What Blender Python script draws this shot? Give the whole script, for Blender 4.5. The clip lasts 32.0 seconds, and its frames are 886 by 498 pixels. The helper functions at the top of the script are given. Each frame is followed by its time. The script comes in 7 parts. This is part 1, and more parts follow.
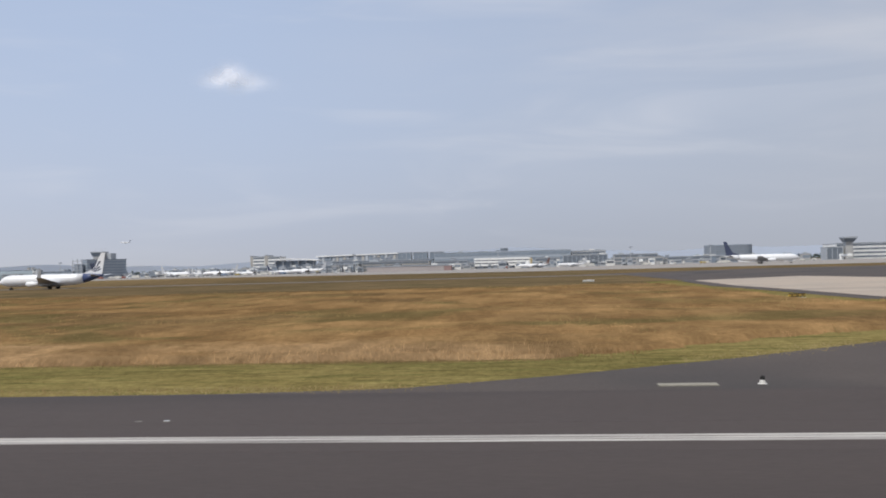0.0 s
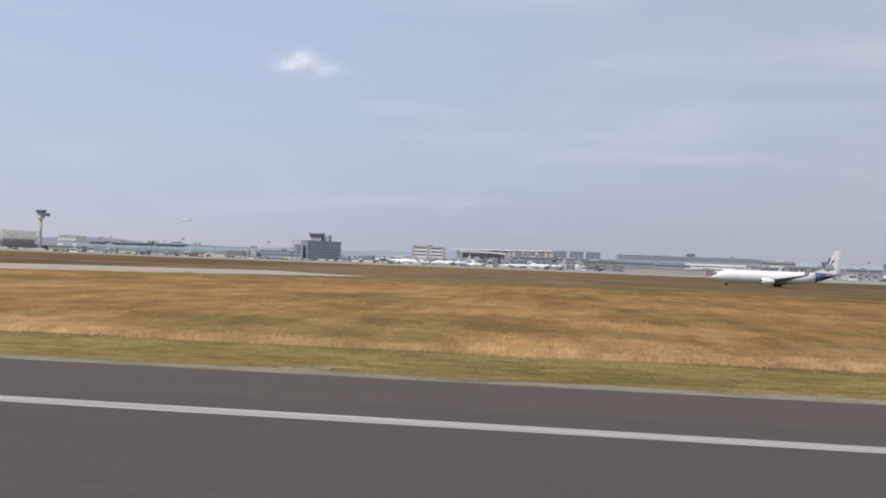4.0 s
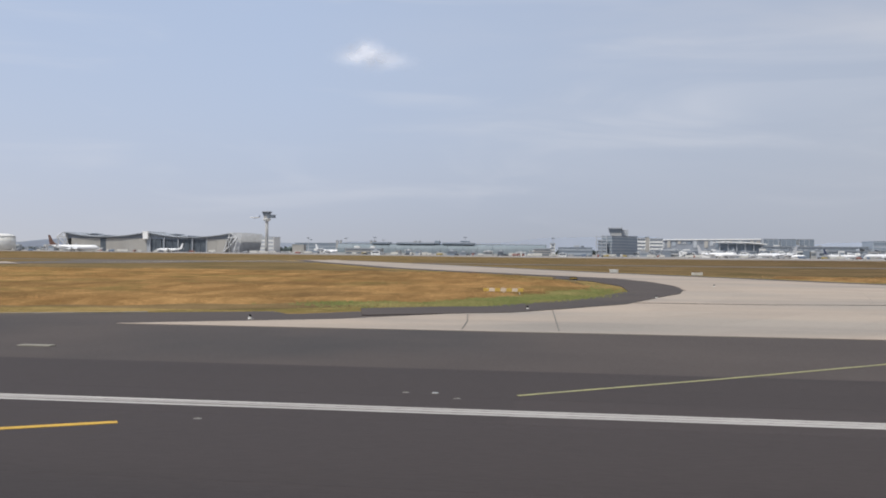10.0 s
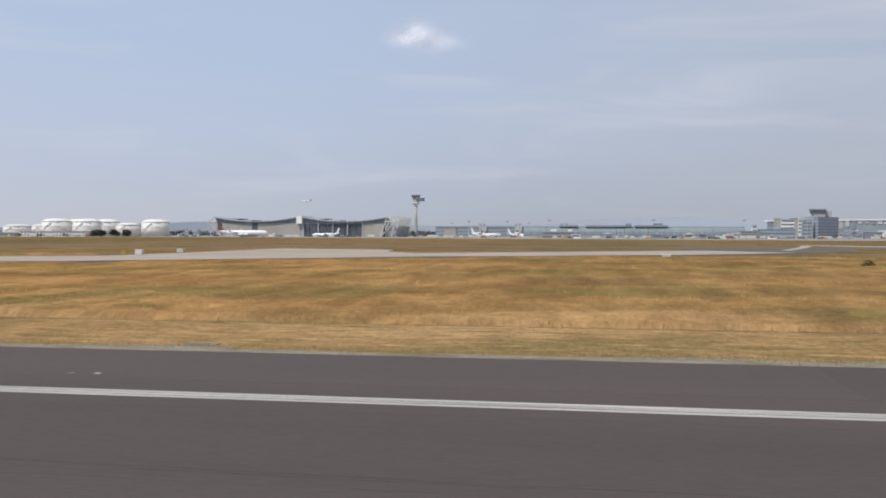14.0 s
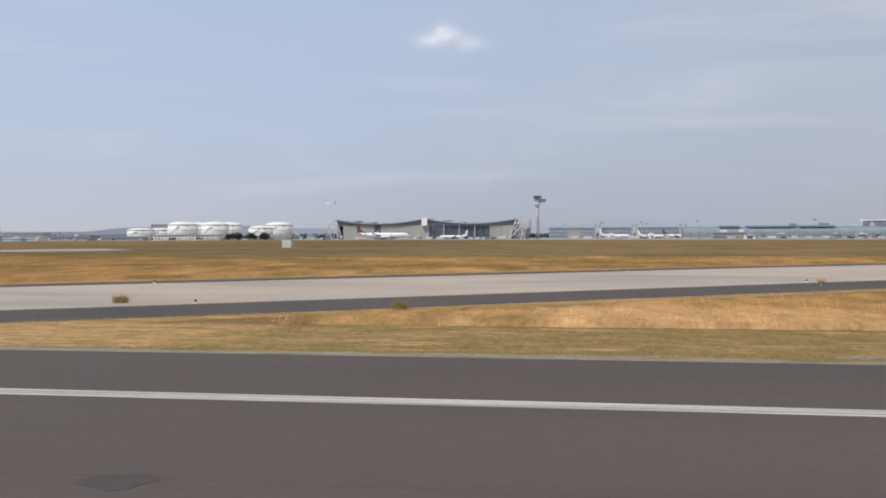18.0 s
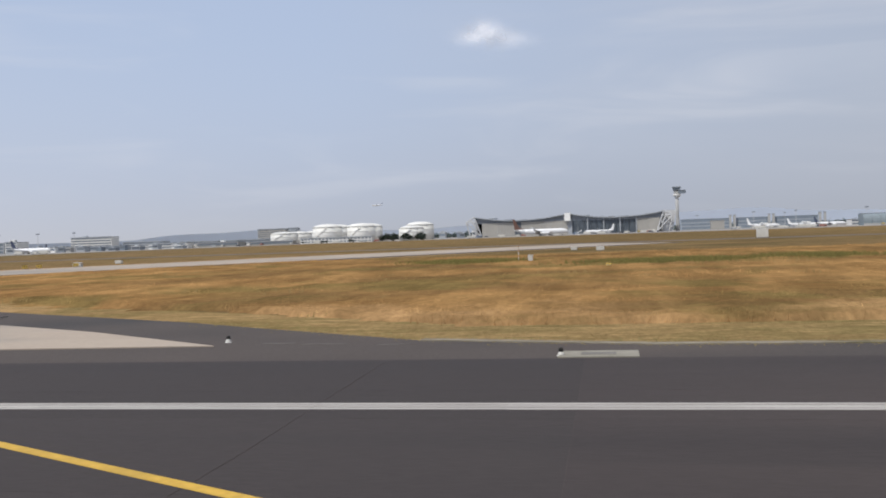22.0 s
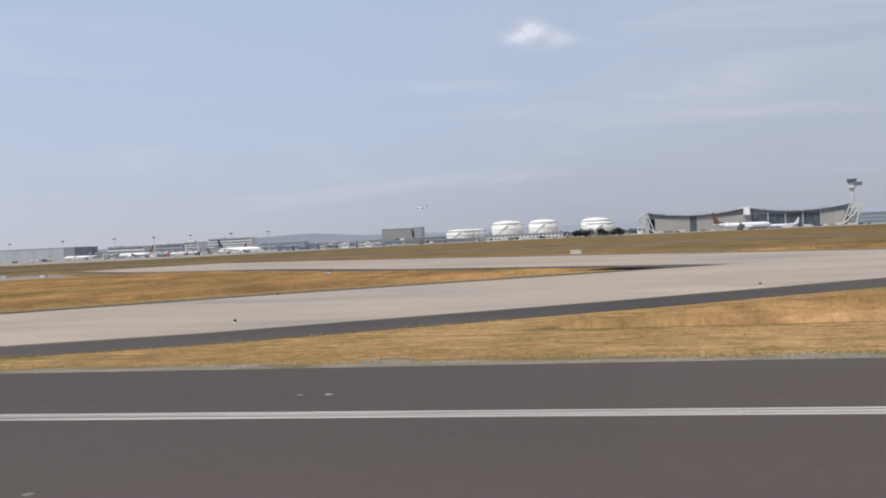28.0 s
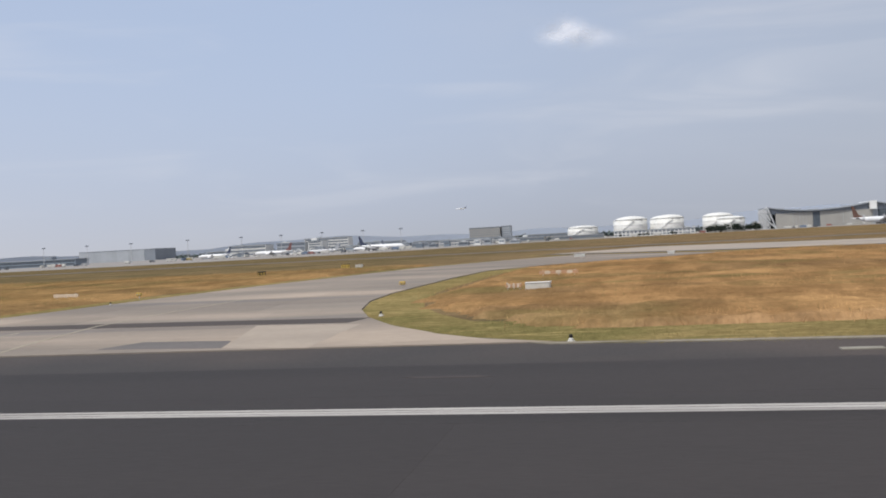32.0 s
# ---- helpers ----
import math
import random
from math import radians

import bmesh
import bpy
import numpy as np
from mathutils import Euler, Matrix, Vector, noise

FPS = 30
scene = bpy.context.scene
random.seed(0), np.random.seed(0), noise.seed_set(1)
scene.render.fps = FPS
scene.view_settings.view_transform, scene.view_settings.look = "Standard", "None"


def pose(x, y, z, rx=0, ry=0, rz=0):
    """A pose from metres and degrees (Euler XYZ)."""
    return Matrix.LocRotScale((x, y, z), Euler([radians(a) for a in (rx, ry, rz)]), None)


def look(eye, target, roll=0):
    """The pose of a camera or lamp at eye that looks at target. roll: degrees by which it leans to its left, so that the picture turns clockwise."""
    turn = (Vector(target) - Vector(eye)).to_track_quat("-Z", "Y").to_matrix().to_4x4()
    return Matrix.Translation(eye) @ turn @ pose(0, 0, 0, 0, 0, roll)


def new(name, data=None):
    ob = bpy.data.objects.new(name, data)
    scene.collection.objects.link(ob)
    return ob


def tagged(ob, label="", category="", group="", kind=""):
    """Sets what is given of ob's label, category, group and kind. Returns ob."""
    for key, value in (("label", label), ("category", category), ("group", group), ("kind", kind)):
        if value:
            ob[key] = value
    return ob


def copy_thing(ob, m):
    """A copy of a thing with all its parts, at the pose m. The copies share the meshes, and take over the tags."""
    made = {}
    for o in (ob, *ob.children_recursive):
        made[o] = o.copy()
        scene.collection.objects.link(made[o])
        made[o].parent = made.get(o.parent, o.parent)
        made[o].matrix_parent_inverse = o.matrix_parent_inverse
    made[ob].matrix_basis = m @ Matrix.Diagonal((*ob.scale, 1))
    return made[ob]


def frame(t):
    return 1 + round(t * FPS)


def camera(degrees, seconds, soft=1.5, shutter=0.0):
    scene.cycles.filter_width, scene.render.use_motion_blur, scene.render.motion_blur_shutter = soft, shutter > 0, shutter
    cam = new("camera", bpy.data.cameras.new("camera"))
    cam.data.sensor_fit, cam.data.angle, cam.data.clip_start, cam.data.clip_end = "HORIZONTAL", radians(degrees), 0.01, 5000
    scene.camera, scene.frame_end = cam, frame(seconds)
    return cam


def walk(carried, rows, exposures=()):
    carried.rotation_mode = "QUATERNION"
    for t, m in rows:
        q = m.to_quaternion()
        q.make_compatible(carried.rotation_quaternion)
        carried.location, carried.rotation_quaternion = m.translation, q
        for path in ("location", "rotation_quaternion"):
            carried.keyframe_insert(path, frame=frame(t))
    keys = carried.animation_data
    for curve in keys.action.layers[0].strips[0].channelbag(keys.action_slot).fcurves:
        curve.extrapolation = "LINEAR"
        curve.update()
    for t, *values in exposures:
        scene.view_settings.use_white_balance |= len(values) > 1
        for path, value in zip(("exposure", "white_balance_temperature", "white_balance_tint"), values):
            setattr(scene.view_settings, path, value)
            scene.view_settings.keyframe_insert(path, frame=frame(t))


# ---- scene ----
# One uniform scale for the whole place: lengths below are written in metres of the field and multiplied by K when they are built.
K = 0.55

cam = camera(52.0, 32.0, soft=1.9)
# seconds, eye x, y, z, yaw to the left, pitch up, roll
PATH = [
    (0, -4.92, -0.66, 5.17, 6.008, 1.082, -1.513),
    (0.5, -40.52, -0.87, 5.06, 7.090, 1.553, -0.239),
    (1, -76.21, -1.09, 4.99, 7.175, 1.049, -0.025),
    (1.5, -111.95, -1.21, 5.06, 7.462, 1.144, 0.505),
    (2, -147.70, -1.34, 5.05, 5.644, 1.363, 1.205),
    (2.5, -183.40, -1.44, 5.06, 7.677, 1.539, 1.979),
    (3, -218.98, -1.56, 4.98, 7.017, 1.416, 1.915),
    (3.5, -254.32, -1.56, 5.06, 7.150, 1.052, 2.085),
    (5.5, -391.36, -2.07, 5.06, 7.272, 0.614, 2.009),
    (6, -424.27, -2.12, 5.01, 7.615, 0.672, 1.704),
    (6.5, -456.73, -2.11, 5.06, 7.687, 0.158, 1.472),
    (7, -488.78, -2.11, 5.02, 8.152, 0.931, 1.655),
    (7.5, -520.44, -2.07, 5.06, 7.902, 0.895, 1.227),
    (8, -551.73, -2.04, 5.01, 7.699, 0.285, 1.051),
    (8.5, -582.64, -1.95, 5.06, 8.097, 0.369, 0.679),
    (9, -613.18, -1.88, 5.02, 8.087, 0.279, 0.458),
    (9.5, -643.36, -1.76, 5.07, 8.019, 0.368, 0.558),
    (10, -673.18, -1.62, 5.00, 8.128, 0.147, 0.537),
    (10.5, -702.67, -1.39, 5.05, 8.158, -0.126, 0.541),
    (11, -731.82, -1.18, 5.02, 7.988, 0.390, 0.545),
    (11.5, -760.64, -0.93, 5.06, 8.390, 0.391, 0.404),
    (12, -789.12, -0.70, 5.12, 9.132, 0.274, 0.831),
    (12.5, -817.31, -0.57, 5.06, 8.196, -0.265, 0.683),
    (13, -845.22, -0.43, 5.10, 8.636, -0.344, 0.917),
    (13.5, -872.91, -0.37, 5.06, 8.552, -1.022, 0.570),
    (14, -900.43, -0.30, 5.08, 9.321, -0.955, 0.131),
    (14.5, -927.82, -0.30, 5.06, 9.230, -0.763, -0.290),
    (15, -955.07, -0.28, 5.07, 9.323, -0.664, -0.574),
    (15.5, -982.08, -0.30, 5.06, 9.103, -0.435, -0.744),
    (17.5, -1086.39, -0.44, 5.06, 8.585, -0.613, -0.015),
    (18, -1111.36, -0.45, 5.02, 9.026, -0.834, -0.218),
    (18.5, -1136.02, -0.41, 5.06, 8.309, -0.990, -0.241),
    (19, -1160.42, -0.37, 5.02, 7.900, -1.138, -0.260),
    (19.5, -1184.61, -0.26, 5.06, 8.096, -1.003, -0.303),
    (20, -1208.62, -0.17, 5.06, 9.046, -1.339, -0.433),
    (20.5, -1232.43, -0.11, 5.06, 9.250, -1.402, -0.758),
    (21, -1255.98, -0.05, 5.05, 9.476, -1.352, -0.869),
    (21.5, -1279.19, 0.02, 5.06, 9.772, -1.053, -1.414),
    (22, -1301.98, 0.09, 5.06, 10.321, -0.849, -1.968),
    (22.5, -1324.30, 0.15, 5.06, 10.124, -0.825, -2.267),
    (23, -1346.11, 0.22, 5.04, 9.960, -0.842, -2.320),
    (23.5, -1367.46, 0.28, 5.06, 9.893, -0.848, -2.582),
    (24, -1388.43, 0.34, 5.05, 9.931, -0.966, -2.216),
    (24.5, -1409.17, 0.40, 5.06, 10.459, -0.744, -2.356),
    (25, -1429.74, 0.47, 5.10, 10.602, -0.672, -2.005),
    (25.5, -1450.17, 0.47, 5.06, 10.378, -0.781, -2.346),
    (27.5, -1529.41, 0.43, 5.06, 11.134, -0.768, -2.722),
    (28, -1548.33, 0.44, 5.11, 10.950, -0.601, -2.595),
    (28.5, -1566.97, 0.40, 5.06, 11.874, -0.375, -2.583),
    (29, -1585.40, 0.35, 5.07, 12.437, -0.266, -2.635),
    (29.5, -1603.64, 0.31, 5.06, 12.933, -0.206, -3.251),
    (30, -1621.77, 0.26, 5.05, 12.557, -0.129, -3.119),
    (30.5, -1639.86, 0.22, 5.06, 12.718, -0.410, -3.364),
    (31, -1657.80, 0.19, 5.02, 11.334, -0.591, -2.945),
    (31.5, -1675.55, 0.12, 5.06, 12.243, -0.548, -3.034),
    (32, -1692.90, 0.07, 5.03, 12.08, -0.407, -2.995),
]


def aim(x, y, z, yaw, pitch, roll):
    a, b = radians(yaw), radians(pitch)
    eye = Vector((x, y, z)) * K
    return look(eye, eye + 200 * Vector((-math.sin(a) * math.cos(b), math.cos(a) * math.cos(b), math.sin(b))), roll)


walk(cam, [(t, aim(*r)) for t, *r in PATH])

# ---- sky and sun ----
SUN_EL, SUN_AZ = 56.0, 218.0  # degrees; azimuth clockwise from straight ahead
world = bpy.data.worlds.new("summer_sky")
scene.world = world
world.use_nodes = True
wt = world.node_tree
bg = wt.nodes["Background"]
sky = wt.nodes.new("ShaderNodeTexSky")
sky.sky_type = "NISHITA"
sky.sun_disc = False
sky.sun_elevation, sky.sun_rotation = radians(SUN_EL), radians(SUN_AZ)
sky.air_density, sky.dust_density, sky.ozone_density = 1.0, 2.5, 1.5


def wnode(kind, **inputs):
    n = wt.nodes.new(kind)
    for k, v in inputs.items():
        n.inputs[k].default_value = v
    return n


def wmath(op, a, b=None):
    n = wt.nodes.new("ShaderNodeMath")
    n.operation = op
    n.use_clamp = False
    for i, v in enumerate((a, b)):
        if v is None:
            continue
        if isinstance(v, (int, float)):
            n.inputs[i].default_value = v
        else:
            wt.links.new(v, n.inputs[i])
    return n.outputs[0]


def wmix(fac, a, b):
    n = wt.nodes.new("ShaderNodeMix")
    n.data_type = "RGBA"
    for i, v in ((0, fac), (6, a), (7, b)):
        if isinstance(v, (int, float, tuple)):
            n.inputs[i].default_value = v
        else:
            wt.links.new(v, n.inputs[i])
    return n.outputs[2]


SKY_STRENGTH = 0.1
tc = wt.nodes.new("ShaderNodeTexCoord")
sep = wt.nodes.new("ShaderNodeSeparateXYZ")
wt.links.new(tc.outputs["Generated"], sep.inputs[0])
up = wmath("MAXIMUM", sep.outputs["Z"], 0.0)
# summer haze: a pale veil over the clear sky, thickest at the horizon
haze = wmath("MULTIPLY_ADD", wmath("POWER", wmath("SUBTRACT", 1.0, up), 5.0), 0.24)
haze.node.inputs[2].default_value = 0.72
east = wt.nodes.new("ShaderNodeMapRange")
east.inputs["From Min"].default_value, east.inputs["From Max"].default_value = -0.3, 0.65
wt.links.new(sep.outputs["X"], east.inputs["Value"])
veil = wmix(east.outputs[0], (5.1, 6.15, 8.3, 1), (4.7, 4.95, 5.65, 1))
clear = wmix(haze, sky.outputs[0], veil)
west = wt.nodes.new("ShaderNodeMapRange")
west.inputs["From Min"].default_value, west.inputs["From Max"].default_value = -0.05, -0.62
wt.links.new(sep.outputs["X"], west.inputs["Value"])
glare = wmix(west.outputs[0], (4.05, 4.3, 4.9, 1), (5.4, 5.55, 6.1, 1))
low = wmix(wmath("POWER", wmath("SUBTRACT", 1.0, up), 9.0), clear, glare)
# thin cirrus: streaks drawn out along one direction
mp = wnode("ShaderNodeMapping", Location=(0.3, 0.0, 0.15), Rotation=(0.0, radians(7.0), 0.0), Scale=(1.6, 1.0, 9.0))
wt.links.new(tc.outputs["Generated"], mp.inputs[0])
n1 = wnode("ShaderNodeTexNoise", Scale=2.3, Detail=4.0, Roughness=0.5, Distortion=0.6)
wt.links.new(mp.outputs[0], n1.inputs["Vector"])
r1 = wt.nodes.new("ShaderNodeMapRange")
r1.interpolation_type = "SMOOTHSTEP"
r1.inputs["From Min"].default_value, r1.inputs["From Max"].default_value = 0.48, 0.8
wt.links.new(n1.outputs[0], r1.inputs["Value"])
cirrus = wmath("MULTIPLY", r1.outputs[0], wmath("MINIMUM", wmath("MULTIPLY", up, 5.0), 0.31))
full = wmix(cirrus, low, (7.3, 7.4, 7.9, 1))
# a broad thin veil, denser to the east, that falls away in slanting streaks
mp2 = wnode("ShaderNodeMapping", Location=(0.1, 0.0, 0.4), Rotation=(0.0, radians(-20.0), 0.0), Scale=(1.1, 1.0, 4.5))
wt.links.new(tc.outputs["Generated"], mp2.inputs[0])
n2 = wnode("ShaderNodeTexNoise", Scale=2.0, Detail=5.0, Roughness=0.55, Distortion=0.3)
wt.links.new(mp2.outputs[0], n2.inputs["Vector"])
r2 = wt.nodes.new("ShaderNodeMapRange")
r2.interpolation_type = "SMOOTHSTEP"
r2.inputs["From Min"].default_value, r2.inputs["From Max"].default_value = 0.42, 0.72
wt.links.new(n2.outputs[0], r2.inputs["Value"])
veiled = wmath("MULTIPLY", wmath("MULTIPLY", r2.outputs[0], east.outputs[0]), wmath("MINIMUM", wmath("MULTIPLY", up, 2.6), 0.6))
full = wmix(veiled, full, (6.6, 6.6, 7.0, 1))
wt.links.new(full, bg.inputs[0])
bg.inputs[1].default_value = SKY_STRENGTH

sun = new("sun", bpy.data.lights.new("sun", "SUN"))
sun.data.energy, sun.data.angle, sun.data.color = 3.1, radians(0.8), (1.0, 0.95, 0.87)
sd = Vector((math.sin(radians(SUN_AZ)) * math.cos(radians(SUN_EL)), math.cos(radians(SUN_AZ)) * math.cos(radians(SUN_EL)), math.sin(radians(SUN_EL))))
sun.matrix_world = look(sd * 300, (0, 0, 0))
scene.view_settings.exposure = 0.0

# ---- materials ----
MATS = {}


def mat(name, a, b=None, scale=0.3, stretch=(1, 1, 1), fine=6.0, grain=0.25, rough=0.85, metal=0.0, bump=0.0, rnd=0.0, own=False, c=None, cscale=0.05, spec=0.3, d=None, dscale=0.03, cfrom=0.48, fstretch=None):
    """A surface of two tones in soft patches, fine grain in value, a third tone in larger patches and a tone of its own for each object.
    Sizes are waves to the metre; own: taken on the object, not on the ground."""
    if name in MATS:
        return MATS[name]
    m = MATS[name] = bpy.data.materials.new(name)
    m.use_nodes = True
    t = m.node_tree
    p = t.nodes["Principled BSDF"]
    p.inputs["Roughness"].default_value, p.inputs["Metallic"].default_value = rough, metal
    p.inputs["Specular IOR Level"].default_value = spec
    b = b or tuple(v * 0.8 for v in a)

    def add(kind):
        return t.nodes.new(kind)

    src = add("ShaderNodeTexCoord").outputs["Object"] if own else add("ShaderNodeNewGeometry").outputs["Position"]

    def nz(sc, detail, st=stretch):
        mp = add("ShaderNodeMapping")
        mp.inputs["Scale"].default_value = [v / K for v in st]
        n = add("ShaderNodeTexNoise")
        n.inputs["Scale"].default_value, n.inputs["Detail"].default_value = sc, detail
        t.links.new(src, mp.inputs[0])
        t.links.new(mp.outputs[0], n.inputs["Vector"])
        return n.outputs[0]

    def ramp(v, lo, hi):
        r = add("ShaderNodeMapRange")
        r.inputs["From Min"].default_value, r.inputs["From Max"].default_value = lo, hi
        t.links.new(v, r.inputs["Value"])
        return r.outputs[0]

    def mix(f, x, y):
        n = add("ShaderNodeMix")
        n.data_type = "RGBA"
        t.links.new(f, n.inputs[0])
        for i, v in ((6, x), (7, y)):
            if isinstance(v, tuple):
                n.inputs[i].default_value = (*v, 1)
            else:
                t.links.new(v, n.inputs[i])
        return n.outputs[2]

    col = mix(ramp(nz(scale, 5.0), 0.32, 0.68), a, b)
    if c:
        col = mix(ramp(nz(cscale, 4.0), cfrom, cfrom + 0.18), col, c)
    if d:
        col = mix(ramp(nz(dscale, 4.0, (stretch[0] * 0.8, stretch[1] * 1.3, stretch[2])), 0.53, 0.66), col, d)
    if grain or rnd:
        g = ramp(nz(fine, 3.0, fstretch or stretch), 0.28, 0.72)
        ma = add("ShaderNodeMath")
        ma.operation = "MULTIPLY_ADD"
        ma.inputs[1].default_value, ma.inputs[2].default_value = grain, 1 - grain / 2
        t.links.new(g, ma.inputs[0])
        v = ma.outputs[0]
        if rnd:
            oi = add("ShaderNodeObjectInfo")
            mb = add("ShaderNodeMath")
            mb.operation = "MULTIPLY_ADD"
            mb.inputs[1].default_value, mb.inputs[2].default_value = rnd, 1 - rnd / 2
            t.links.new(oi.outputs["Random"], mb.inputs[0])
            mc = add("ShaderNodeMath")
            mc.operation = "MULTIPLY"
            t.links.new(v, mc.inputs[0])
            t.links.new(mb.outputs[0], mc.inputs[1])
            v = mc.outputs[0]
        hsv = add("ShaderNodeHueSaturation")
        t.links.new(v, hsv.inputs["Value"])
        t.links.new(col, hsv.inputs["Color"])
        col = hsv.outputs[0]
    t.links.new(col, p.inputs["Base Color"])
    if bump:
        bn = add("ShaderNodeBump")
        bn.inputs["Strength"].default_value, bn.inputs["Distance"].default_value = bump, 0.05 * K
        t.links.new(nz(fine, 4.0), bn.inputs["Height"])
        t.links.new(bn.outputs[0], p.inputs["Normal"])
    return m


def island(m, amount):
    """Lets every loose piece of a mesh differ in value."""
    t = m.node_tree
    p = t.nodes["Principled BSDF"]
    src = p.inputs["Base Color"].links[0].from_socket
    g, a, h = t.nodes.new("ShaderNodeNewGeometry"), t.nodes.new("ShaderNodeMath"), t.nodes.new("ShaderNodeHueSaturation")
    a.operation = "MULTIPLY_ADD"
    a.inputs[1].default_value, a.inputs[2].default_value = amount, 1 - amount / 2
    t.links.new(g.outputs["Random Per Island"], a.inputs[0])
    t.links.new(a.outputs[0], h.inputs["Value"])
    t.links.new(src, h.inputs["Color"])
    t.links.new(h.outputs[0], p.inputs["Base Color"])
    return m


def upright(m):
    """Thin blades take their light like the whole field that they make up, not each by its own tilt."""
    t = m.node_tree
    v = t.nodes.new("ShaderNodeCombineXYZ")
    v.inputs[1].default_value, v.inputs[2].default_value = -0.3, 0.954
    t.links.new(v.outputs[0], t.nodes["Principled BSDF"].inputs["Normal"])
    return m


def seethrough(m, share):
    """Lets part of the light pass through thin leaves and flakes."""
    t = m.node_tree
    p, out = t.nodes["Principled BSDF"], t.nodes["Material Output"]
    tr, mx = t.nodes.new("ShaderNodeBsdfTranslucent"), t.nodes.new("ShaderNodeMixShader")
    mx.inputs[0].default_value = share
    if p.inputs["Base Color"].links:
        t.links.new(p.inputs["Base Color"].links[0].from_socket, tr.inputs[0])
    t.links.new(p.outputs[0], mx.inputs[1])
    t.links.new(tr.outputs[0], mx.inputs[2])
    t.links.new(mx.outputs[0], out.inputs[0])
    return m


def shade_field(m):
    """Nodes for a grass surface: returns helpers bound to one material, with the ground plan in field metres."""
    t = m.node_tree
    geo = t.nodes.new("ShaderNodeNewGeometry")
    flat = t.nodes.new("ShaderNodeMapping")
    flat.inputs["Scale"].default_value = (1 / K, 1 / K, 0)
    t.links.new(geo.outputs["Position"], flat.inputs[0])

    def noise(sx, sy, detail=4.0, rough=0.55, shift=0.0, warp=0.0):
        mp, n = t.nodes.new("ShaderNodeMapping"), t.nodes.new("ShaderNodeTexNoise")
        mp.inputs["Scale"].default_value, mp.inputs["Location"].default_value = (sx, sy, 1), (shift, shift * 0.7, 0)
        n.inputs["Scale"].default_value, n.inputs["Detail"].default_value = 1.0, detail
        n.inputs["Roughness"].default_value, n.inputs["Distortion"].default_value = rough, warp
        t.links.new(flat.outputs[0], mp.inputs[0])
        t.links.new(mp.outputs[0], n.inputs["Vector"])
        return n.outputs[0]

    def step(v, lo, hi, out0=0.0, out1=1.0):
        r = t.nodes.new("ShaderNodeMapRange")
        r.interpolation_type = "SMOOTHSTEP"
        for k, x_ in (("From Min", lo), ("From Max", hi), ("To Min", out0), ("To Max", out1)):
            r.inputs[k].default_value = x_
        t.links.new(v, r.inputs["Value"])
        return r.outputs[0]

    def mix(f, x_, y_, how="MIX"):
        n = t.nodes.new("ShaderNodeMix")
        n.data_type, n.blend_type = "RGBA", how
        for i, v in ((0, f), (6, x_), (7, y_)):
            if isinstance(v, tuple):
                n.inputs[i].default_value = (*v, 1)
            elif isinstance(v, float):
                n.inputs[i].default_value = v
            else:
                t.links.new(v, n.inputs[i])
        return n.outputs[2]

    def calc(op, x_, y_):
        n = t.nodes.new("ShaderNodeMath")
        n.operation = op
        for i, v in enumerate((x_, y_)):
            if isinstance(v, float):
                n.inputs[i].default_value = v
            else:
                t.links.new(v, n.inputs[i])
        return n.outputs[0]

    split = t.nodes.new("ShaderNodeSeparateXYZ")
    t.links.new(flat.outputs[0], split.inputs[0])
    return noise, step, mix, calc, split.outputs["X"], split.outputs["Y"]


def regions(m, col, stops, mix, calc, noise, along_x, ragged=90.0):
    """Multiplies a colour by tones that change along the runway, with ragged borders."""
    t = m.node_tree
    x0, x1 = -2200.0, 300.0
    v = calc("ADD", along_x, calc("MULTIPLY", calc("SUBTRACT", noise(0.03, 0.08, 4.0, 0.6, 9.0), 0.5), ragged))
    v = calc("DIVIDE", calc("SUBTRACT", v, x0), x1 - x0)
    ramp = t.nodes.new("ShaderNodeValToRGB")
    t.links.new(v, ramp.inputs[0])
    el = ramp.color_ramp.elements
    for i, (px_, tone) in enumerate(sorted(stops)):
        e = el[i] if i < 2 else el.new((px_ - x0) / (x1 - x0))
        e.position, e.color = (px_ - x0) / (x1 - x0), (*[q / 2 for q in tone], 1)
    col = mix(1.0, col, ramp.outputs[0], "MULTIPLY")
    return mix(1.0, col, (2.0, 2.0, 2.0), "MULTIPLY")


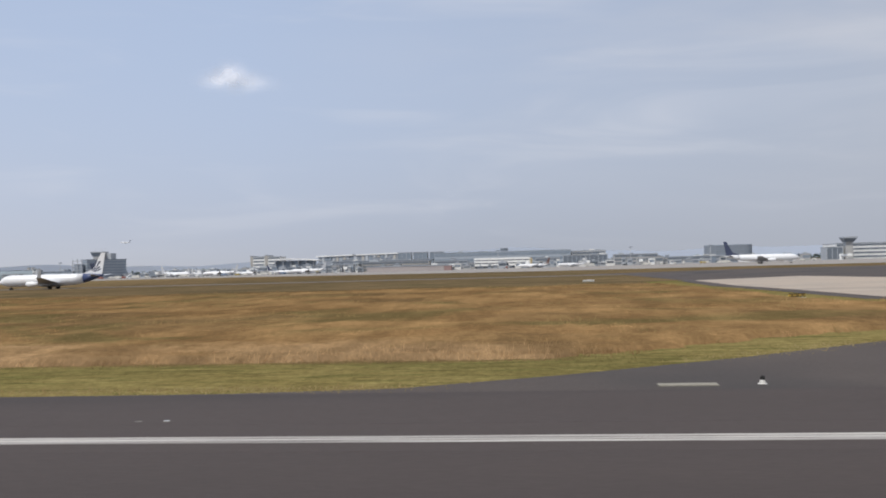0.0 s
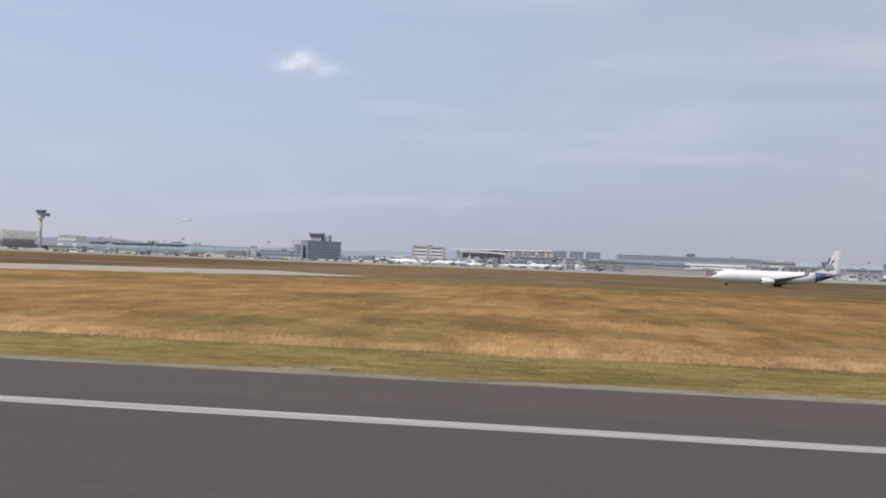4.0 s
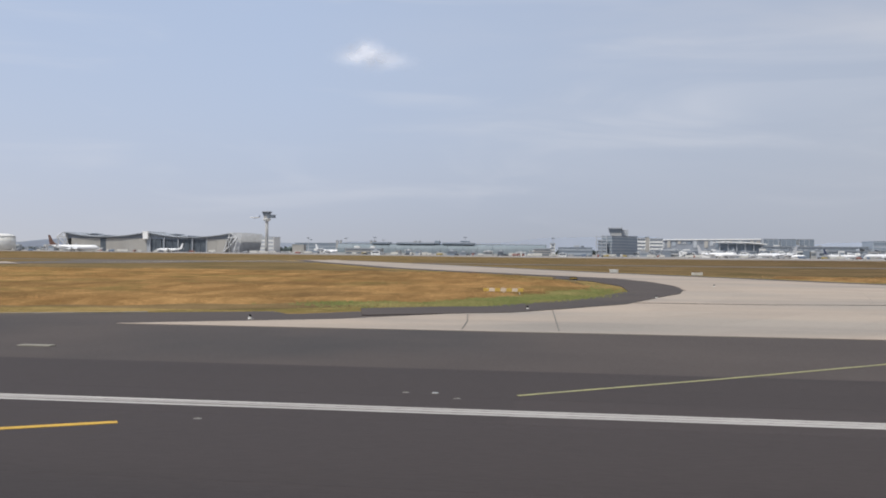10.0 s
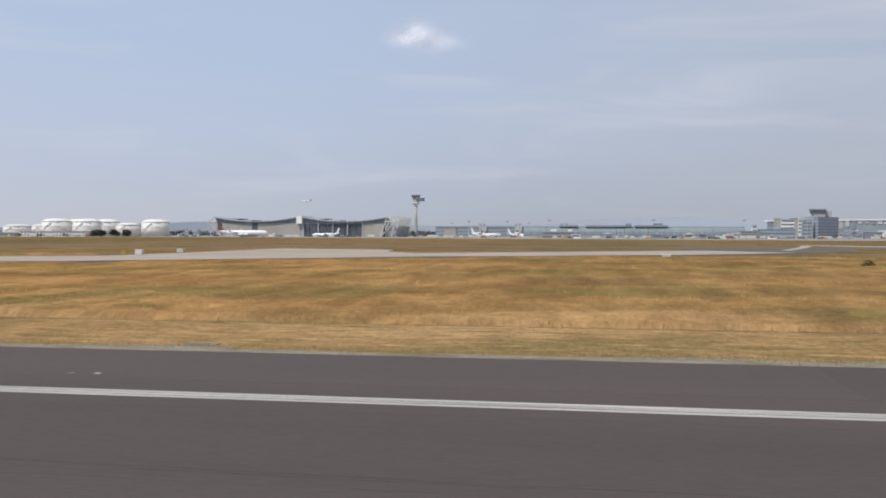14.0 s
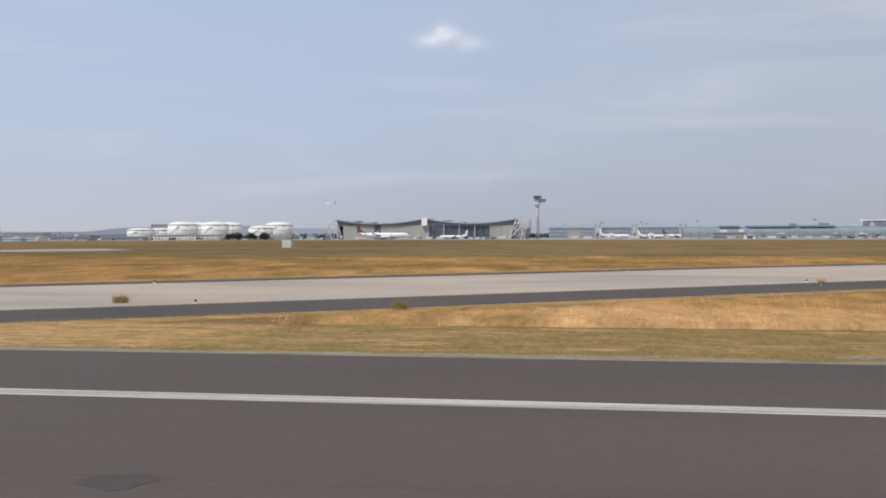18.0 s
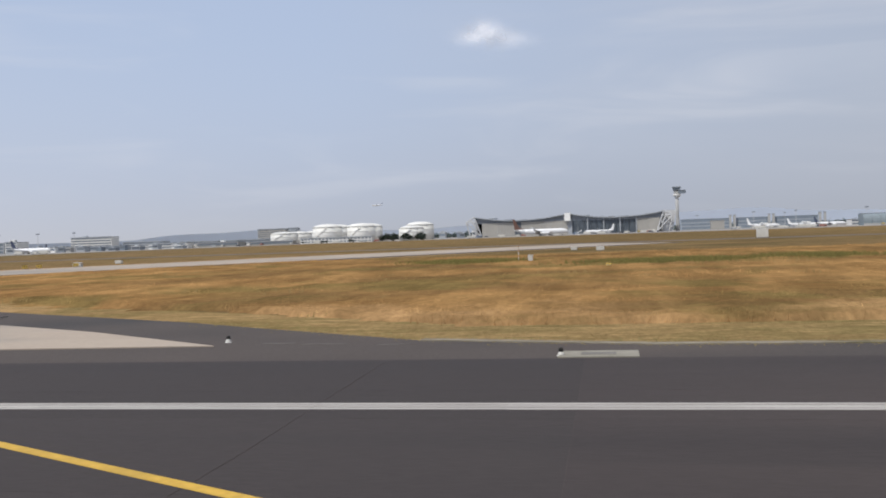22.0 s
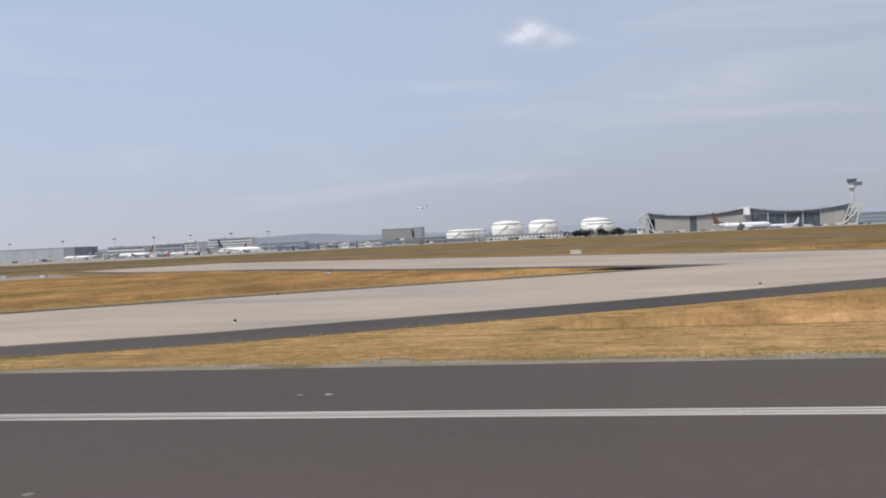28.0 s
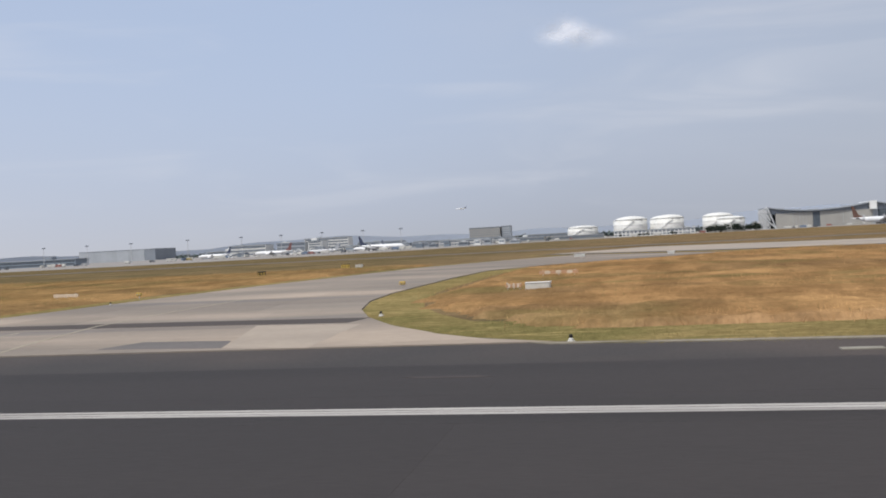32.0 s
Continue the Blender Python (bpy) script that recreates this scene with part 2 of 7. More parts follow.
def grass_mat(name, pale, brown, dark, olive, stops, gain=1.0, fleck=0.25, straw=None, streak=0.3, leafy=0.0, bump=0.0, worn=0.0, blot=0.0):
    """Dry grass: pale and brown drifts, darker hollows, olive patches and streaks along the wind; straw: a paler fringe beside the mown strip."""
    m = MATS[name] = bpy.data.materials.new(name)
    m.use_nodes = True
    t = m.node_tree
    p = t.nodes["Principled BSDF"]
    p.inputs["Roughness"].default_value, p.inputs["Specular IOR Level"].default_value = 1.0, 0.0
    noise, step, mix, calc, ax, ay = shade_field(m)
    sc = lambda c: tuple(v * gain for v in c)  # noqa: E731
    col = mix(step(noise(0.06, 0.06, 6.0, 0.62, 0.0, 0.6), 0.36, 0.64), sc(pale), sc(brown))
    col = mix(step(noise(0.03, 0.045, 6.0, 0.62, 5.0, 0.5), 0.46, 0.64, 0.0, 0.85), col, sc(dark))
    col = mix(step(noise(0.04, 0.05, 6.0, 0.6, 17.0, 0.8), 0.5, 0.64, 0.0, 0.85), col, sc(olive))
    if worn:
        col = mix(step(noise(0.16, 0.75, 5.0, 0.6, 11.0, 0.4), 0.5, 0.64, 0.0, worn), col, sc(olive))
        col = mix(step(noise(0.22, 1.1, 5.0, 0.6, 21.0, 0.4), 0.56, 0.68, 0.0, worn), col, tuple(1.22 * v for v in sc(pale)))
        col = mix(step(noise(0.3, 0.9, 5.0, 0.65, 31.0, 0.5), 0.58, 0.7, 0.0, worn * 0.8), col, tuple(0.75 * v for v in sc(dark)))
    if straw:
        near = calc("ADD", calc("DIVIDE", calc("SUBTRACT", 66.0, ay), 18.0), calc("MULTIPLY", calc("SUBTRACT", noise(0.05, 0.06, 5.0, 0.6, 3.0), 0.55), 4.0))
        col = mix(step(near, 0.0, 1.2), col, sc(straw))
    v = step(noise(0.5, 0.9, 5.0, 0.65, 1.0), 0.3, 0.7, 1.0 - streak, 1.0 + streak)
    v = calc("MULTIPLY", v, step(noise(2.6, 1.6, 4.0, 0.7, 2.0), 0.3, 0.7, 1.0 - fleck, 1.0 + fleck))
    if blot:
        v = calc("MULTIPLY", v, step(noise(0.24, 0.055, 5.0, 0.62, 41.0, 0.4), 0.36, 0.64, 1.0 - blot, 1.0 + blot))
    if leafy:
        g = t.nodes.new("ShaderNodeNewGeometry")
        v = calc("MULTIPLY", v, step(g.outputs["Random Per Island"], 0.0, 1.0, 1.0 - leafy, 1.0 + leafy))
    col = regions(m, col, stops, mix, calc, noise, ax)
    hsv = t.nodes.new("ShaderNodeHueSaturation")
    t.links.new(v, hsv.inputs["Value"])
    t.links.new(col, hsv.inputs["Color"])
    t.links.new(hsv.outputs[0], p.inputs["Base Color"])
    if bump:
        bn = t.nodes.new("ShaderNodeBump")
        bn.inputs["Strength"].default_value, bn.inputs["Distance"].default_value = bump, 0.05 * K
        t.links.new(noise(2.6, 1.6, 4.0, 0.7, 2.0), bn.inputs["Height"])
        t.links.new(bn.outputs[0], p.inputs["Normal"])
    return m


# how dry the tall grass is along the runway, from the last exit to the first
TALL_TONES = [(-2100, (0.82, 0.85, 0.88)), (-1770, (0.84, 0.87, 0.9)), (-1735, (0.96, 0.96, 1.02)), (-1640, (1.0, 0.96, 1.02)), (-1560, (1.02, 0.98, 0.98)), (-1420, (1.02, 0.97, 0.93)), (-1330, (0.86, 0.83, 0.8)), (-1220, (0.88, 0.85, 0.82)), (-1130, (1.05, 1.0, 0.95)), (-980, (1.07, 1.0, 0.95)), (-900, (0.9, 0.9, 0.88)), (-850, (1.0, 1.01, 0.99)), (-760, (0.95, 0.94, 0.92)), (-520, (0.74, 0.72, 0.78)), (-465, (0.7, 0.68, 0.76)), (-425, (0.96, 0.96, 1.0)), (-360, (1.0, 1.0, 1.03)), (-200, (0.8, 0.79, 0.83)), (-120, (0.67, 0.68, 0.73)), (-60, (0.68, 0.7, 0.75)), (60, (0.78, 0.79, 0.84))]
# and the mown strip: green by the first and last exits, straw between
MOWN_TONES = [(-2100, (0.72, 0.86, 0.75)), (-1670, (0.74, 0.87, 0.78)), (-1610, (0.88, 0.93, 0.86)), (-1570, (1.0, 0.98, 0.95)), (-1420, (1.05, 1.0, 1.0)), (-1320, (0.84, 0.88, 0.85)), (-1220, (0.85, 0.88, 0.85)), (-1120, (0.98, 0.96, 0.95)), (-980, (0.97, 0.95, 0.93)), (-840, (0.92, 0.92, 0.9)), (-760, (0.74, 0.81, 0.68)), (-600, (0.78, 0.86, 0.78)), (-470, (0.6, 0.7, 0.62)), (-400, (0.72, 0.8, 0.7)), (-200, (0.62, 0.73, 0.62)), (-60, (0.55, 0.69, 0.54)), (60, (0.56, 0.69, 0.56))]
PALE, BROWN, DARKEST, OLIVE, STRAW = (0.397, 0.242, 0.102), (0.294, 0.174, 0.073), (0.211, 0.135, 0.062), (0.21, 0.157, 0.063), (0.476, 0.302, 0.147)
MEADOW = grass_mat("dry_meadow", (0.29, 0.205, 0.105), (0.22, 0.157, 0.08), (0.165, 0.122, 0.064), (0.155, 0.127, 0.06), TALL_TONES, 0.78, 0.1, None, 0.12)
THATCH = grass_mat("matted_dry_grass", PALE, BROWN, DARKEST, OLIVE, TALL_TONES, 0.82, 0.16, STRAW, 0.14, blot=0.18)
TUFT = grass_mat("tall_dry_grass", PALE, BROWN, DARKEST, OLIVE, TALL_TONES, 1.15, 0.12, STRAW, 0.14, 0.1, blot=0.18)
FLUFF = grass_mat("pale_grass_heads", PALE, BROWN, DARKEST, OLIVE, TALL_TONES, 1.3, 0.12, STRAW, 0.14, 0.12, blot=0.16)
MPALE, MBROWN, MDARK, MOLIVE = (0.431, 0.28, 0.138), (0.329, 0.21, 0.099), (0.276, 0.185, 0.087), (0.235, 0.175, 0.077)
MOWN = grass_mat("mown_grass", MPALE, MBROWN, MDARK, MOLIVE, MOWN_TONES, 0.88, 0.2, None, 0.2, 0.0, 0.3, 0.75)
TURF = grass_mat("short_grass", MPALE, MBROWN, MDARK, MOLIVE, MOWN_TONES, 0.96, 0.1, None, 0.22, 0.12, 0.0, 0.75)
STEMS = island(mat("dark_grass_stems", (0.19, 0.13, 0.062), (0.135, 0.098, 0.048), scale=0.3, stretch=(0.3, 1, 0), fine=1.0, grain=0.4, rough=1.0, spec=0.0), 0.3)
TURFGREEN = island(mat("short_green_grass", (0.25, 0.196, 0.09), (0.19, 0.155, 0.07), scale=0.2, stretch=(0.3, 1, 0), fine=0.9, grain=0.25, rough=1.0, spec=0.0, c=(0.28, 0.22, 0.11), cscale=0.06, d=(0.165, 0.148, 0.058), dscale=0.05), 0.25)
WEED = island(mat("green_weeds", (0.23, 0.2, 0.07), (0.17, 0.155, 0.058), scale=0.8, fine=3.0, grain=0.4, rough=1.0, spec=0.0), 0.5)
DOCK = island(mat("brown_weeds", (0.225, 0.155, 0.068), (0.165, 0.125, 0.056), scale=0.1, stretch=(1, 1, 0), fine=2.0, grain=0.4, rough=1.0, spec=0.0), 0.4)
LUSH = island(mat("fresh_green_grass", (0.175, 0.185, 0.07), (0.135, 0.15, 0.056), scale=0.3, fine=1.5, grain=0.35, rough=1.0, spec=0.0, c=(0.25, 0.21, 0.09), cscale=0.08), 0.3)
for field in (TUFT, FLUFF, TURF, TURFGREEN, THATCH, LUSH, DOCK):
    upright(field)
ASPH = mat("runway_asphalt", (0.092, 0.0715, 0.062), (0.080, 0.062, 0.0545), scale=0.06, stretch=(0.25, 1.6, 1), fine=9.0, grain=0.22, rough=0.9, bump=0.25, rnd=0.10, c=(0.070, 0.057, 0.053), cscale=0.02, d=(0.07, 0.057, 0.051), dscale=0.05)
ASPHNEW = mat("newer_runway_asphalt", (0.06633, 0.0525, 0.04745), (0.05685, 0.04554, 0.04141), scale=0.06, stretch=(0.25, 1.6, 1), fine=9.0, grain=0.22, rough=0.9, bump=0.25, rnd=0.10, c=(0.06348, 0.05111, 0.04745), cscale=0.02, d=(0.04359, 0.03625, 0.03442), dscale=0.05)
ASPHMID = mat("older_dark_asphalt", (0.081, 0.065, 0.0585), (0.069, 0.056, 0.051), scale=0.06, stretch=(0.25, 1.6, 1), fine=9.0, grain=0.22, rough=0.9, bump=0.25, rnd=0.10, c=(0.060, 0.050, 0.046), cscale=0.02, d=(0.058, 0.047, 0.043), dscale=0.05)
ASPH2 = mat("shoulder_asphalt", (0.069, 0.0565, 0.0505), (0.082, 0.0665, 0.0585), scale=0.11, fine=7.0, grain=0.3, rough=0.92, bump=0.25, c=(0.05, 0.045, 0.043), cscale=0.04)
JOINT = mat("joint_sealant", (0.15, 0.14, 0.125), (0.2, 0.19, 0.17), scale=0.4, fine=5.0)
CONC = mat("taxiway_concrete", (0.405, 0.332, 0.265), (0.36, 0.30, 0.242), scale=0.12, stretch=(0.5, 1, 1), fine=5.0, grain=0.14, rough=0.9, bump=0.15, rnd=0.09, c=(0.325, 0.285, 0.24), cscale=0.05, d=(0.28, 0.25, 0.215), dscale=0.06)
CONCDARK = mat("stained_taxiway_concrete", (0.258, 0.216, 0.176), (0.19, 0.163, 0.137), scale=0.1, stretch=(0.35, 1.4, 1), fine=4.0, grain=0.2, rough=0.9, bump=0.15, rnd=0.22, c=(0.37, 0.30, 0.235), cscale=0.05, d=(0.19, 0.168, 0.15), dscale=0.06)
PAD = mat("pad_concrete", (0.29, 0.27, 0.225), (0.22, 0.205, 0.165), scale=0.7, fine=6.0, grain=0.2, rough=0.9)
GRAVEL = mat("mossy_verge", (0.27, 0.24, 0.192), (0.205, 0.18, 0.14), scale=0.7, stretch=(0.5, 1, 1), fine=3.0, grain=0.35, rough=1.0, bump=0.3, spec=0.0, d=(0.15, 0.132, 0.082), dscale=0.5)
PAINT = mat("worn_white_paint", (0.52, 0.495, 0.455), (0.30, 0.28, 0.26), scale=0.5, stretch=(0.15, 6.0, 1), fine=4.0, grain=0.35, rough=0.8, rnd=0.05, c=(0.19, 0.172, 0.16), cscale=0.3, cfrom=0.54, d=(0.37, 0.345, 0.32), dscale=0.4)
YELLOW = mat("yellow_paint", (0.58, 0.36, 0.055), (0.47, 0.30, 0.055), scale=0.6, fine=5.0, grain=0.25, rough=0.75)
PALEYEL = mat("faded_yellow_paint", (0.3528, 0.333, 0.153), (0.252, 0.243, 0.135), scale=0.5, fine=5.0, grain=0.35, rough=0.85)
ASPHLATE = mat("worn_dark_asphalt", (0.050, 0.042, 0.0395), (0.043, 0.037, 0.035), scale=0.06, stretch=(0.25, 1.6, 1), fine=9.0, grain=0.22, rough=0.9, bump=0.25, rnd=0.06, c=(0.062, 0.052, 0.048), cscale=0.02, d=(0.043, 0.037, 0.035), dscale=0.05)
ASPHTURN = mat("patched_runway_asphalt", (0.092, 0.0715, 0.062), (0.080, 0.062, 0.0545), scale=0.06, stretch=(0.25, 1.6, 1), fine=9.0, grain=0.22, rough=0.9, bump=0.25, rnd=0.10, c=(0.070, 0.057, 0.053), cscale=0.02, d=(0.07, 0.057, 0.051), dscale=0.05)


def worn_along(m, stops, ragged):
    """Asphalt that greys or darkens gradually along the runway."""
    noise, step, mix, calc, ax, ay = shade_field(m)
    pin = m.node_tree.nodes["Principled BSDF"].inputs["Base Color"]
    m.node_tree.links.new(regions(m, pin.links[0].from_socket, stops, mix, calc, noise, ax, ragged), pin)


worn_along(ASPHLATE, [(-2100, (0.72, 0.75, 0.78)), (-1708, (0.72, 0.75, 0.78)), (-1690, (0.84, 0.86, 0.88)), (-1655, (0.96, 0.96, 0.96)), (-1632, (1.2, 1.17, 1.14)), (-1600, (1.38, 1.32, 1.27)), (-1545, (1.66, 1.56, 1.47)), (0, (1.66, 1.56, 1.47))], 24.0)
worn_along(ASPHTURN, [(-2100, (0.9, 0.915, 0.935)), (-1550, (0.9, 0.915, 0.935)), (-1490, (0.95, 0.95, 0.96)), (-1440, (0.9, 0.91, 0.93)), (-1410, (0.95, 0.95, 0.96)), (-1390, (0.95, 0.96, 0.97)), (-1368, (0.93, 0.95, 0.97)), (-1347, (0.76, 0.78, 0.81)), (-1328, (0.5, 0.53, 0.58)), (0, (0.48, 0.51, 0.56))], 16.0)
worn_along(ASPHNEW, [(-2100, (0.72, 0.73, 0.77)), (-1306, (0.72, 0.73, 0.77)), (-1286, (0.95, 0.95, 0.96)), (-1242, (1, 1, 1)), (-1222, (0.74, 0.75, 0.79)), (-1196, (0.7, 0.71, 0.755)), (-1172, (1.36, 1.34, 1.29)), (-788, (1.36, 1.34, 1.29)), (-750, (0.9, 0.9, 0.91)), (-700, (0.82, 0.83, 0.85)), (-660, (0.83, 0.84, 0.86)), (-636, (0.98, 0.98, 0.98)), (0, (1, 1, 1))], 14.0)
INK = mat("faded_sign_ink", (0.13, 0.10, 0.04), scale=1.0)
RUBBER = mat("tyre_rubber_mark", (0.066, 0.053, 0.0475), (0.074, 0.059, 0.0525), scale=0.2, stretch=(0.3, 2, 1), fine=5.0, grain=0.3, rough=0.85)
BLACKPAINT = mat("black_paint", (0.09, 0.08, 0.07), (0.16, 0.14, 0.12), scale=0.8, fine=4.0, grain=0.3)
WHITE = mat("aircraft_white", (0.80, 0.80, 0.80), (0.74, 0.75, 0.76), scale=0.1, fine=1.0, grain=0.05, rough=0.35, own=True, spec=0.5)
GREYMET = mat("aircraft_grey", (0.50, 0.51, 0.53), (0.43, 0.44, 0.46), scale=0.2, fine=2.0, grain=0.1, rough=0.4, own=True)
TYRE = mat("tyre", (0.03, 0.03, 0.03), scale=1.0)
NAVY = mat("tail_navy", (0.05, 0.06, 0.10), (0.06, 0.075, 0.13), scale=0.3, fine=2.0, grain=0.05, rough=0.4, own=True)
BLUE = mat("tail_blue", (0.05, 0.07, 0.15), (0.06, 0.08, 0.17), scale=0.3, fine=2.0, grain=0.05, rough=0.4, own=True)
SUNTAIL = mat("tail_amber", (0.16, 0.09, 0.07), (0.13, 0.075, 0.06), scale=0.3, fine=2.0, grain=0.05, rough=0.4, own=True)
REDTAIL = mat("tail_red", (0.22, 0.10, 0.09), scale=0.3, fine=2.0, grain=0.05, rough=0.4, own=True)
# aerial haze is put into dark glass, both claddings and roof grey: paler, bluer
DARKGLASS = mat("dark_glass", (0.14, 0.165, 0.195), (0.17, 0.195, 0.225), scale=0.1, fine=0.5, grain=0.1, rough=0.4, own=True, spec=0.3)
PALEGLASS = mat("pale_green_glass", (0.205, 0.245, 0.268), (0.235, 0.275, 0.298), scale=0.05, fine=0.4, grain=0.12, rough=0.6, own=True, spec=0.2, rnd=0.07)
CLAD = mat("grey_cladding", (0.40, 0.425, 0.455), (0.355, 0.38, 0.41), scale=0.05, fine=0.5, grain=0.1, rough=0.6, own=True, rnd=0.14)
DARKCLAD = mat("dark_cladding", (0.25, 0.275, 0.31), (0.215, 0.24, 0.275), scale=0.05, fine=0.5, grain=0.15, rough=0.6, own=True, rnd=0.15)
BEIGE = mat("beige_panel", (0.385, 0.372, 0.345), (0.345, 0.335, 0.312), scale=0.06, fine=0.6, grain=0.1, rough=0.75, own=True, rnd=0.08)
OFFWHITE = mat("off_white_plaster", (0.73, 0.72, 0.69), (0.65, 0.645, 0.62), scale=0.07, fine=0.6, grain=0.1, rough=0.8, own=True, rnd=0.12)
BARECON = mat("bare_concrete", (0.42, 0.42, 0.41), (0.36, 0.36, 0.355), scale=0.08, fine=0.7, grain=0.15, rough=0.85, own=True, rnd=0.1)
ROOFG = mat("roof_grey", (0.345, 0.37, 0.40), (0.29, 0.315, 0.345), scale=0.04, fine=0.4, grain=0.2, rough=0.8, own=True, rnd=0.2)
STEEL = mat("painted_steel", (0.56, 0.57, 0.58), (0.47, 0.48, 0.49), scale=0.2, fine=2.0, grain=0.1, rough=0.5, own=True)
TANKW = mat("tank_white", (0.76, 0.755, 0.72), (0.68, 0.675, 0.64), scale=0.06, stretch=(1, 1, 0.2), fine=0.6, grain=0.06, rough=0.55, own=True, rnd=0.05)
BLACK = mat("matt_black", (0.025, 0.024, 0.022), scale=1.0)
LENS = mat("lamp_lens", (0.5, 0.5, 0.48), (0.42, 0.42, 0.41), scale=2.0, rough=0.2, spec=0.6)
BARK = mat("bark", (0.10, 0.075, 0.05), scale=1.0, fine=4.0)
LEAF = island(mat("tree_leaves", (0.065, 0.082, 0.062), (0.048, 0.062, 0.05), scale=0.4, fine=2.0, grain=0.4, rough=0.9, spec=0.1), 0.6)
# the far woods' green is lightened and greyed, distance haze put into the colour
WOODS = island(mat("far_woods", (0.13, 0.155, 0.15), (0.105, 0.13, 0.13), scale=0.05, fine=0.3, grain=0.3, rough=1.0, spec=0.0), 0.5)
PINKWALL = mat("weathered_rose_wall", (0.40, 0.36, 0.35), (0.35, 0.32, 0.315), scale=0.05, fine=0.5, grain=0.15, rough=0.8, own=True, rnd=0.1)
ROSE = mat("faded_red_wall", (0.32, 0.22, 0.21), (0.28, 0.2, 0.19), scale=0.05, fine=0.5, grain=0.1, rough=0.8, own=True)
OCHRE = mat("ochre_wall", (0.45, 0.36, 0.2), (0.4, 0.32, 0.18), scale=0.05, fine=0.5, grain=0.1, rough=0.8, own=True)
# aerial haze over the hills is put into this pale blue base
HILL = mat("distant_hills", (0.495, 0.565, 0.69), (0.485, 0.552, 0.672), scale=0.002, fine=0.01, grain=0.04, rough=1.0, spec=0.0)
APRON = mat("apron_concrete", (0.30, 0.275, 0.25), (0.25, 0.232, 0.215), scale=0.02, fine=0.2, grain=0.12, rough=0.9)
ORANGE = mat("faded_orange", (0.52, 0.32, 0.2), (0.46, 0.28, 0.17), scale=1.0, fine=4.0, grain=0.15)
PEACH = mat("faded_peach_board", (0.66, 0.56, 0.45), (0.58, 0.49, 0.39), scale=1.0, fine=4.0, grain=0.15)
SIGNYEL = mat("sign_yellow", (0.55, 0.38, 0.08), (0.48, 0.33, 0.08), scale=1.0, fine=4.0, grain=0.1, rough=0.5)
PANELW = mat("cabinet_white", (0.62, 0.605, 0.56), (0.53, 0.52, 0.485), scale=0.6, fine=4.0, grain=0.1, rough=0.6)
VANCOL = [PANELW, mat("van_grey", (0.40, 0.41, 0.42), scale=0.5, rough=0.4), mat("van_dark", (0.09, 0.10, 0.115), scale=0.5, rough=0.4), mat("van_yellow", (0.45, 0.36, 0.15), scale=0.5, rough=0.4), mat("van_blue", (0.17, 0.22, 0.30), scale=0.5, rough=0.4), mat("van_red", (0.33, 0.15, 0.12), scale=0.5, rough=0.4)]
WALLW = mat("white_cladding", (0.82, 0.82, 0.80), (0.75, 0.755, 0.74), scale=0.06, fine=0.6, grain=0.08, rough=0.6, own=True, rnd=0.08)
SLATE = mat("slate_blue_glass", (0.195, 0.235, 0.28), (0.23, 0.27, 0.315), scale=0.04, stretch=(1, 1, 0.3), fine=0.5, grain=0.2, rough=0.5, own=True, rnd=0.1)
HANGARGLASS = mat("hangar_glass", (0.075, 0.09, 0.11), (0.11, 0.13, 0.15), scale=0.15, fine=0.6, grain=0.3, rough=0.35, own=True)
# cladding of far halls, its blue carrying the haze of distance
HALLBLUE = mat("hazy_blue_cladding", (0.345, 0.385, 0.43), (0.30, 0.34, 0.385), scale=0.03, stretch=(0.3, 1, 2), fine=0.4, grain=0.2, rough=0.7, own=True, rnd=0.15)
OLDASPH = mat("old_taxiway_asphalt", (0.125, 0.105, 0.085), (0.105, 0.088, 0.072), scale=0.05, fine=2.0, grain=0.2, rough=0.95)

for m_ in (TUFT, TURF, WEED, LEAF):
    seethrough(m_, 0.45)

# ---- shapes ----
def box(x0, x1, y0, y1, z0, z1):
    v = [(x, y, z) for z in (z0, z1) for y in (y0, y1) for x in (x0, x1)]
    return v, [(0, 2, 3, 1), (4, 5, 7, 6), (0, 1, 5, 4), (2, 6, 7, 3), (0, 4, 6, 2), (1, 3, 7, 5)]


def rbox(x0, x1, y0, y1, z0, z1, r=0.03, seg=2):
    bm = bmesh.new()
    v, f = box(x0, x1, y0, y1, z0, z1)
    vs = [bm.verts.new(p) for p in v]
    for q in f:
        bm.faces.new([vs[i] for i in q])
    bmesh.ops.bevel(bm, geom=list(bm.edges), offset=r, segments=seg, affect="EDGES", profile=0.5)
    out = [tuple(x.co) for x in bm.verts], [tuple(x.index for x in g.verts) for g in bm.faces] if bm.verts.index_update() is None else []
    bm.free()
    return out


def join(*geos):
    v, f = [], []
    for gv, gf in geos:
        n = len(v)
        v += gv
        f += [tuple(i + n for i in q) for q in gf]
    return v, f


def loft(rings, cap=True):
    n, v, f = len(rings[0]), [], []
    for r in rings:
        v += r
    for i in range(len(rings) - 1):
        for j in range(n):
            a, b = i * n + j, i * n + (j + 1) % n
            f.append((a, b, b + n, a + n))
    if cap:
        f.append(tuple(reversed(range(n))))
        f.append(tuple(range((len(rings) - 1) * n, len(rings) * n)))
    return v, f


def turned(profile, n=20, cx=0.0, cy=0.0):
    """A body of revolution about an upright axis, from rows of radius and height."""
    return loft([[(cx + r * math.cos(2 * math.pi * j / n), cy + r * math.sin(2 * math.pi * j / n), z) for j in range(n)] for r, z in profile])


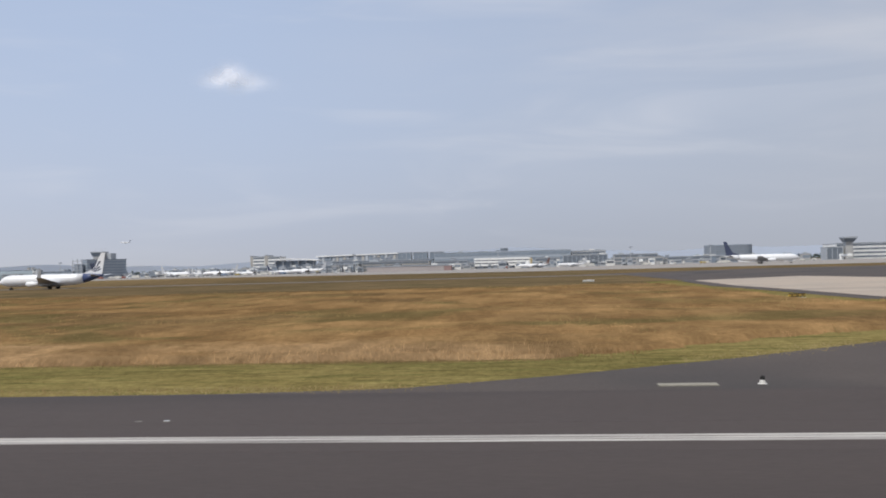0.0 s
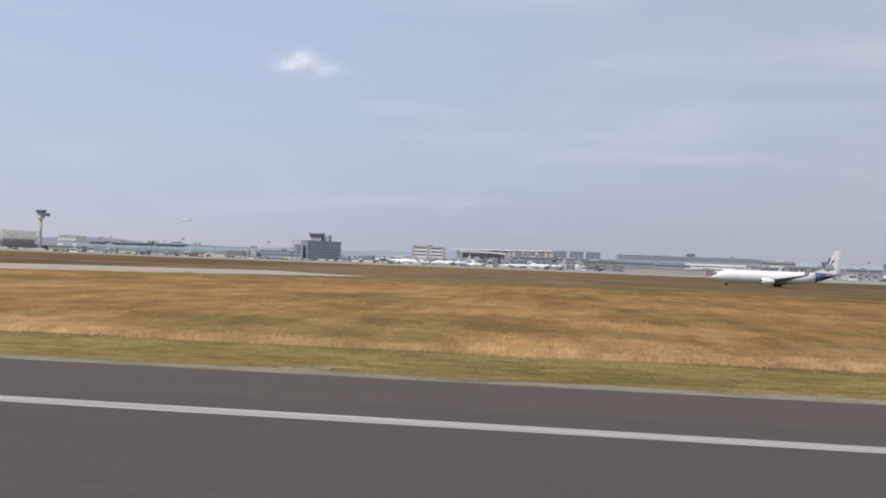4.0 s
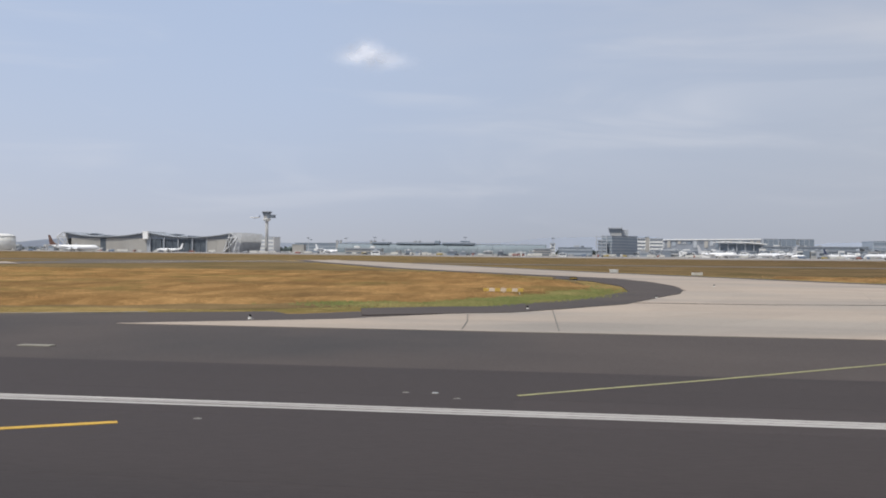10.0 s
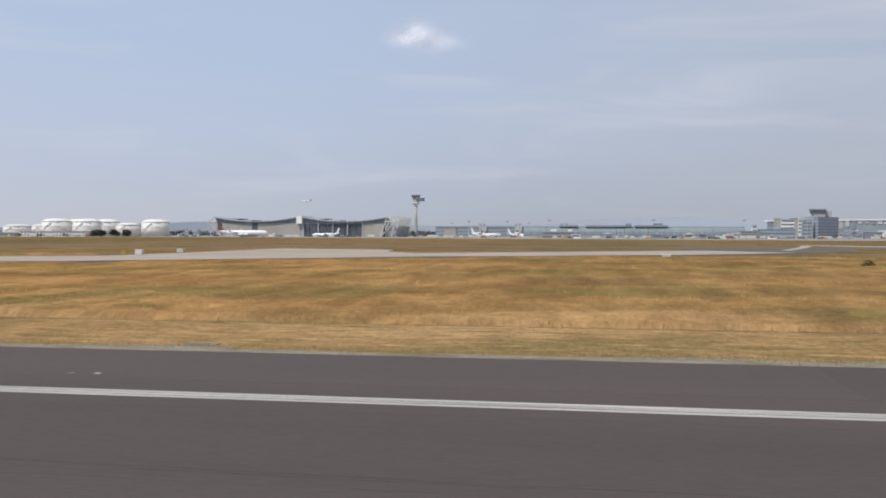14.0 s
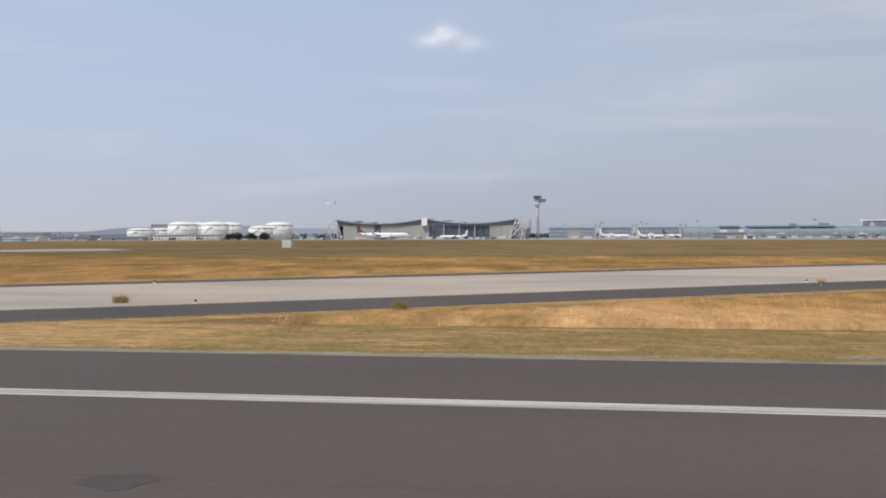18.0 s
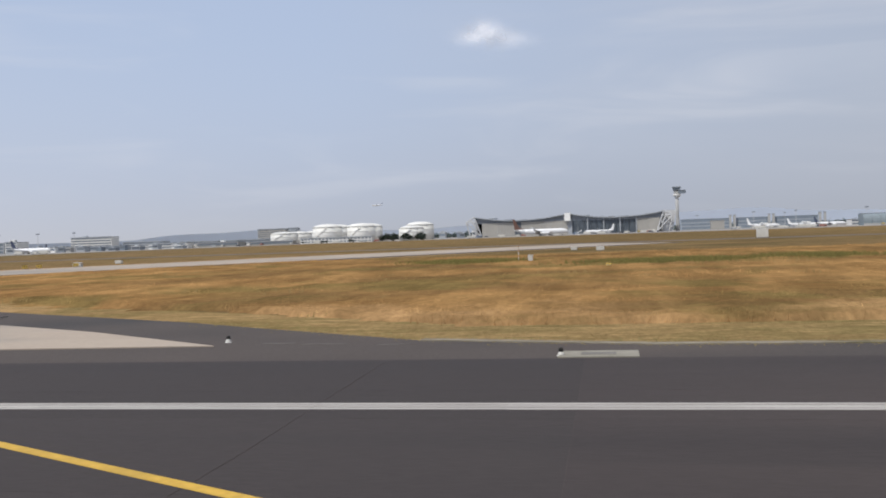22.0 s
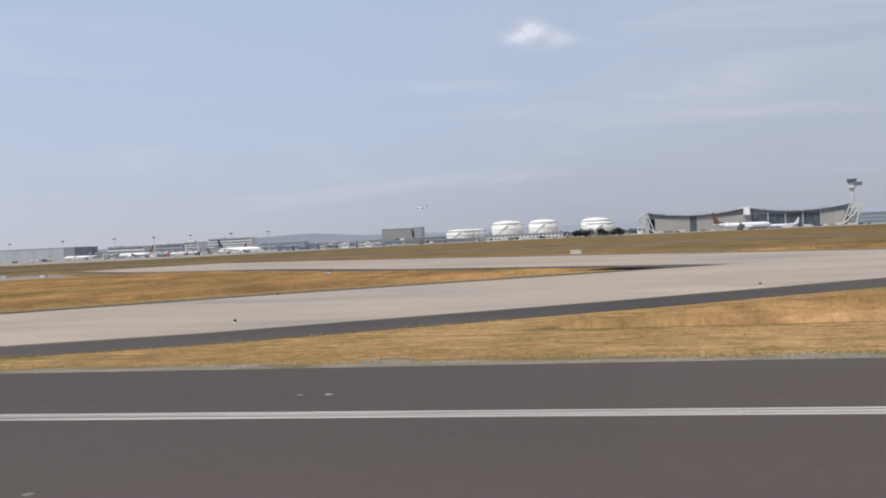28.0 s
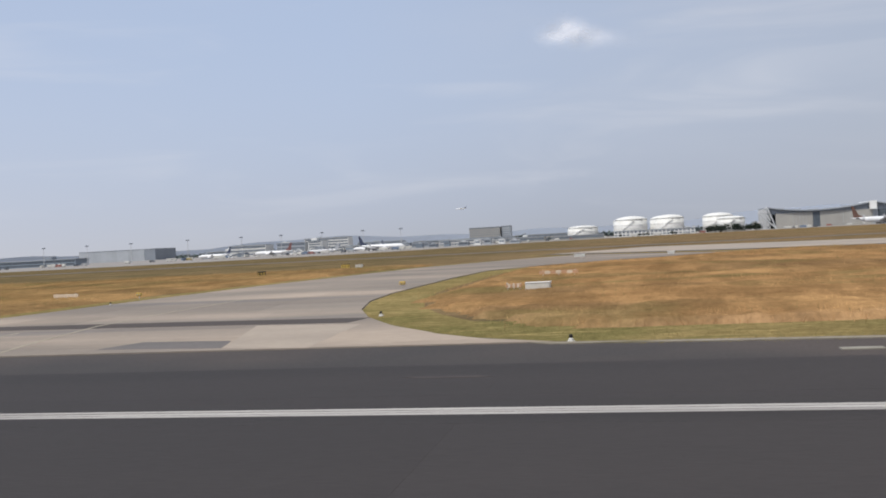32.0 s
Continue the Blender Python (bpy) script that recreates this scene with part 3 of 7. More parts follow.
def rod(a, b, r, n=8, r2=None):
    a, b = Vector(a), Vector(b)
    d = (b - a).normalized()
    u = d.orthogonal().normalized()
    w = d.cross(u)
    ring = lambda p, q: [tuple(p + q * (u * math.cos(2 * math.pi * j / n) + w * math.sin(2 * math.pi * j / n))) for j in range(n)]  # noqa: E731
    return loft([ring(a, r), ring(b, r if r2 is None else r2)])


def prism(poly, z0, z1):
    n = len(poly)
    area = sum(poly[i][0] * poly[(i + 1) % n][1] - poly[(i + 1) % n][0] * poly[i][1] for i in range(n))
    if area < 0:
        poly = poly[::-1]
    v = [(x, y, z0) for x, y in poly] + [(x, y, z1) for x, y in poly]
    return v, [tuple(reversed(range(n))), tuple(range(n, 2 * n))] + [(i, (i + 1) % n, n + (i + 1) % n, n + i) for i in range(n)]


def panel(prof, y0, y1):
    """A plate that stands in the x-z plane, from y0 back to y1."""
    v, f = prism([(x, z) for x, z in prof], y0, y1)
    return [(x, y, z) for x, z, y in v], [tuple(reversed(q)) for q in f]


def mesh_of(name, geo, material, smooth=False):
    me = bpy.data.meshes.new(name)
    v = np.asarray(geo[0], float) * K
    me.from_pydata([tuple(p) for p in v], [], [tuple(q) for q in geo[1]])
    me.materials.append(material)
    if smooth:
        me.shade_smooth()
    return me


def tri_mesh(name, verts, faces, material):
    """A mesh straight from arrays, all triangles."""
    me = bpy.data.meshes.new(name)
    verts, faces = np.asarray(verts, np.float32) * K, np.asarray(faces, np.int32)
    me.vertices.add(len(verts))
    me.vertices.foreach_set("co", verts.ravel())
    me.loops.add(faces.size)
    me.loops.foreach_set("vertex_index", faces.ravel())
    me.polygons.add(len(faces))
    me.polygons.foreach_set("loop_start", np.arange(0, faces.size, 3, dtype=np.int32))
    me.update(calc_edges=True)
    me.materials.append(material)
    return me


def thing(name, label, category, x=0.0, y=0.0, z=0.0, rz=0.0, group="", kind=""):
    ob = new(name)
    ob.empty_display_size = 0.2
    ob.matrix_basis = pose(K * x, K * y, K * z, 0, 0, rz)
    return tagged(ob, label, category, group, kind)


def part(name, geo, material, parent, label="", smooth=False, at=None):
    ob = new(name, geo if isinstance(geo, bpy.types.Mesh) else mesh_of(name, geo, material, smooth))
    ob.parent = parent
    if at:
        ob.matrix_basis = pose(*(K * v for v in at[:3]), 0, 0, at[3] if len(at) > 3 else 0)
    if label:
        ob["label"] = label
    return ob


def setting(name, geo, material, label, category):
    return tagged(new(name, mesh_of(name, geo, material)), label, category, kind="structure")


def spot(x, y, z=0.0, rz=0.0):
    return pose(K * x, K * y, K * z, 0, 0, rz)

# ---- ground and pavements ----
# The field is flat. x runs along the runway, y away from it, the camera's lane is y = 0.
R = random.Random(7)
setting("ground", box(-9000, 7500, -2500, 8800, -1.0, 0.0), MEADOW, "wide flat airfield of dry golden summer grass", "ground")

# concrete taxiways, as stations along both edges (edge towards the runway, edge away from it)
EXIT_A = ([(78, 60), (50, 92), (37, 113), (36, 130), (35, 148), (32, 177), (33, 228)], [(150, 60), (130, 86), (105, 113), (95, 140), (84, 175), (73, 215), (65, 252)])
EXIT_B_WEST = ([(-703, 54.8), (-690, 62), (-676, 77), (-665, 99), (-658, 124), (-660, 158), (-672, 187), (-720, 255), (-778, 372), (-806, 440)], [(-620, 54.8), (-618, 66), (-615, 82), (-610, 103), (-603, 134), (-615, 150), (-629, 167), (-667, 228), (-728, 340), (-785, 436)])
EXIT_B_MID = ([(-620, 54.8), (-618, 66), (-615, 82), (-610, 103), (-603, 134)], [(-580, 54.8), (-578, 66), (-575, 82), (-572, 103), (-569, 122)])
EXIT_B_EAST = ([(-531, 60), (-531.5, 64), (-534, 72), (-534.5, 80), (-534, 87), (-521, 98), (-490, 119), (-465, 139), (-442, 160), (-388, 200), (-340, 250)], [(-580, 54.8), (-578, 66), (-575, 82), (-572, 103), (-569, 122), (-552, 124), (-515, 145), (-489, 175), (-466, 195), (-420, 243), (-387, 295)])
EXIT_C = ([(-1186, 39.3), (-1169, 44.5), (-1140, 62.5), (-1080, 103), (-1043, 124), (-989, 153), (-937, 197), (-881, 227), (-862, 243), (-845, 262)], [(-1238, 39.3), (-1203, 63.5), (-1175, 77), (-1123, 114), (-1090, 138), (-1064, 155), (-1007, 187), (-940, 236), (-900, 265), (-868, 290)])
EXIT_C_SPUR = ([(-945, 230), (-958, 252), (-962, 280)], [(-1007, 187), (-1004, 240), (-1003, 292)])
EXIT_D = ([(-1377, 40), (-1393, 48), (-1413, 61), (-1450, 84), (-1473, 98), (-1504, 106), (-1540, 133), (-1589, 163), (-1623, 196), (-1674, 222), (-1717, 262)], [(-1321, 41.5), (-1332, 49), (-1356, 62), (-1379, 77), (-1411, 97), (-1439, 115), (-1470, 138), (-1505, 165), (-1555, 208), (-1610, 251), (-1690, 310)])
EXIT_E = ([(-1603, 39.5), (-1589, 45), (-1573, 52), (-1550, 67), (-1526, 84.5), (-1500, 103), (-1455, 134), (-1412, 177), (-1360, 232), (-1280, 318)], [(-1664, 39.4), (-1632, 58.5), (-1609, 70), (-1584, 91), (-1561, 107), (-1533, 127), (-1480, 166), (-1440, 216), (-1395, 266), (-1310, 352)])
EXIT_F = ([(-1697, 43.2), (-1700.5, 45), (-1704.4, 49), (-1708, 54.3), (-1711.5, 61), (-1714.5, 69), (-1716.8, 79), (-1718, 91), (-1718, 104), (-1718, 124), (-1717, 146), (-1709, 162), (-1690, 180), (-1674, 197)], [(-1800, 44), (-1788, 48), (-1775, 54), (-1762, 60), (-1754, 66), (-1752, 72), (-1751, 79), (-1750.5, 88), (-1750, 97), (-1747, 125), (-1742, 152), (-1737, 182), (-1724, 212), (-1708, 236)])
TAXI = [("taxiway_1", EXIT_A), ("taxiway_2", EXIT_B_WEST), ("taxiway_3", EXIT_B_MID), ("taxiway_4", EXIT_B_EAST), ("taxiway_5", EXIT_C), ("taxiway_6", EXIT_C_SPUR), ("taxiway_7", EXIT_D), ("taxiway_8", EXIT_E), ("taxiway_9", EXIT_F)]


def widened(strip, w):
    """The strip's outline, grown by w metres to both sides."""
    out = []
    for side, sign in ((strip[0], 1), (strip[1], -1)):
        row = []
        for i, p in enumerate(side):
            q, o = Vector(side[min(i + 1, len(side) - 1)]) - Vector(side[max(i - 1, 0)]), Vector(strip[1 if sign > 0 else 0][i]) - Vector(p)
            n = Vector((-q.y, q.x)).normalized()
            if n.dot(o) > 0:
                n = -n
            row.append(tuple(Vector(p) + n * w))
        out.append(row)
    return out


def band(near, far, z0, z1):
    """A slab between two rows of points."""
    n = len(near)
    v = [(*p, z) for z in (z0, z1) for row in (near, far) for p in row]
    f = []
    for i in range(n - 1):
        f += [(2 * n + i, 2 * n + i + 1, 3 * n + i + 1, 3 * n + i), (i, n + i, n + i + 1, i + 1), (i, i + 1, 2 * n + i + 1, 2 * n + i), (n + i, 3 * n + i, 3 * n + i + 1, n + i + 1)]
    f += [(0, 2 * n, 3 * n, n), (n - 1, 2 * n - 1, 4 * n - 1, 3 * n - 1)]
    bm = bmesh.new()
    vs = [bm.verts.new(p) for p in v]
    for q in f:
        bm.faces.new([vs[i] for i in q])
    bmesh.ops.recalc_face_normals(bm, faces=list(bm.faces))
    bm.verts.index_update()
    geo = [tuple(p.co) for p in bm.verts], [tuple(p.index for p in g.verts) for g in bm.faces]
    bm.free()
    return geo


# asphalt shoulders under and beside the concrete, and the flared corners where exits leave the runway
paved = []
for name, strip in TAXI:
    w = 0.05 if name == "taxiway_9" else 0.3 if name in ("taxiway_3", "taxiway_6") else 4.0 if name == "taxiway_1" else 6.5
    near, far = widened(strip, w)
    if name == "taxiway_5":
        near = widened(strip, 9.5)[0]
    if name == "taxiway_8":
        far = widened(strip, 4.2)[1]
    paved.append(near + far[::-1])
    setting("shoulder", band(near, far, -0.4, 0.025 + 0.0006 * len(paved)), GRAVEL if name == "taxiway_9" else ASPH2, "mossy stone edge of a concrete taxiway" if name == "taxiway_9" else "dark asphalt shoulder along a concrete taxiway", "shoulder")


def flare(poly):
    paved.append(poly)
    setting("shoulder", prism(poly, -0.4, 0.034), ASPH2, "flared dark asphalt corner of a runway exit", "shoulder")


flare([(-40, 36), (-28, 36.3), (-18, 36.5), (-11, 37.6), (-4, 41.4), (5, 47.6), (15, 55.7), (24, 60), (40, 66), (66, 70), (160, 70), (160, 36)])
flare([(-455, 36), (-463, 38.6), (-475, 40.7), (-489, 44.1), (-499, 49.1), (-512, 57.8), (-521, 65), (-527, 71), (-529, 76), (-529, 84), (-540, 84), (-560, 60), (-640, 58), (-690, 60), (-697, 69), (-716, 60.8), (-738, 50.2), (-762, 43.6), (-780, 40), (-800, 36)])
flare([(-1160, 36), (-1160, 37.6), (-1175, 45), (-1220, 50), (-1243, 48), (-1250, 43), (-1258, 40.4), (-1275, 39.6), (-1300, 40.4), (-1311, 43), (-1325, 52), (-1350, 56), (-1384, 40), (-1386, 36)])
flare([(-1590, 36), (-1590, 38), (-1600, 44), (-1640, 52), (-1661, 48.5), (-1668, 43.2), (-1676, 41.2), (-1690, 42.0), (-1697, 42.6), (-1702, 46), (-1712, 56), (-1770, 52), (-1820, 44), (-1820, 36)])
# the rounded asphalt nose of the grass island, laid over the concrete's corner
NOSE = [(-689, 66), (-683, 69.6), (-678, 72.4), (-674, 78.1), (-668, 87.5), (-663, 103.9), (-660, 113), (-658.8, 122), (-658, 131), (-658, 140.6), (-660, 158), (-665, 176), (-675, 190), (-677, 171), (-670, 157), (-666, 135), (-666, 116), (-668, 102), (-674, 88), (-679, 80), (-685, 78), (-691, 74)]
paved.append(NOSE)
setting("shoulder", prism(NOSE, -0.4, 0.106), ASPH2, "rounded dark asphalt nose of a grass island", "shoulder")
setting("taxiway_10", box(-6000, 4000, 352, 378, -0.4, 0.02), OLDASPH, "long parallel asphalt taxiway across the dry grass", "taxiway")
setting("taxiway_11", prism([(10, 392), (27, 367), (31, 226), (66, 254), (76, 212), (420, 205), (420, 430), (100, 460), (30, 400)], -0.4, 0.022), ASPH2, "dark asphalt taxiway junction", "taxiway")
setting("taxiway_12", prism([(-845, 256), (-866, 290), (-872, 352), (-808, 352), (-818, 300)], -0.4, 0.018), OLDASPH, "dark worn asphalt junction between two taxiways", "taxiway")
for name, near, far in (("taxiway_13", [(-841, 303), (-823, 366), (-806, 435)], [(-837.5, 303), (-819, 366), (-801, 435)]), ("taxiway_14", [(-802, 463), (-778, 405), (-757, 349), (-735, 300)], [(-796, 463), (-773, 405), (-752.5, 349), (-731, 300)])):
    setting(name, band(near, far, -0.4, 0.03), CONC, "narrow pale concrete track across the dry grass", "taxiway")
setting("taxiway_15", prism([(-447, 211), (-459.8, 230.4), (-439, 253.8), (-417.8, 268.5), (-400, 276), (-404, 262), (-424, 239)], -0.4, 0.05), CONC, "pale concrete spur beside a taxiway", "taxiway")
setting("apron", prism([(6000, 580), (0, 620), (-130, 700), (-350, 840), (-540, 800), (-715, 830), (-930, 930), (-1300, 1100), (-1640, 1190), (-1800, 1000), (-1900, 640), (-2040, 580), (-6000, 560), (-6000, 2300), (6000, 2300)], -0.5, 0.03), APRON, "pale concrete apron before the terminals", "apron")

# the strip of mown grass along the runway and round the exits, and the mossy verge at the asphalt's edge
for xa, xb, m, what in ((-540, 500, MOWN, "green and straw-coloured"), (-1640, -540, MOWN, "dry straw-coloured"), (-2300, -1640, MOWN, "green")):
    setting("mown_grass", box(xa, xb, 36.6, 49.0, -0.3, 0.008), m, "mown strip of short %s grass along the runway" % what, "grass")
for name, strip in TAXI:
    if name in ("taxiway_1", "taxiway_2", "taxiway_4", "taxiway_5", "taxiway_7", "taxiway_8", "taxiway_9"):
        near, far = widened(strip, 12.5 if name != "taxiway_9" else 5.0)
        setting("mown_grass", band(near, far, -0.3, 0.006), MOWN, "mown strip of dry short grass beside a taxiway", "grass")
for poly in ([(-50, 49), (-7, 49), (6, 60), (14, 72), (20, 90), (24, 123), (60, 120), (60, 49)], [(-440, 49), (-490, 56), (-508, 68), (-518, 78), (-522, 90), (-560, 80), (-560, 49)], [(-690, 70), (-716, 70), (-745, 60), (-775, 52), (-800, 49), (-700, 49)], [(-1230, 62), (-1250, 52), (-1300, 52), (-1320, 58), (-1340, 49), (-1220, 49)], [(-1640, 62), (-1664, 53), (-1690, 52), (-1704, 56), (-1712, 66), (-1714, 49), (-1640, 49)]):
    setting("mown_grass", prism(poly, -0.3, 0.010), MOWN, "mown corner of dry short grass at an exit", "grass")
EDGE_GAPS = [(-40, 165), (-803, -452), (-1388, -1158), (-1830, -1588)]


def runway_side(x):
    return not any(a < x < b for a, b in EDGE_GAPS)


x = 500.0
verge = thing("verge", "narrow pale mossy concrete verge at the runway's edge", "verge", kind="structure")
while x > -2300:
    n = 8
    if runway_side(x) and runway_side(x - 24):
        near = [(x - 3 * i, 36.1) for i in range(n + 1)]
        far = [(x - 3 * i, 37.75 + R.uniform(-0.5, 0.4)) for i in range(n + 1)]
        part("verge_length", band(near, far, -0.2, 0.03), GRAVEL, verge)
    x -= 24
RV = random.Random(29)
for a, b in EDGE_GAPS:
    for xa, xb in ((b, 500 - 24 * math.floor((500 - b) / 24)), (500 - 24 * math.ceil((500 - a) / 24), a)):
        if xb - xa > 1.0:
            row = [xb + (xa - xb) * i / 6 for i in range(7)]
            part("verge_length", band([(q, 36.1) for q in row], [(q, 37.75 + RV.uniform(-0.5, 0.4)) for q in row], -0.2, 0.03), GRAVEL, verge)

# the runway in paving lanes
runway = thing("runway", "dark grey asphalt runway in long paving lanes", "runway", kind="structure")
LANES = [(-43 + 7.5 * i, -35.5 + 7.5 * i) for i in range(9)] + [(24.5, 29.0), (29.0, 36.25)]
RELAID = {-62: ASPH, -530: ASPHMID, -630: ASPHNEW, -796: ASPH, -1165: ASPHNEW, -1303: ASPHTURN, -1548: ASPHLATE, -2200: ASPH}
for i, (y0, y1) in enumerate(LANES):
    cuts = [100 - 31 * (i % 4) - 62 * j for j in range(0, 34)] if i > 4 else []
    xs = sorted([700, 400, 200, -3600] + list(RELAID) + [c for c in cuts if min(abs(c - q) for q in RELAID) > 12], reverse=True)
    for a, b in zip(xs, xs[1:]):
        laid = ([ASPHNEW] + [m for q, m in RELAID.items() if q >= a])[-1]
        part("asphalt_lane", box(b + 0.003, a - 0.003, y0 + 0.006, y1 - 0.006, -0.5, 0.040), laid, runway)
part("base_course", box(-3600, 700, -43, 36.2, -0.6, 0.037), ASPH, runway)
setting("grass_verge", box(-3600, 700, -300, -43, -0.3, 0.01), MOWN, "mown dry grass on the runway's other side", "grass")

# painted lines
edge_line = thing("runway_edge_line", "worn white painted line along the runway's edge", "marking", kind="structure")
stripes = [mesh_of("stripe", join(*[box(-14.998, 0.0, -0.54 + 0.36 * j + R.uniform(0, 0.03), -0.54 + 0.36 * j + 0.305, -0.01, 0.046) for j in range(3)]), PAINT) for _ in range(3)]
for i in range(170):
    part("stripe", stripes[i % 3], None, edge_line, at=(300 - 15 * i, 26.32, 0))
far_line = thing("runway_edge_line", "white painted line along the runway's other edge", "marking", kind="structure")
part("stripe", box(-3000, 600, -34.0, -32.8, -0.01, 0.046), PAINT, far_line)
mid_line = thing("runway_centre_line", "white painted dashes along the runway's middle", "marking", kind="structure")
dash = mesh_of("dash", box(-30, 0, -0.45, 0.45, -0.01, 0.046), PAINT)
for i in range(48):
    part("dash", dash, None, mid_line, at=(350 - 50 * i, -3.4, 0))


def lead_line(pts, width, material, label, z=0.052):
    near, far = [], []
    for i, p in enumerate(pts):
        d = (Vector(pts[min(i + 1, len(pts) - 1)]) - Vector(pts[max(i - 1, 0)])).normalized()
        n = Vector((-d.y, d.x)) * width / 2
        near.append(tuple(Vector(p) - n))
        far.append(tuple(Vector(p) + n))
    tagged(new("taxi_line", mesh_of("taxi_line", band(near, far, -0.02, z), material)), label, "marking", kind="structure")


CROSS_JOINT = [(-674, 89.8), (-655, 90.4), (-627, 96.5), (-617, 97.1), (-608, 99.7), (-601, 108.8), (-593, 117.3), (-586, 124.5)]
BRIGHT, FADED = "bright yellow painted line leading off the runway", "faded yellow painted line leading into a taxiway"
lead_line([(-470, 2.95), (-485, 9.36), (-498, 15.25), (-505, 18.51), (-511, 22.25)], 0.35, YELLOW, BRIGHT)
lead_line([(-511, 31), (-521, 41), (-533.6, 53.3), (-539.3, 59)], 0.3, PALEYEL, FADED, 0.1)
lead_line(CROSS_JOINT, 0.3, BLACKPAINT, "dark sealed joint across the concrete", 0.105)
lead_line([(-574, 30), (-575.8, 41), (-575.5, 55)], 0.3, PALEYEL, FADED)
lead_line([(-575, 55), (-570, 75), (-560, 100)], 0.25, PALEYEL, FADED, 0.1)
lead_line([(-730, 1.97), (-710, 10.33), (-689, 21.07), (-686, 22.74)], 0.35, YELLOW, BRIGHT)
lead_line([(-675, 29.8), (-667, 35.8), (-659, 42.2), (-650, 50), (-646, 54)], 0.22, PALEYEL, FADED)
lead_line([(-1270, 6.90), (-1246, 18.01), (-1234, 23.04)], 0.35, YELLOW, BRIGHT)
lead_line([(-1226, 29.4), (-1218, 34), (-1211, 38.2)], 0.3, PALEYEL, FADED)
lead_line([(-1290, 6.90), (-1309, 16.74), (-1318, 21.27), (-1322, 23.23)], 0.35, YELLOW, BRIGHT)
lead_line([(-1333, 30.6), (-1340, 35), (-1349, 40.4)], 0.3, PALEYEL, FADED)
lead_line([(-1700, 4.84), (-1672, 16.94), (-1659, 22.65)], 0.35, YELLOW, BRIGHT)
lead_line([(-1648, 31), (-1634, 38.8)], 0.3, PALEYEL, FADED)
for a, b in (((-1622.6, 37.4), (-1622.3, 39.8)), ((-1639.6, 37.8), (-1637.2, 39.6))):
    lead_line([a, b], 0.22, GRAVEL, "pale worn paint patch on the asphalt", 0.094)
# the asphalt band and the worn patches across the last exit's throat
lead_line([(-1790, 68), (-1744, 62.3), (-1729, 60.9), (-1716, 59.4), (-1711.5, 58.8)], 3.6, ASPH2, "dark asphalt band laid across the concrete", 0.1)
PATCHPALE = mat("relaid_pale_concrete", (0.385, 0.322, 0.258), (0.34, 0.285, 0.23), scale=0.3, stretch=(0.5, 1, 1), fine=5.0, grain=0.16, rough=0.9, rnd=0.1)
PATCHGREY = mat("relaid_grey_concrete", (0.155, 0.14, 0.13), (0.13, 0.118, 0.11), scale=0.3, stretch=(0.5, 1, 1), fine=5.0, grain=0.16, rough=0.9)
for poly, m, what in (([(-1714.5, 44.2), (-1716.4, 51.0), (-1710.0, 50.0), (-1709.4, 43.3)], PATCHPALE, "pale relaid concrete slab at the exit's throat"), ([(-1716.42, 51.03), (-1718.2, 57.2), (-1710.5, 55.8), (-1710.0, 50.03)], PATCHPALE, "pale relaid concrete slab at the exit's throat"), ([(-1709.37, 43.3), (-1709.97, 50.0), (-1710.47, 55.7), (-1708.3, 54.5), (-1704.6, 49.6), (-1702.2, 45.5)], CONCDARK, "worn concrete slab beside the runway's edge"), ([(-1722.5, 45.2), (-1721.6, 48.6), (-1715.6, 47.8), (-1714.55, 44.2)], PATCHGREY, "grey relaid patch in the concrete")):
    tagged(new("paving_patch", mesh_of("paving_patch", prism(poly, -0.02, 0.096), m)), what, "paving", kind="structure")
CREAM = mat("worn_cream_paint", (0.36, 0.315, 0.235), (0.29, 0.255, 0.195), scale=0.6, fine=5.0, grain=0.3, rough=0.85)
lead_line([(-1728.5, 45.1), (-1730.2, 50.6), (-1732.9, 61.5), (-1733.8, 70.9), (-1734, 90)], 0.3, CREAM, FADED, 0.103)
lead_line([(-1733.6, 45.3), (-1735.5, 52), (-1737, 58)], 0.3, CREAM, FADED, 0.103)
# open cracks between the concrete slabs
for row in ([(-1386.7, 67.7), (-1386.1, 58), (-1385.5, 49), (-1385, 44.7)], [(-1346.9, 61.8), (-1346.3, 51.6), (-1345.9, 42.5)], [(-681.8, 74), (-680.6, 62), (-680.2, 56)], [(-674.9, 76), (-674.1, 56)], [(-1623.3, 61.9), (-1622.6, 53.1), (-1621.8, 41)]):
    lead_line([(px_ + R.uniform(-0.12, 0.12), py_) for px_, py_ in row], 0.065, JOINT, "dark open crack across the concrete", 0.104)
# the mossy stone edge goes on round the flared corners
for row in ([(-452, 35.9), (-463, 38.8), (-475, 40.9), (-489, 44.3), (-499, 49.3), (-512, 58), (-521, 65.2)], [(-706, 65.4), (-716, 61), (-738, 50.4), (-762, 43.8), (-780, 40.2), (-797, 36.9), (-804, 36.6)], [(-1243, 48.2), (-1250, 43.2), (-1258, 40.6), (-1275, 39.8), (-1300, 40.6), (-1311, 43.2)], [(-1661, 48.7), (-1668, 43.4), (-1676, 41.4), (-1690, 42.2), (-1697, 42.8), (-1702, 46)]):
    lead_line(row, 0.7, GRAVEL, "mossy stone edge along the curved asphalt", 0.075)
# worn writing on the concrete: dark bars of its size
for x0, y0, n in ((-589, 58.2, 7), (-574, 67.2, 5)):
    for i in range(n):
        lead_line([(x0 + 1.5 * i, y0), (x0 + 1.5 * i + R.uniform(0.4, 1.0), y0 + 2.2)], 0.45, BLACKPAINT, "dark painted bar of worn ground writing", 0.1)

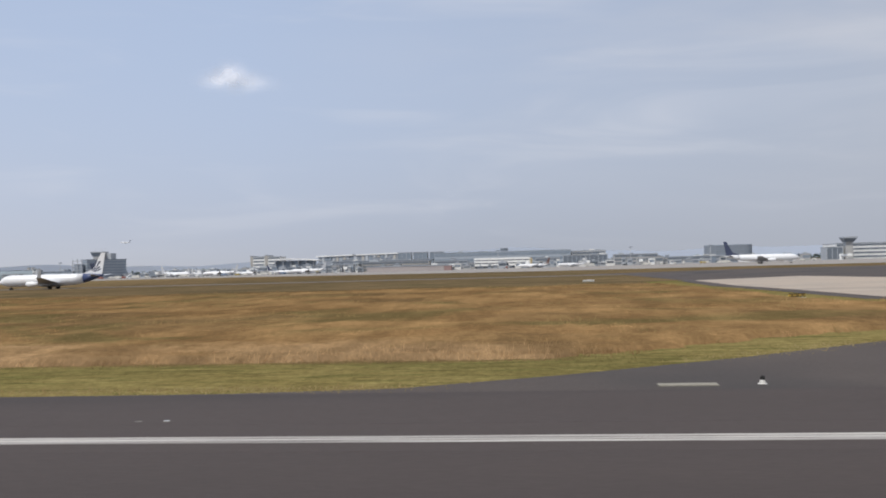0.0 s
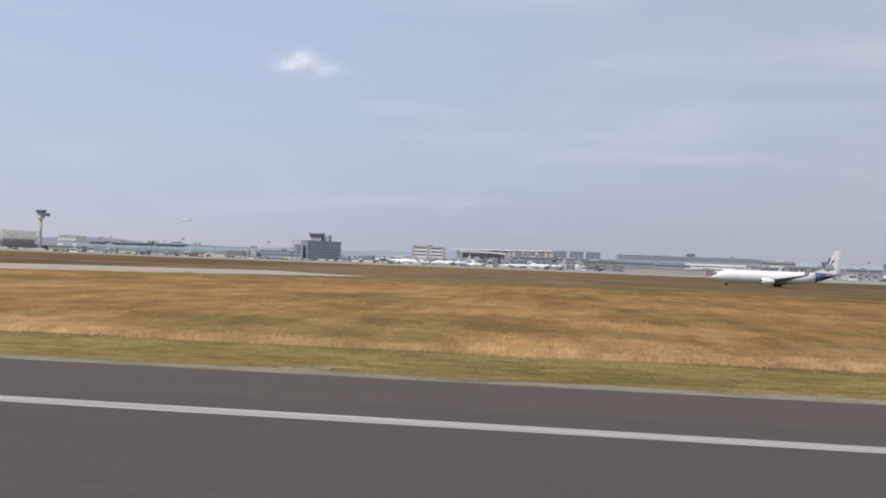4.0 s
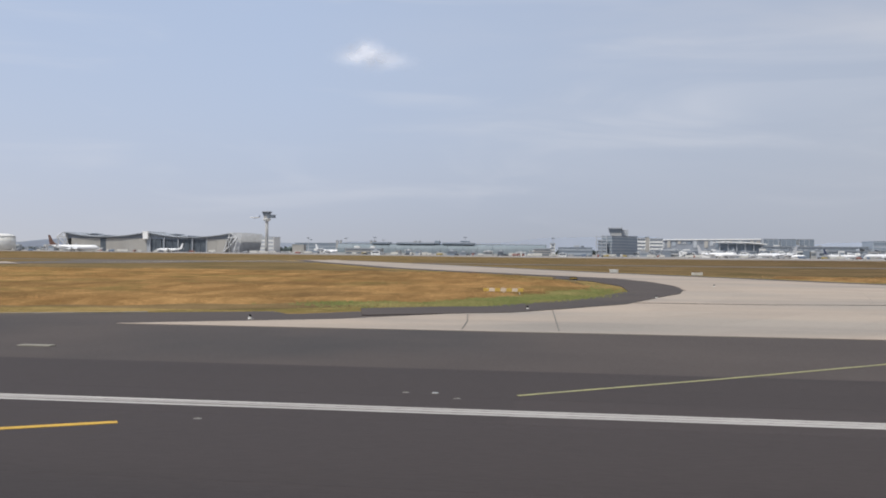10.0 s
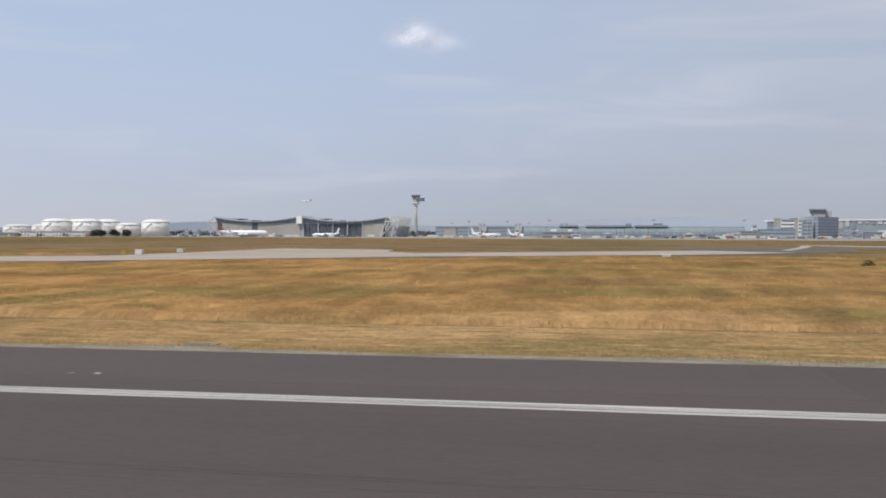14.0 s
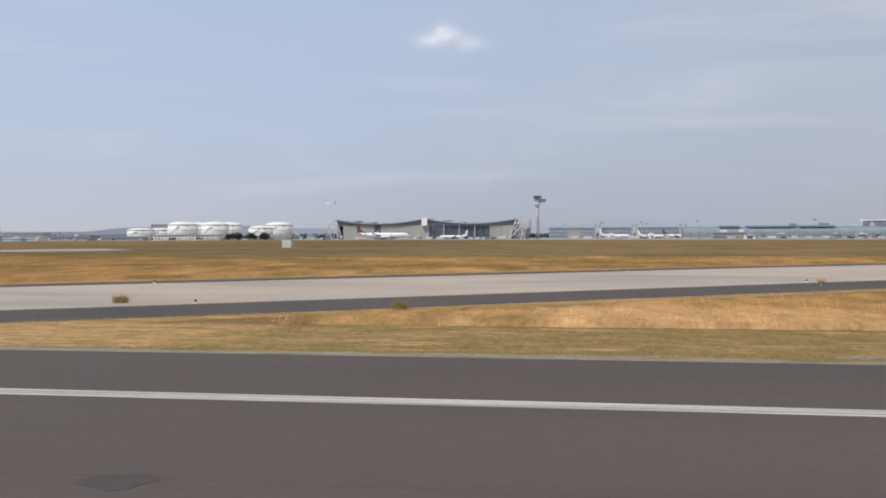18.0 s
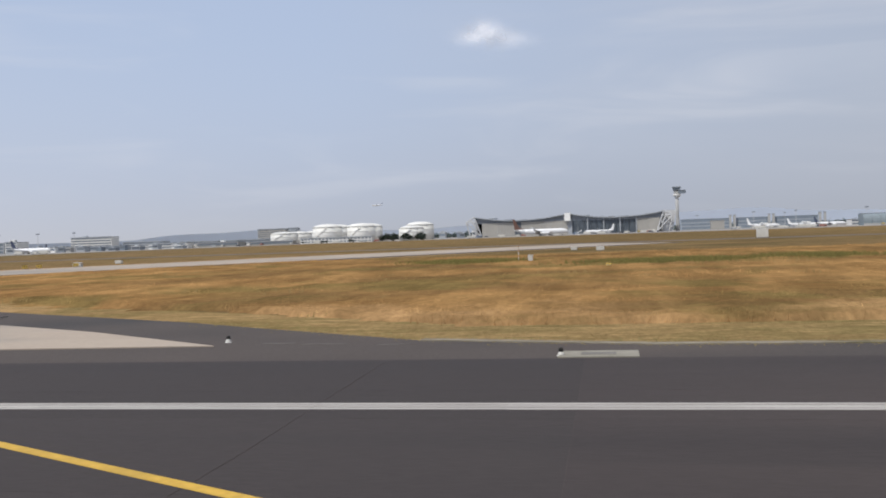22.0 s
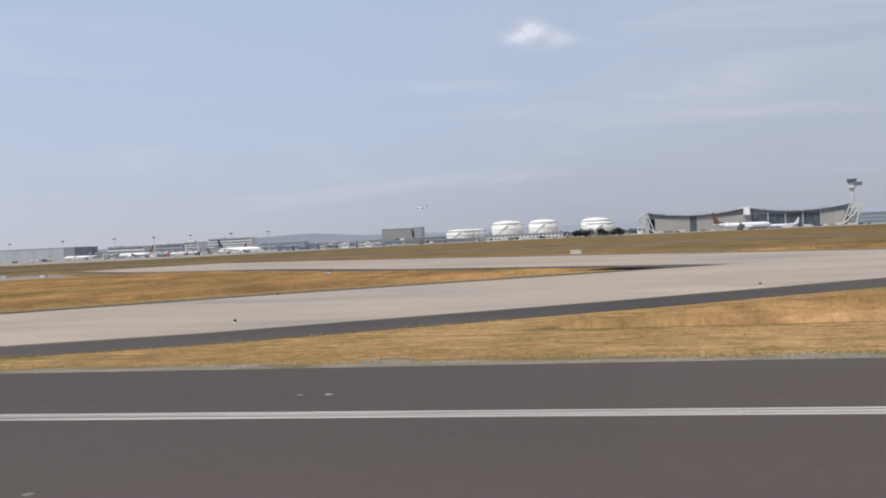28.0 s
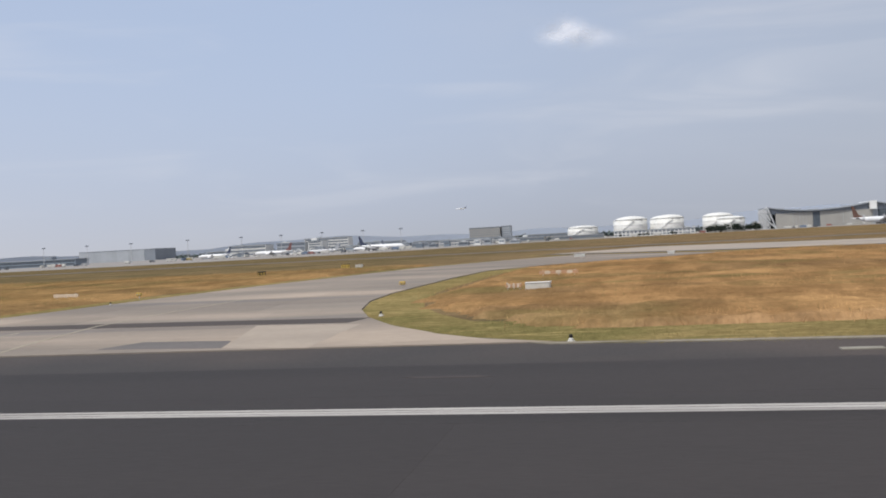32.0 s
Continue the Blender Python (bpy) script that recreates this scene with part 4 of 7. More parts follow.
for mx_, my_ in ((-424.2, 29.15), (-430, 16.7)):
    lead_line([(mx_ + 0.35, my_ + 0.05), (mx_ - 0.1, my_), (mx_ - 0.4, my_ - 0.04)], 0.2, PAINT, "pale rubbed patch on the asphalt", 0.06)
lead_line([(-1394.8, 19.5), (-1395.1, 19.45), (-1395.4, 19.5)], 0.16, GRAVEL, "pale rubbed patch on the asphalt", 0.06)
# tyre marks and stains on the asphalt
for i in range(30):
    x0, y0, ln = R.uniform(-1800, 150), R.choice((8.5, 10, 14.5, 17, 19, 21)) + R.uniform(-1.5, 1.5), R.uniform(5, 24)
    s = R.uniform(-0.02, 0.02)
    lead_line([(x0, y0), (x0 - ln / 2, y0 + s * ln / 2 + R.uniform(-0.1, 0.1)), (x0 - ln, y0 + s * ln)], R.uniform(0.12, 0.34), RUBBER, "dark rubber streak left by tyres", 0.043 + 0.0001 * i)
RS = random.Random(17)


def stain(x, y, w, d, material, label, z):
    """A ragged flat patch on the asphalt."""
    n = 18
    k = [RS.uniform(0.6, 1.0) for _ in range(n)]
    poly = [(x + w / 2 * k[i] * math.cos(2 * math.pi * i / n), y + d / 2 * k[i - 1] * math.sin(2 * math.pi * i / n)) for i in range(n)]
    tagged(new("stain", mesh_of("stain", prism(poly, -0.02, z), material)), label, "stain", kind="structure")


OIL = mat("oil_stained_asphalt", (0.055, 0.045, 0.041), (0.07, 0.057, 0.051), scale=0.6, fine=5.0, grain=0.3, rough=0.85)
SCUFF = mat("scraped_pale_asphalt", (0.13, 0.117, 0.108), (0.1, 0.088, 0.08), scale=0.8, stretch=(0.4, 1.5, 1), fine=5.0, grain=0.4, rough=0.95)
for i, (sx_, sy_, sw_, sd_) in enumerate(((-905, 15.6, 2.6, 0.6), (-902, 14.9, 1.4, 0.4), (-1117, 15.4, 3.2, 0.9), (-1115, 15.0, 1.2, 0.5), (-1163, 17, 0.6, 0.35), (-1262, 14.8, 2.0, 0.3), (-1340, 17.2, 1.6, 0.25), (-640, 16.5, 3.5, 0.5), (-612, 15.5, 2.6, 0.7), (-60, 17, 3.0, 0.25), (-64, 16.2, 2.2, 0.2), (-560, 21, 4.0, 0.8), (-1620, 18, 3.0, 0.6), (-1700, 33, 4.0, 0.6), (-1120.8, 16.7, 1.9, 1.5), (-624.9, 17.8, 0.5, 2.2), (-625.9, 18.8, 0.4, 2.6), (-627.6, 17.2, 0.5, 1.8))):
    stain(sx_, sy_, sw_, sd_, OIL, "dark ragged stain on the asphalt", 0.044 + 0.0002 * i)
for i, (sx_, sy_, sw_, sd_) in enumerate(((-1318, 42.5, 2.6, 0.5), (-1315.5, 42.0, 3.0, 0.4), (-1312, 41.5, 2.2, 0.3), (-1652, 43.8, 3.2, 0.5), (-1648, 44.5, 2.4, 0.4), (-1390, 44.2, 3.0, 0.4), (-1386, 43.0, 2.2, 0.4), (-1166, 45.5, 3.0, 0.5))):
    stain(sx_, sy_, sw_, sd_, SCUFF, "pale scraped patch of asphalt at an exit's tip", 0.0465 + 0.0002 * i)
EARTH = mat("bare_pale_earth", (0.355, 0.255, 0.14), (0.285, 0.205, 0.11), scale=0.5, stretch=(0.5, 1, 1), fine=4.0, grain=0.3, rough=1.0, spec=0.0)
stain(-799.3, 54.8, 6.0, 9.0, EARTH, "bare pale earth trodden round a marker post", 0.022)
for xc, turn in ((-1166, 1), (-1228, -1)):
    lead_line([(xc, 14), (xc + 0.3 * turn, 17.5), (xc + 1.2 * turn, 20.5), (xc + 3.2 * turn, 23.5)], 0.25, RUBBER, "curved dark tyre mark", 0.049)
SKID = mat("fresh_skid_rubber", (0.034, 0.029, 0.027), (0.042, 0.035, 0.033), scale=0.4, stretch=(0.5, 2, 1), fine=6.0, grain=0.3, rough=0.8)
for row, w in (([(-1213.0, 15.2), (-1213.2, 16.7), (-1213.6, 18.8), (-1214.3, 22), (-1214.5, 25.0), (-1214.3, 26.9)], 0.22), ([(-1215.6, 26.0), (-1214.2, 26.45), (-1212.6, 26.8)], 0.2), ([(-1214.9, 25.6), (-1213.4, 26.0), (-1211.8, 26.7)], 0.16)):
    lead_line(row, w, SKID, "dark curved skid mark across the white line", 0.0495)

for xc in (-1311,):
    lead_line([(xc, 36), (xc + R.uniform(-0.4, 0.4), 20), (xc + R.uniform(-0.5, 0.5), 6)], 0.009, RUBBER, "thin dark transverse joint in the asphalt", 0.0475)

# ---- grass as geometry ----
GX0, GY0, NX, NY = -2150, 36, 2650, 165


def inside(poly, px, py):
    res = np.zeros(px.shape, bool)
    for i in range(len(poly)):
        (xa, ya), (xb, yb) = poly[i - 1], poly[i]
        if ya != yb:
            res ^= ((ya > py) != (yb > py)) & (px < (xb - xa) * (py - ya) / (yb - ya) + xa)
    return res


gx, gy = np.meshgrid(GX0 + np.arange(NX) + 0.5, GY0 + np.arange(NY) + 0.5)
hard = np.zeros(gx.shape, bool)
for poly in paved:
    hard |= inside(poly, gx, gy)
hard[:1] = True


def grown(mask, steps):
    m = mask.copy()
    for i in range(steps):
        k = m.copy()
        k[1:] |= m[:-1]
        k[:-1] |= m[1:]
        k[:, 1:] |= m[:, :-1]
        k[:, :-1] |= m[:, 1:]
        if i % 2:
            k[1:, 1:] |= m[:-1, :-1]
            k[:-1, :-1] |= m[1:, 1:]
            k[1:, :-1] |= m[:-1, 1:]
            k[:-1, 1:] |= m[1:, :-1]
        m = k
    return m


# round the exits the mown rim is about 5 m wide, beside the runway 12 m
rim = grown(hard, 6)
rim[:13] = True
for xa, xb in ((-530, -425), (-800, -690)):
    rim |= grown(hard, 11) & (gx > xa) & (gx < xb) & (gy < 85)
rim |= (gy < 50 + 10 * np.exp(-(((gx + 813) / 17) ** 4))) & (gx < -797)
rng = np.random.default_rng(5)


def scatter(count, y0, y1, power=1.0):
    u = rng.random(count)
    return rng.uniform(GX0, GX0 + NX, count), y0 + (y1 - y0) * u**power


def lookup(mask, x, y):
    return mask[np.clip((y - GY0).astype(int), 0, NY - 1), np.clip((x - GX0).astype(int), 0, NX - 1)]


def blades(x, y, height, width, count, lean, spread=1.1):
    """Tufts of narrow three-cornered blades that fan out from their foot."""
    n = len(x)
    X, Y, Hh, Wd = (np.repeat(v, count) for v in (x, y, height, width))
    m = n * count
    ang = rng.uniform(0, 2 * np.pi, m)
    ox, oy = X + rng.normal(0, spread, m), Y + rng.normal(0, spread * 0.5, m)
    h = Hh * rng.uniform(0.65, 1.15, m)
    bx, by = np.cos(ang) * Wd / 2, np.sin(ang) * Wd / 2 * 0.15
    lx, ly = rng.normal(0, lean, m) * h, np.abs(rng.normal(0, lean, m)) * h
    z = np.zeros(m)
    v = np.stack([np.stack([ox - bx, oy - by, z], 1), np.stack([ox + bx, oy + by, z], 1), np.stack([ox + lx, oy + ly, h], 1)], 1).reshape(-1, 3)
    return v, np.arange(3 * m).reshape(-1, 3)


def patchy(x, y, wave):
    return 0.5 + 0.5 * np.sin(x / wave + 2.1 * np.sin(y / wave * 1.7)) * np.cos(y / wave * 0.8 + 1.3 * np.sin(x / wave * 0.6))


def grass_field(name, label, x, y, height, width, count, lean, material):
    v, f = blades(x, y, height, width, count, lean)
    return tagged(new(name, tri_mesh(name, v, f, material)), label, "grass", kind="stuff")


def canopy(y0, y1, step_x, step_y):
    """The matted top of the tall grass: a wavy sheet that drops to the ground at its rims."""
    xs, ys = np.arange(GX0, GX0 + NX + 1, step_x, dtype=float), np.arange(y0, y1 + 1e-6, step_y)
    X, Y = np.meshgrid(xs, ys)
    open_ = ~lookup(rim, X, Y)
    h = np.where(open_, 0.22 + 0.16 * patchy(X, Y, 11.0) + 0.12 * patchy(X, Y * 2, 2.3) + rng.normal(0, 0.06, X.shape), -0.05)
    h[-1] = h[0] = -0.05
    X = X + rng.normal(0, 0.12, X.shape)
    Y = Y + rng.normal(0, 0.10, Y.shape)
    nx_ = len(xs)
    a = (np.arange(len(ys) - 1)[:, None] * nx_ + np.arange(nx_ - 1)[None]).ravel()
    live = (open_[:-1, :-1] | open_[1:, :-1] | open_[:-1, 1:] | open_[1:, 1:]).ravel()
    a = a[live]
    f = np.concatenate([np.stack([a, a + 1, a + nx_ + 1], 1), np.stack([a, a + nx_ + 1, a + nx_], 1)])
    return np.stack([X, Y, h], 2).reshape(-1, 3), f, h


for y0, y1, sx_, sy_ in ((47.0, 71.0, 0.8, 0.8), (65.0, 200.0, 2.5, 2.5)):
    v, f, _ = canopy(y0, y1, sx_, sy_)
    tagged(new("tall_grass", tri_mesh("tall_grass", v, f, THATCH)), "matted tall dry grass, brown with pale straw tongues", "grass", kind="stuff")
tx, ty = scatter(125000, 48.5, 200, 2.0)
keep = ~lookup(rim, tx, ty)
tx, ty = tx[keep], ty[keep]
grass_field("grass_heads", "golden heads standing over the tall dry grass", tx, ty, (0.36 + 0.22 * patchy(tx, ty, 11.0)) * (1 + ty / 500), 0.03 + (ty - 45) * 0.0007, 8, 0.45, TUFT)
fx, fy = scatter(42000, 48.6, 52.5)
keep = ~lookup(rim, fx, fy)
grass_field("grass_heads", "tall dry grass at the mown strip's edge", fx[keep], fy[keep], 0.38 + 0.36 * patchy(fx[keep], fy[keep], 7.0) * patchy(fx[keep], fy[keep], 2.3), np.full(keep.sum(), 0.045), 8, 0.35, TUFT)
ux, uy = scatter(26000, 49, 110, 1.8)
keep = ~lookup(rim, ux, uy) & (patchy(ux, uy, 17.0) * 0.7 + patchy(ux, uy, 4.1) * 0.5 > 0.42)
v, f = blades(ux[keep], uy[keep], 0.5 + 0.25 * patchy(ux[keep], uy[keep], 9.0), 0.04 + (uy[keep] - 45) * 0.0008, 12, 0.4, 0.5)
tagged(new("grass_tufts", tri_mesh("grass_tufts", v, f, FLUFF)), "fluffy pale tufts of tall dry grass", "grass", kind="stuff")
ex, ey = scatter(60000, 48.2, 49.0)
keep = ~lookup(rim, ex, ey + 0.9) & (patchy(ex, ey, 23.0) * 0.6 + patchy(ex, ey, 5.1) * 0.4 > 0.22)
grass_field("grass_stems", "dark bare stems along the edge of the tall grass", ex[keep], ey[keep], 0.05 + 0.2 * patchy(ex[keep], ey[keep], 9.0) * patchy(ex[keep], ey[keep], 2.1), np.full(keep.sum(), 0.028), 9, 0.8, STEMS)
sx, sy = scatter(70000, 36.9, 56)
keep = lookup(rim, sx, sy) & ~lookup(hard, sx, sy)
grass_field("short_grass", "short mown grass, straw and green in streaks", sx[keep], sy[keep], np.full(keep.sum(), 0.03) + 0.05 * patchy(sx[keep], sy[keep], 6.0), np.full(keep.sum(), 0.05), 6, 1.3, TURF)
# dark brown blades draw the line of shade behind the verge
lx, ly = scatter(40000, 37.5, 38.1)
keep = ~lookup(grown(hard, 2), lx, ly + 2.5) & (patchy(lx, ly, 13.0) * 0.5 + patchy(lx, ly, 3.7) * 0.5 > 0.25)
grass_field("short_grass", "ragged darker lip of grass behind the verge", lx[keep], ly[keep], 0.04 + 0.06 * patchy(lx[keep], ly[keep], 4.0), np.full(keep.sum(), 0.05), 6, 1.0, DOCK)
wx, wy = scatter(1500, 50, 170, 1.4)
keep = ~lookup(rim, wx, wy) & (patchy(wx, wy, 31.0) > 0.78)
grass_field("weeds", "scattered darker green weeds in the dry grass", wx[keep], wy[keep], np.full(keep.sum(), 0.42), np.full(keep.sum(), 0.1), 14, 0.6, WEED)
dx, dy = scatter(4200, 51, 190, 1.5)
keep = ~lookup(rim, dx, dy) & (patchy(dx, dy, 43.0) * 0.6 + patchy(dx, dy, 13.0) * 0.5 > 0.5)
dx, dy = dx[keep], dy[keep]
v, f = blades(dx, dy, rng.uniform(0.4, 0.72, len(dx)), 0.09 + (dy - 45) * 0.002, 30, 0.7, 1.3)
tagged(new("weeds", tri_mesh("weeds", v, f, DOCK)), "brown and olive seeding weeds standing in clumps", "weeds", kind="stuff")

# damp hollows where the meadow stays green, and the green fringe along the exits' asphalt
for px_, py_, rx_, ry_ in ((-1326, 155, 9, 9), (-1293, 135, 12, 8), (-1272.5, 139, 8, 8)):
    n = int(rx_ * ry_ * 9)
    wx, wy = px_ + rng.normal(0, 0.5, n) * rx_, py_ + rng.normal(0, 0.5, n) * ry_
    keep = ~lookup(rim, wx, wy)
    grass_field("weeds", "patch of yellow-green weeds in the dry grass", wx[keep], wy[keep], rng.uniform(0.55, 0.95, keep.sum()), np.full(keep.sum(), 0.24), 9, 0.45, WEED)
for px_, py_, rx_, ry_ in ((-675, 104, 6, 26), (-682, 92, 7, 12), (-690, 84, 8, 7)):
    n = int(rx_ * ry_ * 14)
    wx, wy = px_ + rng.normal(0, 0.5, n) * rx_, py_ + rng.normal(0, 0.5, n) * ry_
    keep = ~lookup(hard, wx, wy)
    grass_field("fresh_grass", "fresh green grass on the tip of the island", wx[keep], wy[keep], rng.uniform(0.1, 0.3, keep.sum()), np.full(keep.sum(), 0.16), 8, 0.7, LUSH)
wx, wy = scatter(320000, 37, 56)
keep = lookup(grown(hard, 1), wx, wy) & ~lookup(hard, wx, wy) & (patchy(wx, wy, 9.0) > 0.3)
grass_field("short_grass", "green fringe of short grass along the asphalt", wx[keep], wy[keep], np.full(keep.sum(), 0.11), np.full(keep.sum(), 0.08), 6, 1.0, TURFGREEN)


def bush(x, y, size, label="low dark green bush in the dry grass"):
    n = 420
    p = rng.normal(0, 1, (n, 3))
    p /= np.linalg.norm(p, axis=1)[:, None]
    p *= rng.uniform(0.35, 1.0, (n, 1)) ** 0.6 * (0.62 * size, 0.45 * size, 0.36 * size) * (1 + 0.25 * np.sin(4 * p[:, :1] + 3 * p[:, 2:3]))
    p[:, 2] = np.abs(p[:, 2] + 0.28 * size)
    v = (p[:, None] + rng.normal(0, 0.065 * size, (n, 3, 3))).reshape(-1, 3)
    v[:, 2] -= v[:, 2].min()
    ob = new("bush", tri_mesh("bush", v, np.arange(3 * n).reshape(-1, 3), WEED))
    ob.matrix_basis = spot(x, y)
    tagged(ob, label, "bush", group="bushes in the meadow")


for b in ((-415, 50, 1.5), (-859.3, 144.8, 1.6), (-238, 57.5, 1.1), (-205, 62, 0.9), (-151.6, 179, 2.4), (-90, 54, 1.0)):
    bush(*b)


def clump(x, y, w, d, h, material, what):
    """A small stand of weeds, thick in the middle."""
    n = int(26 + 30 * w)
    cx_, cy_ = x + rng.normal(0, 0.22, n) * w, y + rng.normal(0, 0.22, n) * d
    v, f = blades(cx_, cy_, h * rng.uniform(0.45, 1.1, n) * np.exp(-(((cx_ - x) / (0.42 * w)) ** 2)), np.full(n, 0.05 + y * 0.0006), 14, 0.6, 0.12)
    tagged(new("weed_clump", tri_mesh("weed_clump", v, f, material)), what, "weeds", group="weed clumps in the meadow")


for q in ((-878.1, 49.7, 0.95, 0.5, 0.62, DOCK), (-878, 54.1, 0.5, 0.4, 0.78, DOCK), (-848.7, 65.3, 0.6, 0.3, 0.7, DOCK), (-858, 52.6, 0.8, 0.4, 0.6, DOCK), (-847, 51.5, 3.6, 0.5, 0.32, STEMS), (-1124, 60, 0.7, 0.5, 0.7, DOCK), (-1146, 63, 0.9, 0.5, 0.7, DOCK)):
    clump(*q, "stand of dry brown weeds in the pale grass")
for q in ((-484.6, 57.0, 2.4, 1.0, 0.95), (-482.6, 57.4, 1.2, 0.8, 0.8), (-497, 58.4, 1.0, 0.6, 0.6), (-493.5, 58.2, 1.4, 0.6, 0.7), (-490, 58.0, 1.2, 0.6, 0.65), (-477, 55.4, 0.8, 0.5, 0.7), (-471, 54.2, 1.0, 0.5, 0.5)):
    clump(*q, WEED, "stand of green weeds at the mown strip's edge")
for q in ((-480, 60.5, 1.6, 0.8, 0.9), (-488.5, 60.5, 1.6, 0.8, 0.9), (-1346.9, 72.6, 1.2, 0.6, 0.6), (-1234.4, 73.1, 1.4, 0.6, 0.5)):
    clump(*q, DOCK, "stand of dry brown weeds at the mown strip's edge")
for q in ((-832.2, 80.2, 2.4, 1.2, 0.5, WEED), (-830, 81, 0.6, 0.4, 0.45, WEED), (-835.8, 96.1, 4.0, 3.0, 0.6, DOCK)):
    clump(*q, "low patch of olive weeds in the dry grass")

# ---- lamps, signs and cabinets on the field ----
def inset_lamp():
    t = thing("inset_light", "flush round runway edge light with a pale lens", "runway light", group="runway edge lights")
    part("collar", turned([(0.15, 0.035), (0.15, 0.048), (0.12, 0.055), (0.0, 0.057)], 16), JOINT, t)
    part("lens", rbox(-0.1, 0.1, -0.05, 0.05, 0.05, 0.078, 0.01), LENS, t, "pale glass lens")
    return t


def cover_plate():
    t = thing("cover_plate", "small round steel cable pit cover in the asphalt", "pit cover", group="pit covers beside the edge lights")
    part("rim", turned([(0.13, 0.035), (0.13, 0.046), (0.1, 0.052), (0.0, 0.052)], 14), JOINT, t)
    part("lid", turned([(0.08, 0.048), (0.07, 0.058), (0.0, 0.058)], 14), JOINT, t)
    return t


lamp0, plate0 = inset_lamp(), cover_plate()
first = True
for k in range(-2, 31):
    lx = (-17.9 if k < 24 else 1.85) - 60 * k
    if first:
        lamp0.matrix_basis, plate0.matrix_basis, first = spot(lx, 29.75), spot(lx - 1.03, 29.75), False
    else:
        copy_thing(lamp0, spot(lx, 29.75))
        copy_thing(plate0, spot(lx - 1.03, 29.75))
for px_, py_ in ((-424, 29.2), (-430, 16.7), (-1395, 19.6), (-1395.4, 18.4), (-684, 23.7), (-677, 28.8), (-1561, 17.8)):
    copy_thing(plate0, spot(px_, py_))


def edge_lamp():
    t = thing("edge_light", "raised taxiway edge light, white base and dark head", "taxiway light", group="raised taxiway edge lights")
    part("base_plate", turned([(0.19, 0.02), (0.19, 0.05), (0.15, 0.07), (0.0, 0.07)], 14), PANELW, t)
    part("stem", turned([(0.14, 0.06), (0.12, 0.15), (0.07, 0.19), (0.07, 0.22)], 14), PANELW, t, "white cone of the light")
    part("head", turned([(0.08, 0.21), (0.10, 0.25), (0.095, 0.33), (0.05, 0.37), (0.0, 0.38)], 14), BLACK, t, "dark glass head")
    return t


lamp1, first = edge_lamp(), True
for q in ((4, 37.6), (-497, 39), (-518, 53.3), (-534, 69.5), (-696, 60.8), (-677, 77.2), (-664, 100.8), (-742, 41.4), (-715, 51), (-1184, 37.4), (-1199, 67), (-1157, 90.4), (-1140, 63), (-1238, 44.1), (-1255, 37), (-1304, 37), (-1321, 43.2), (-1356, 63.9), (-1410, 58), (-1436, 115.8), (-1455, 88), (-1606, 37.6), (-1574, 58), (-1583, 89), (-1537, 79), (-1653, 47.9), (-1624, 66), (-1711, 62.4), (-1696.2, 43.4), (-1750, 90.3), (-1106, 124.9), (-1089, 98), (-535, 71), (-552, 126), (-612, 150), (-652, 140), (-1460, 138.8)):
    if first:
        lamp1.matrix_basis, first = spot(*q), False
    else:
        copy_thing(lamp1, spot(*q))


def concrete_pad(x, y, w, d, inner=False):
    t = thing("concrete_pad", "flat pale concrete pad set in the asphalt", "pad", x, y, group="concrete pads at the runway's edge")
    part("slab", rbox(-w / 2, w / 2, -d / 2, d / 2, -0.1, 0.082, 0.01, 1), PAD, t)
    if inner:
        part("lid", rbox(-w * 0.22, w * 0.22, -d * 0.2, d * 0.2, 0.05, 0.098, 0.008, 1), JOINT, t, "paler steel pit lid")


for q in ((1, 37.5, 2.4, 0.7), (-638, 40.2, 2.2, 0.6), (-1173, 37.4, 4.2, 2.6, True), (-1246, 38.4, 4.4, 2.2, True), (-1279, 39.1, 2.2, 0.6), (-1266, 36.8, 2.0, 0.6), (-1302.5, 37.3, 3.2, 1.8, True), (-1594, 37.4, 4.0, 2.4, True), (-1672.5, 37.6, 4.0, 2.6, True), (-508, 50.2, 1.6, 0.6), (-508, 41.4, 1.7, 0.7), (-504, 39.7, 1.9, 0.6), (-498, 40.8, 1.2, 0.5), (-700, 41, 1.8, 0.6), (-1678, 38.0, 1.6, 0.6), (-1684.5, 38.2, 1.6, 0.6), (-760, 40.4, 1.9, 0.6), (-595, 40, 2.0, 0.6)):
    concrete_pad(*q)


def drain(x, y):
    t = thing("drain_inlet", "worn concrete drain inlet sunk in the grass verge", "drain", x, y, group="drain inlets along the runway")
    part("frame", join(rbox(-0.8, 0.8, -0.5, -0.34, -0.1, 0.05), rbox(-0.8, 0.8, 0.34, 0.5, -0.1, 0.05), rbox(-0.8, -0.64, -0.34, 0.34, -0.1, 0.05), rbox(0.64, 0.8, -0.34, 0.34, -0.1, 0.05)), GRAVEL, t)
    for i in range(7):
        part("grate_bar", box(-0.58 + i * 0.18, -0.5 + i * 0.18, -0.34, 0.34, -0.05, 0.035), PAD, t)
    part("kerb_stone", rbox(-1.5, -0.85, -0.5, -0.2, -0.1, 0.06, 0.03, 1), GRAVEL, t)


for q in ((-1438, 38.4), (-1558, 38.3), (-438, 39.5), (-799, 38.3), (-74, 39.1), (-918, 38.6), (-180, 38.6), (-300, 38.5), (-1040, 38.4), (-1100, 38.4), (-1498, 38.4)):
    drain(*q)


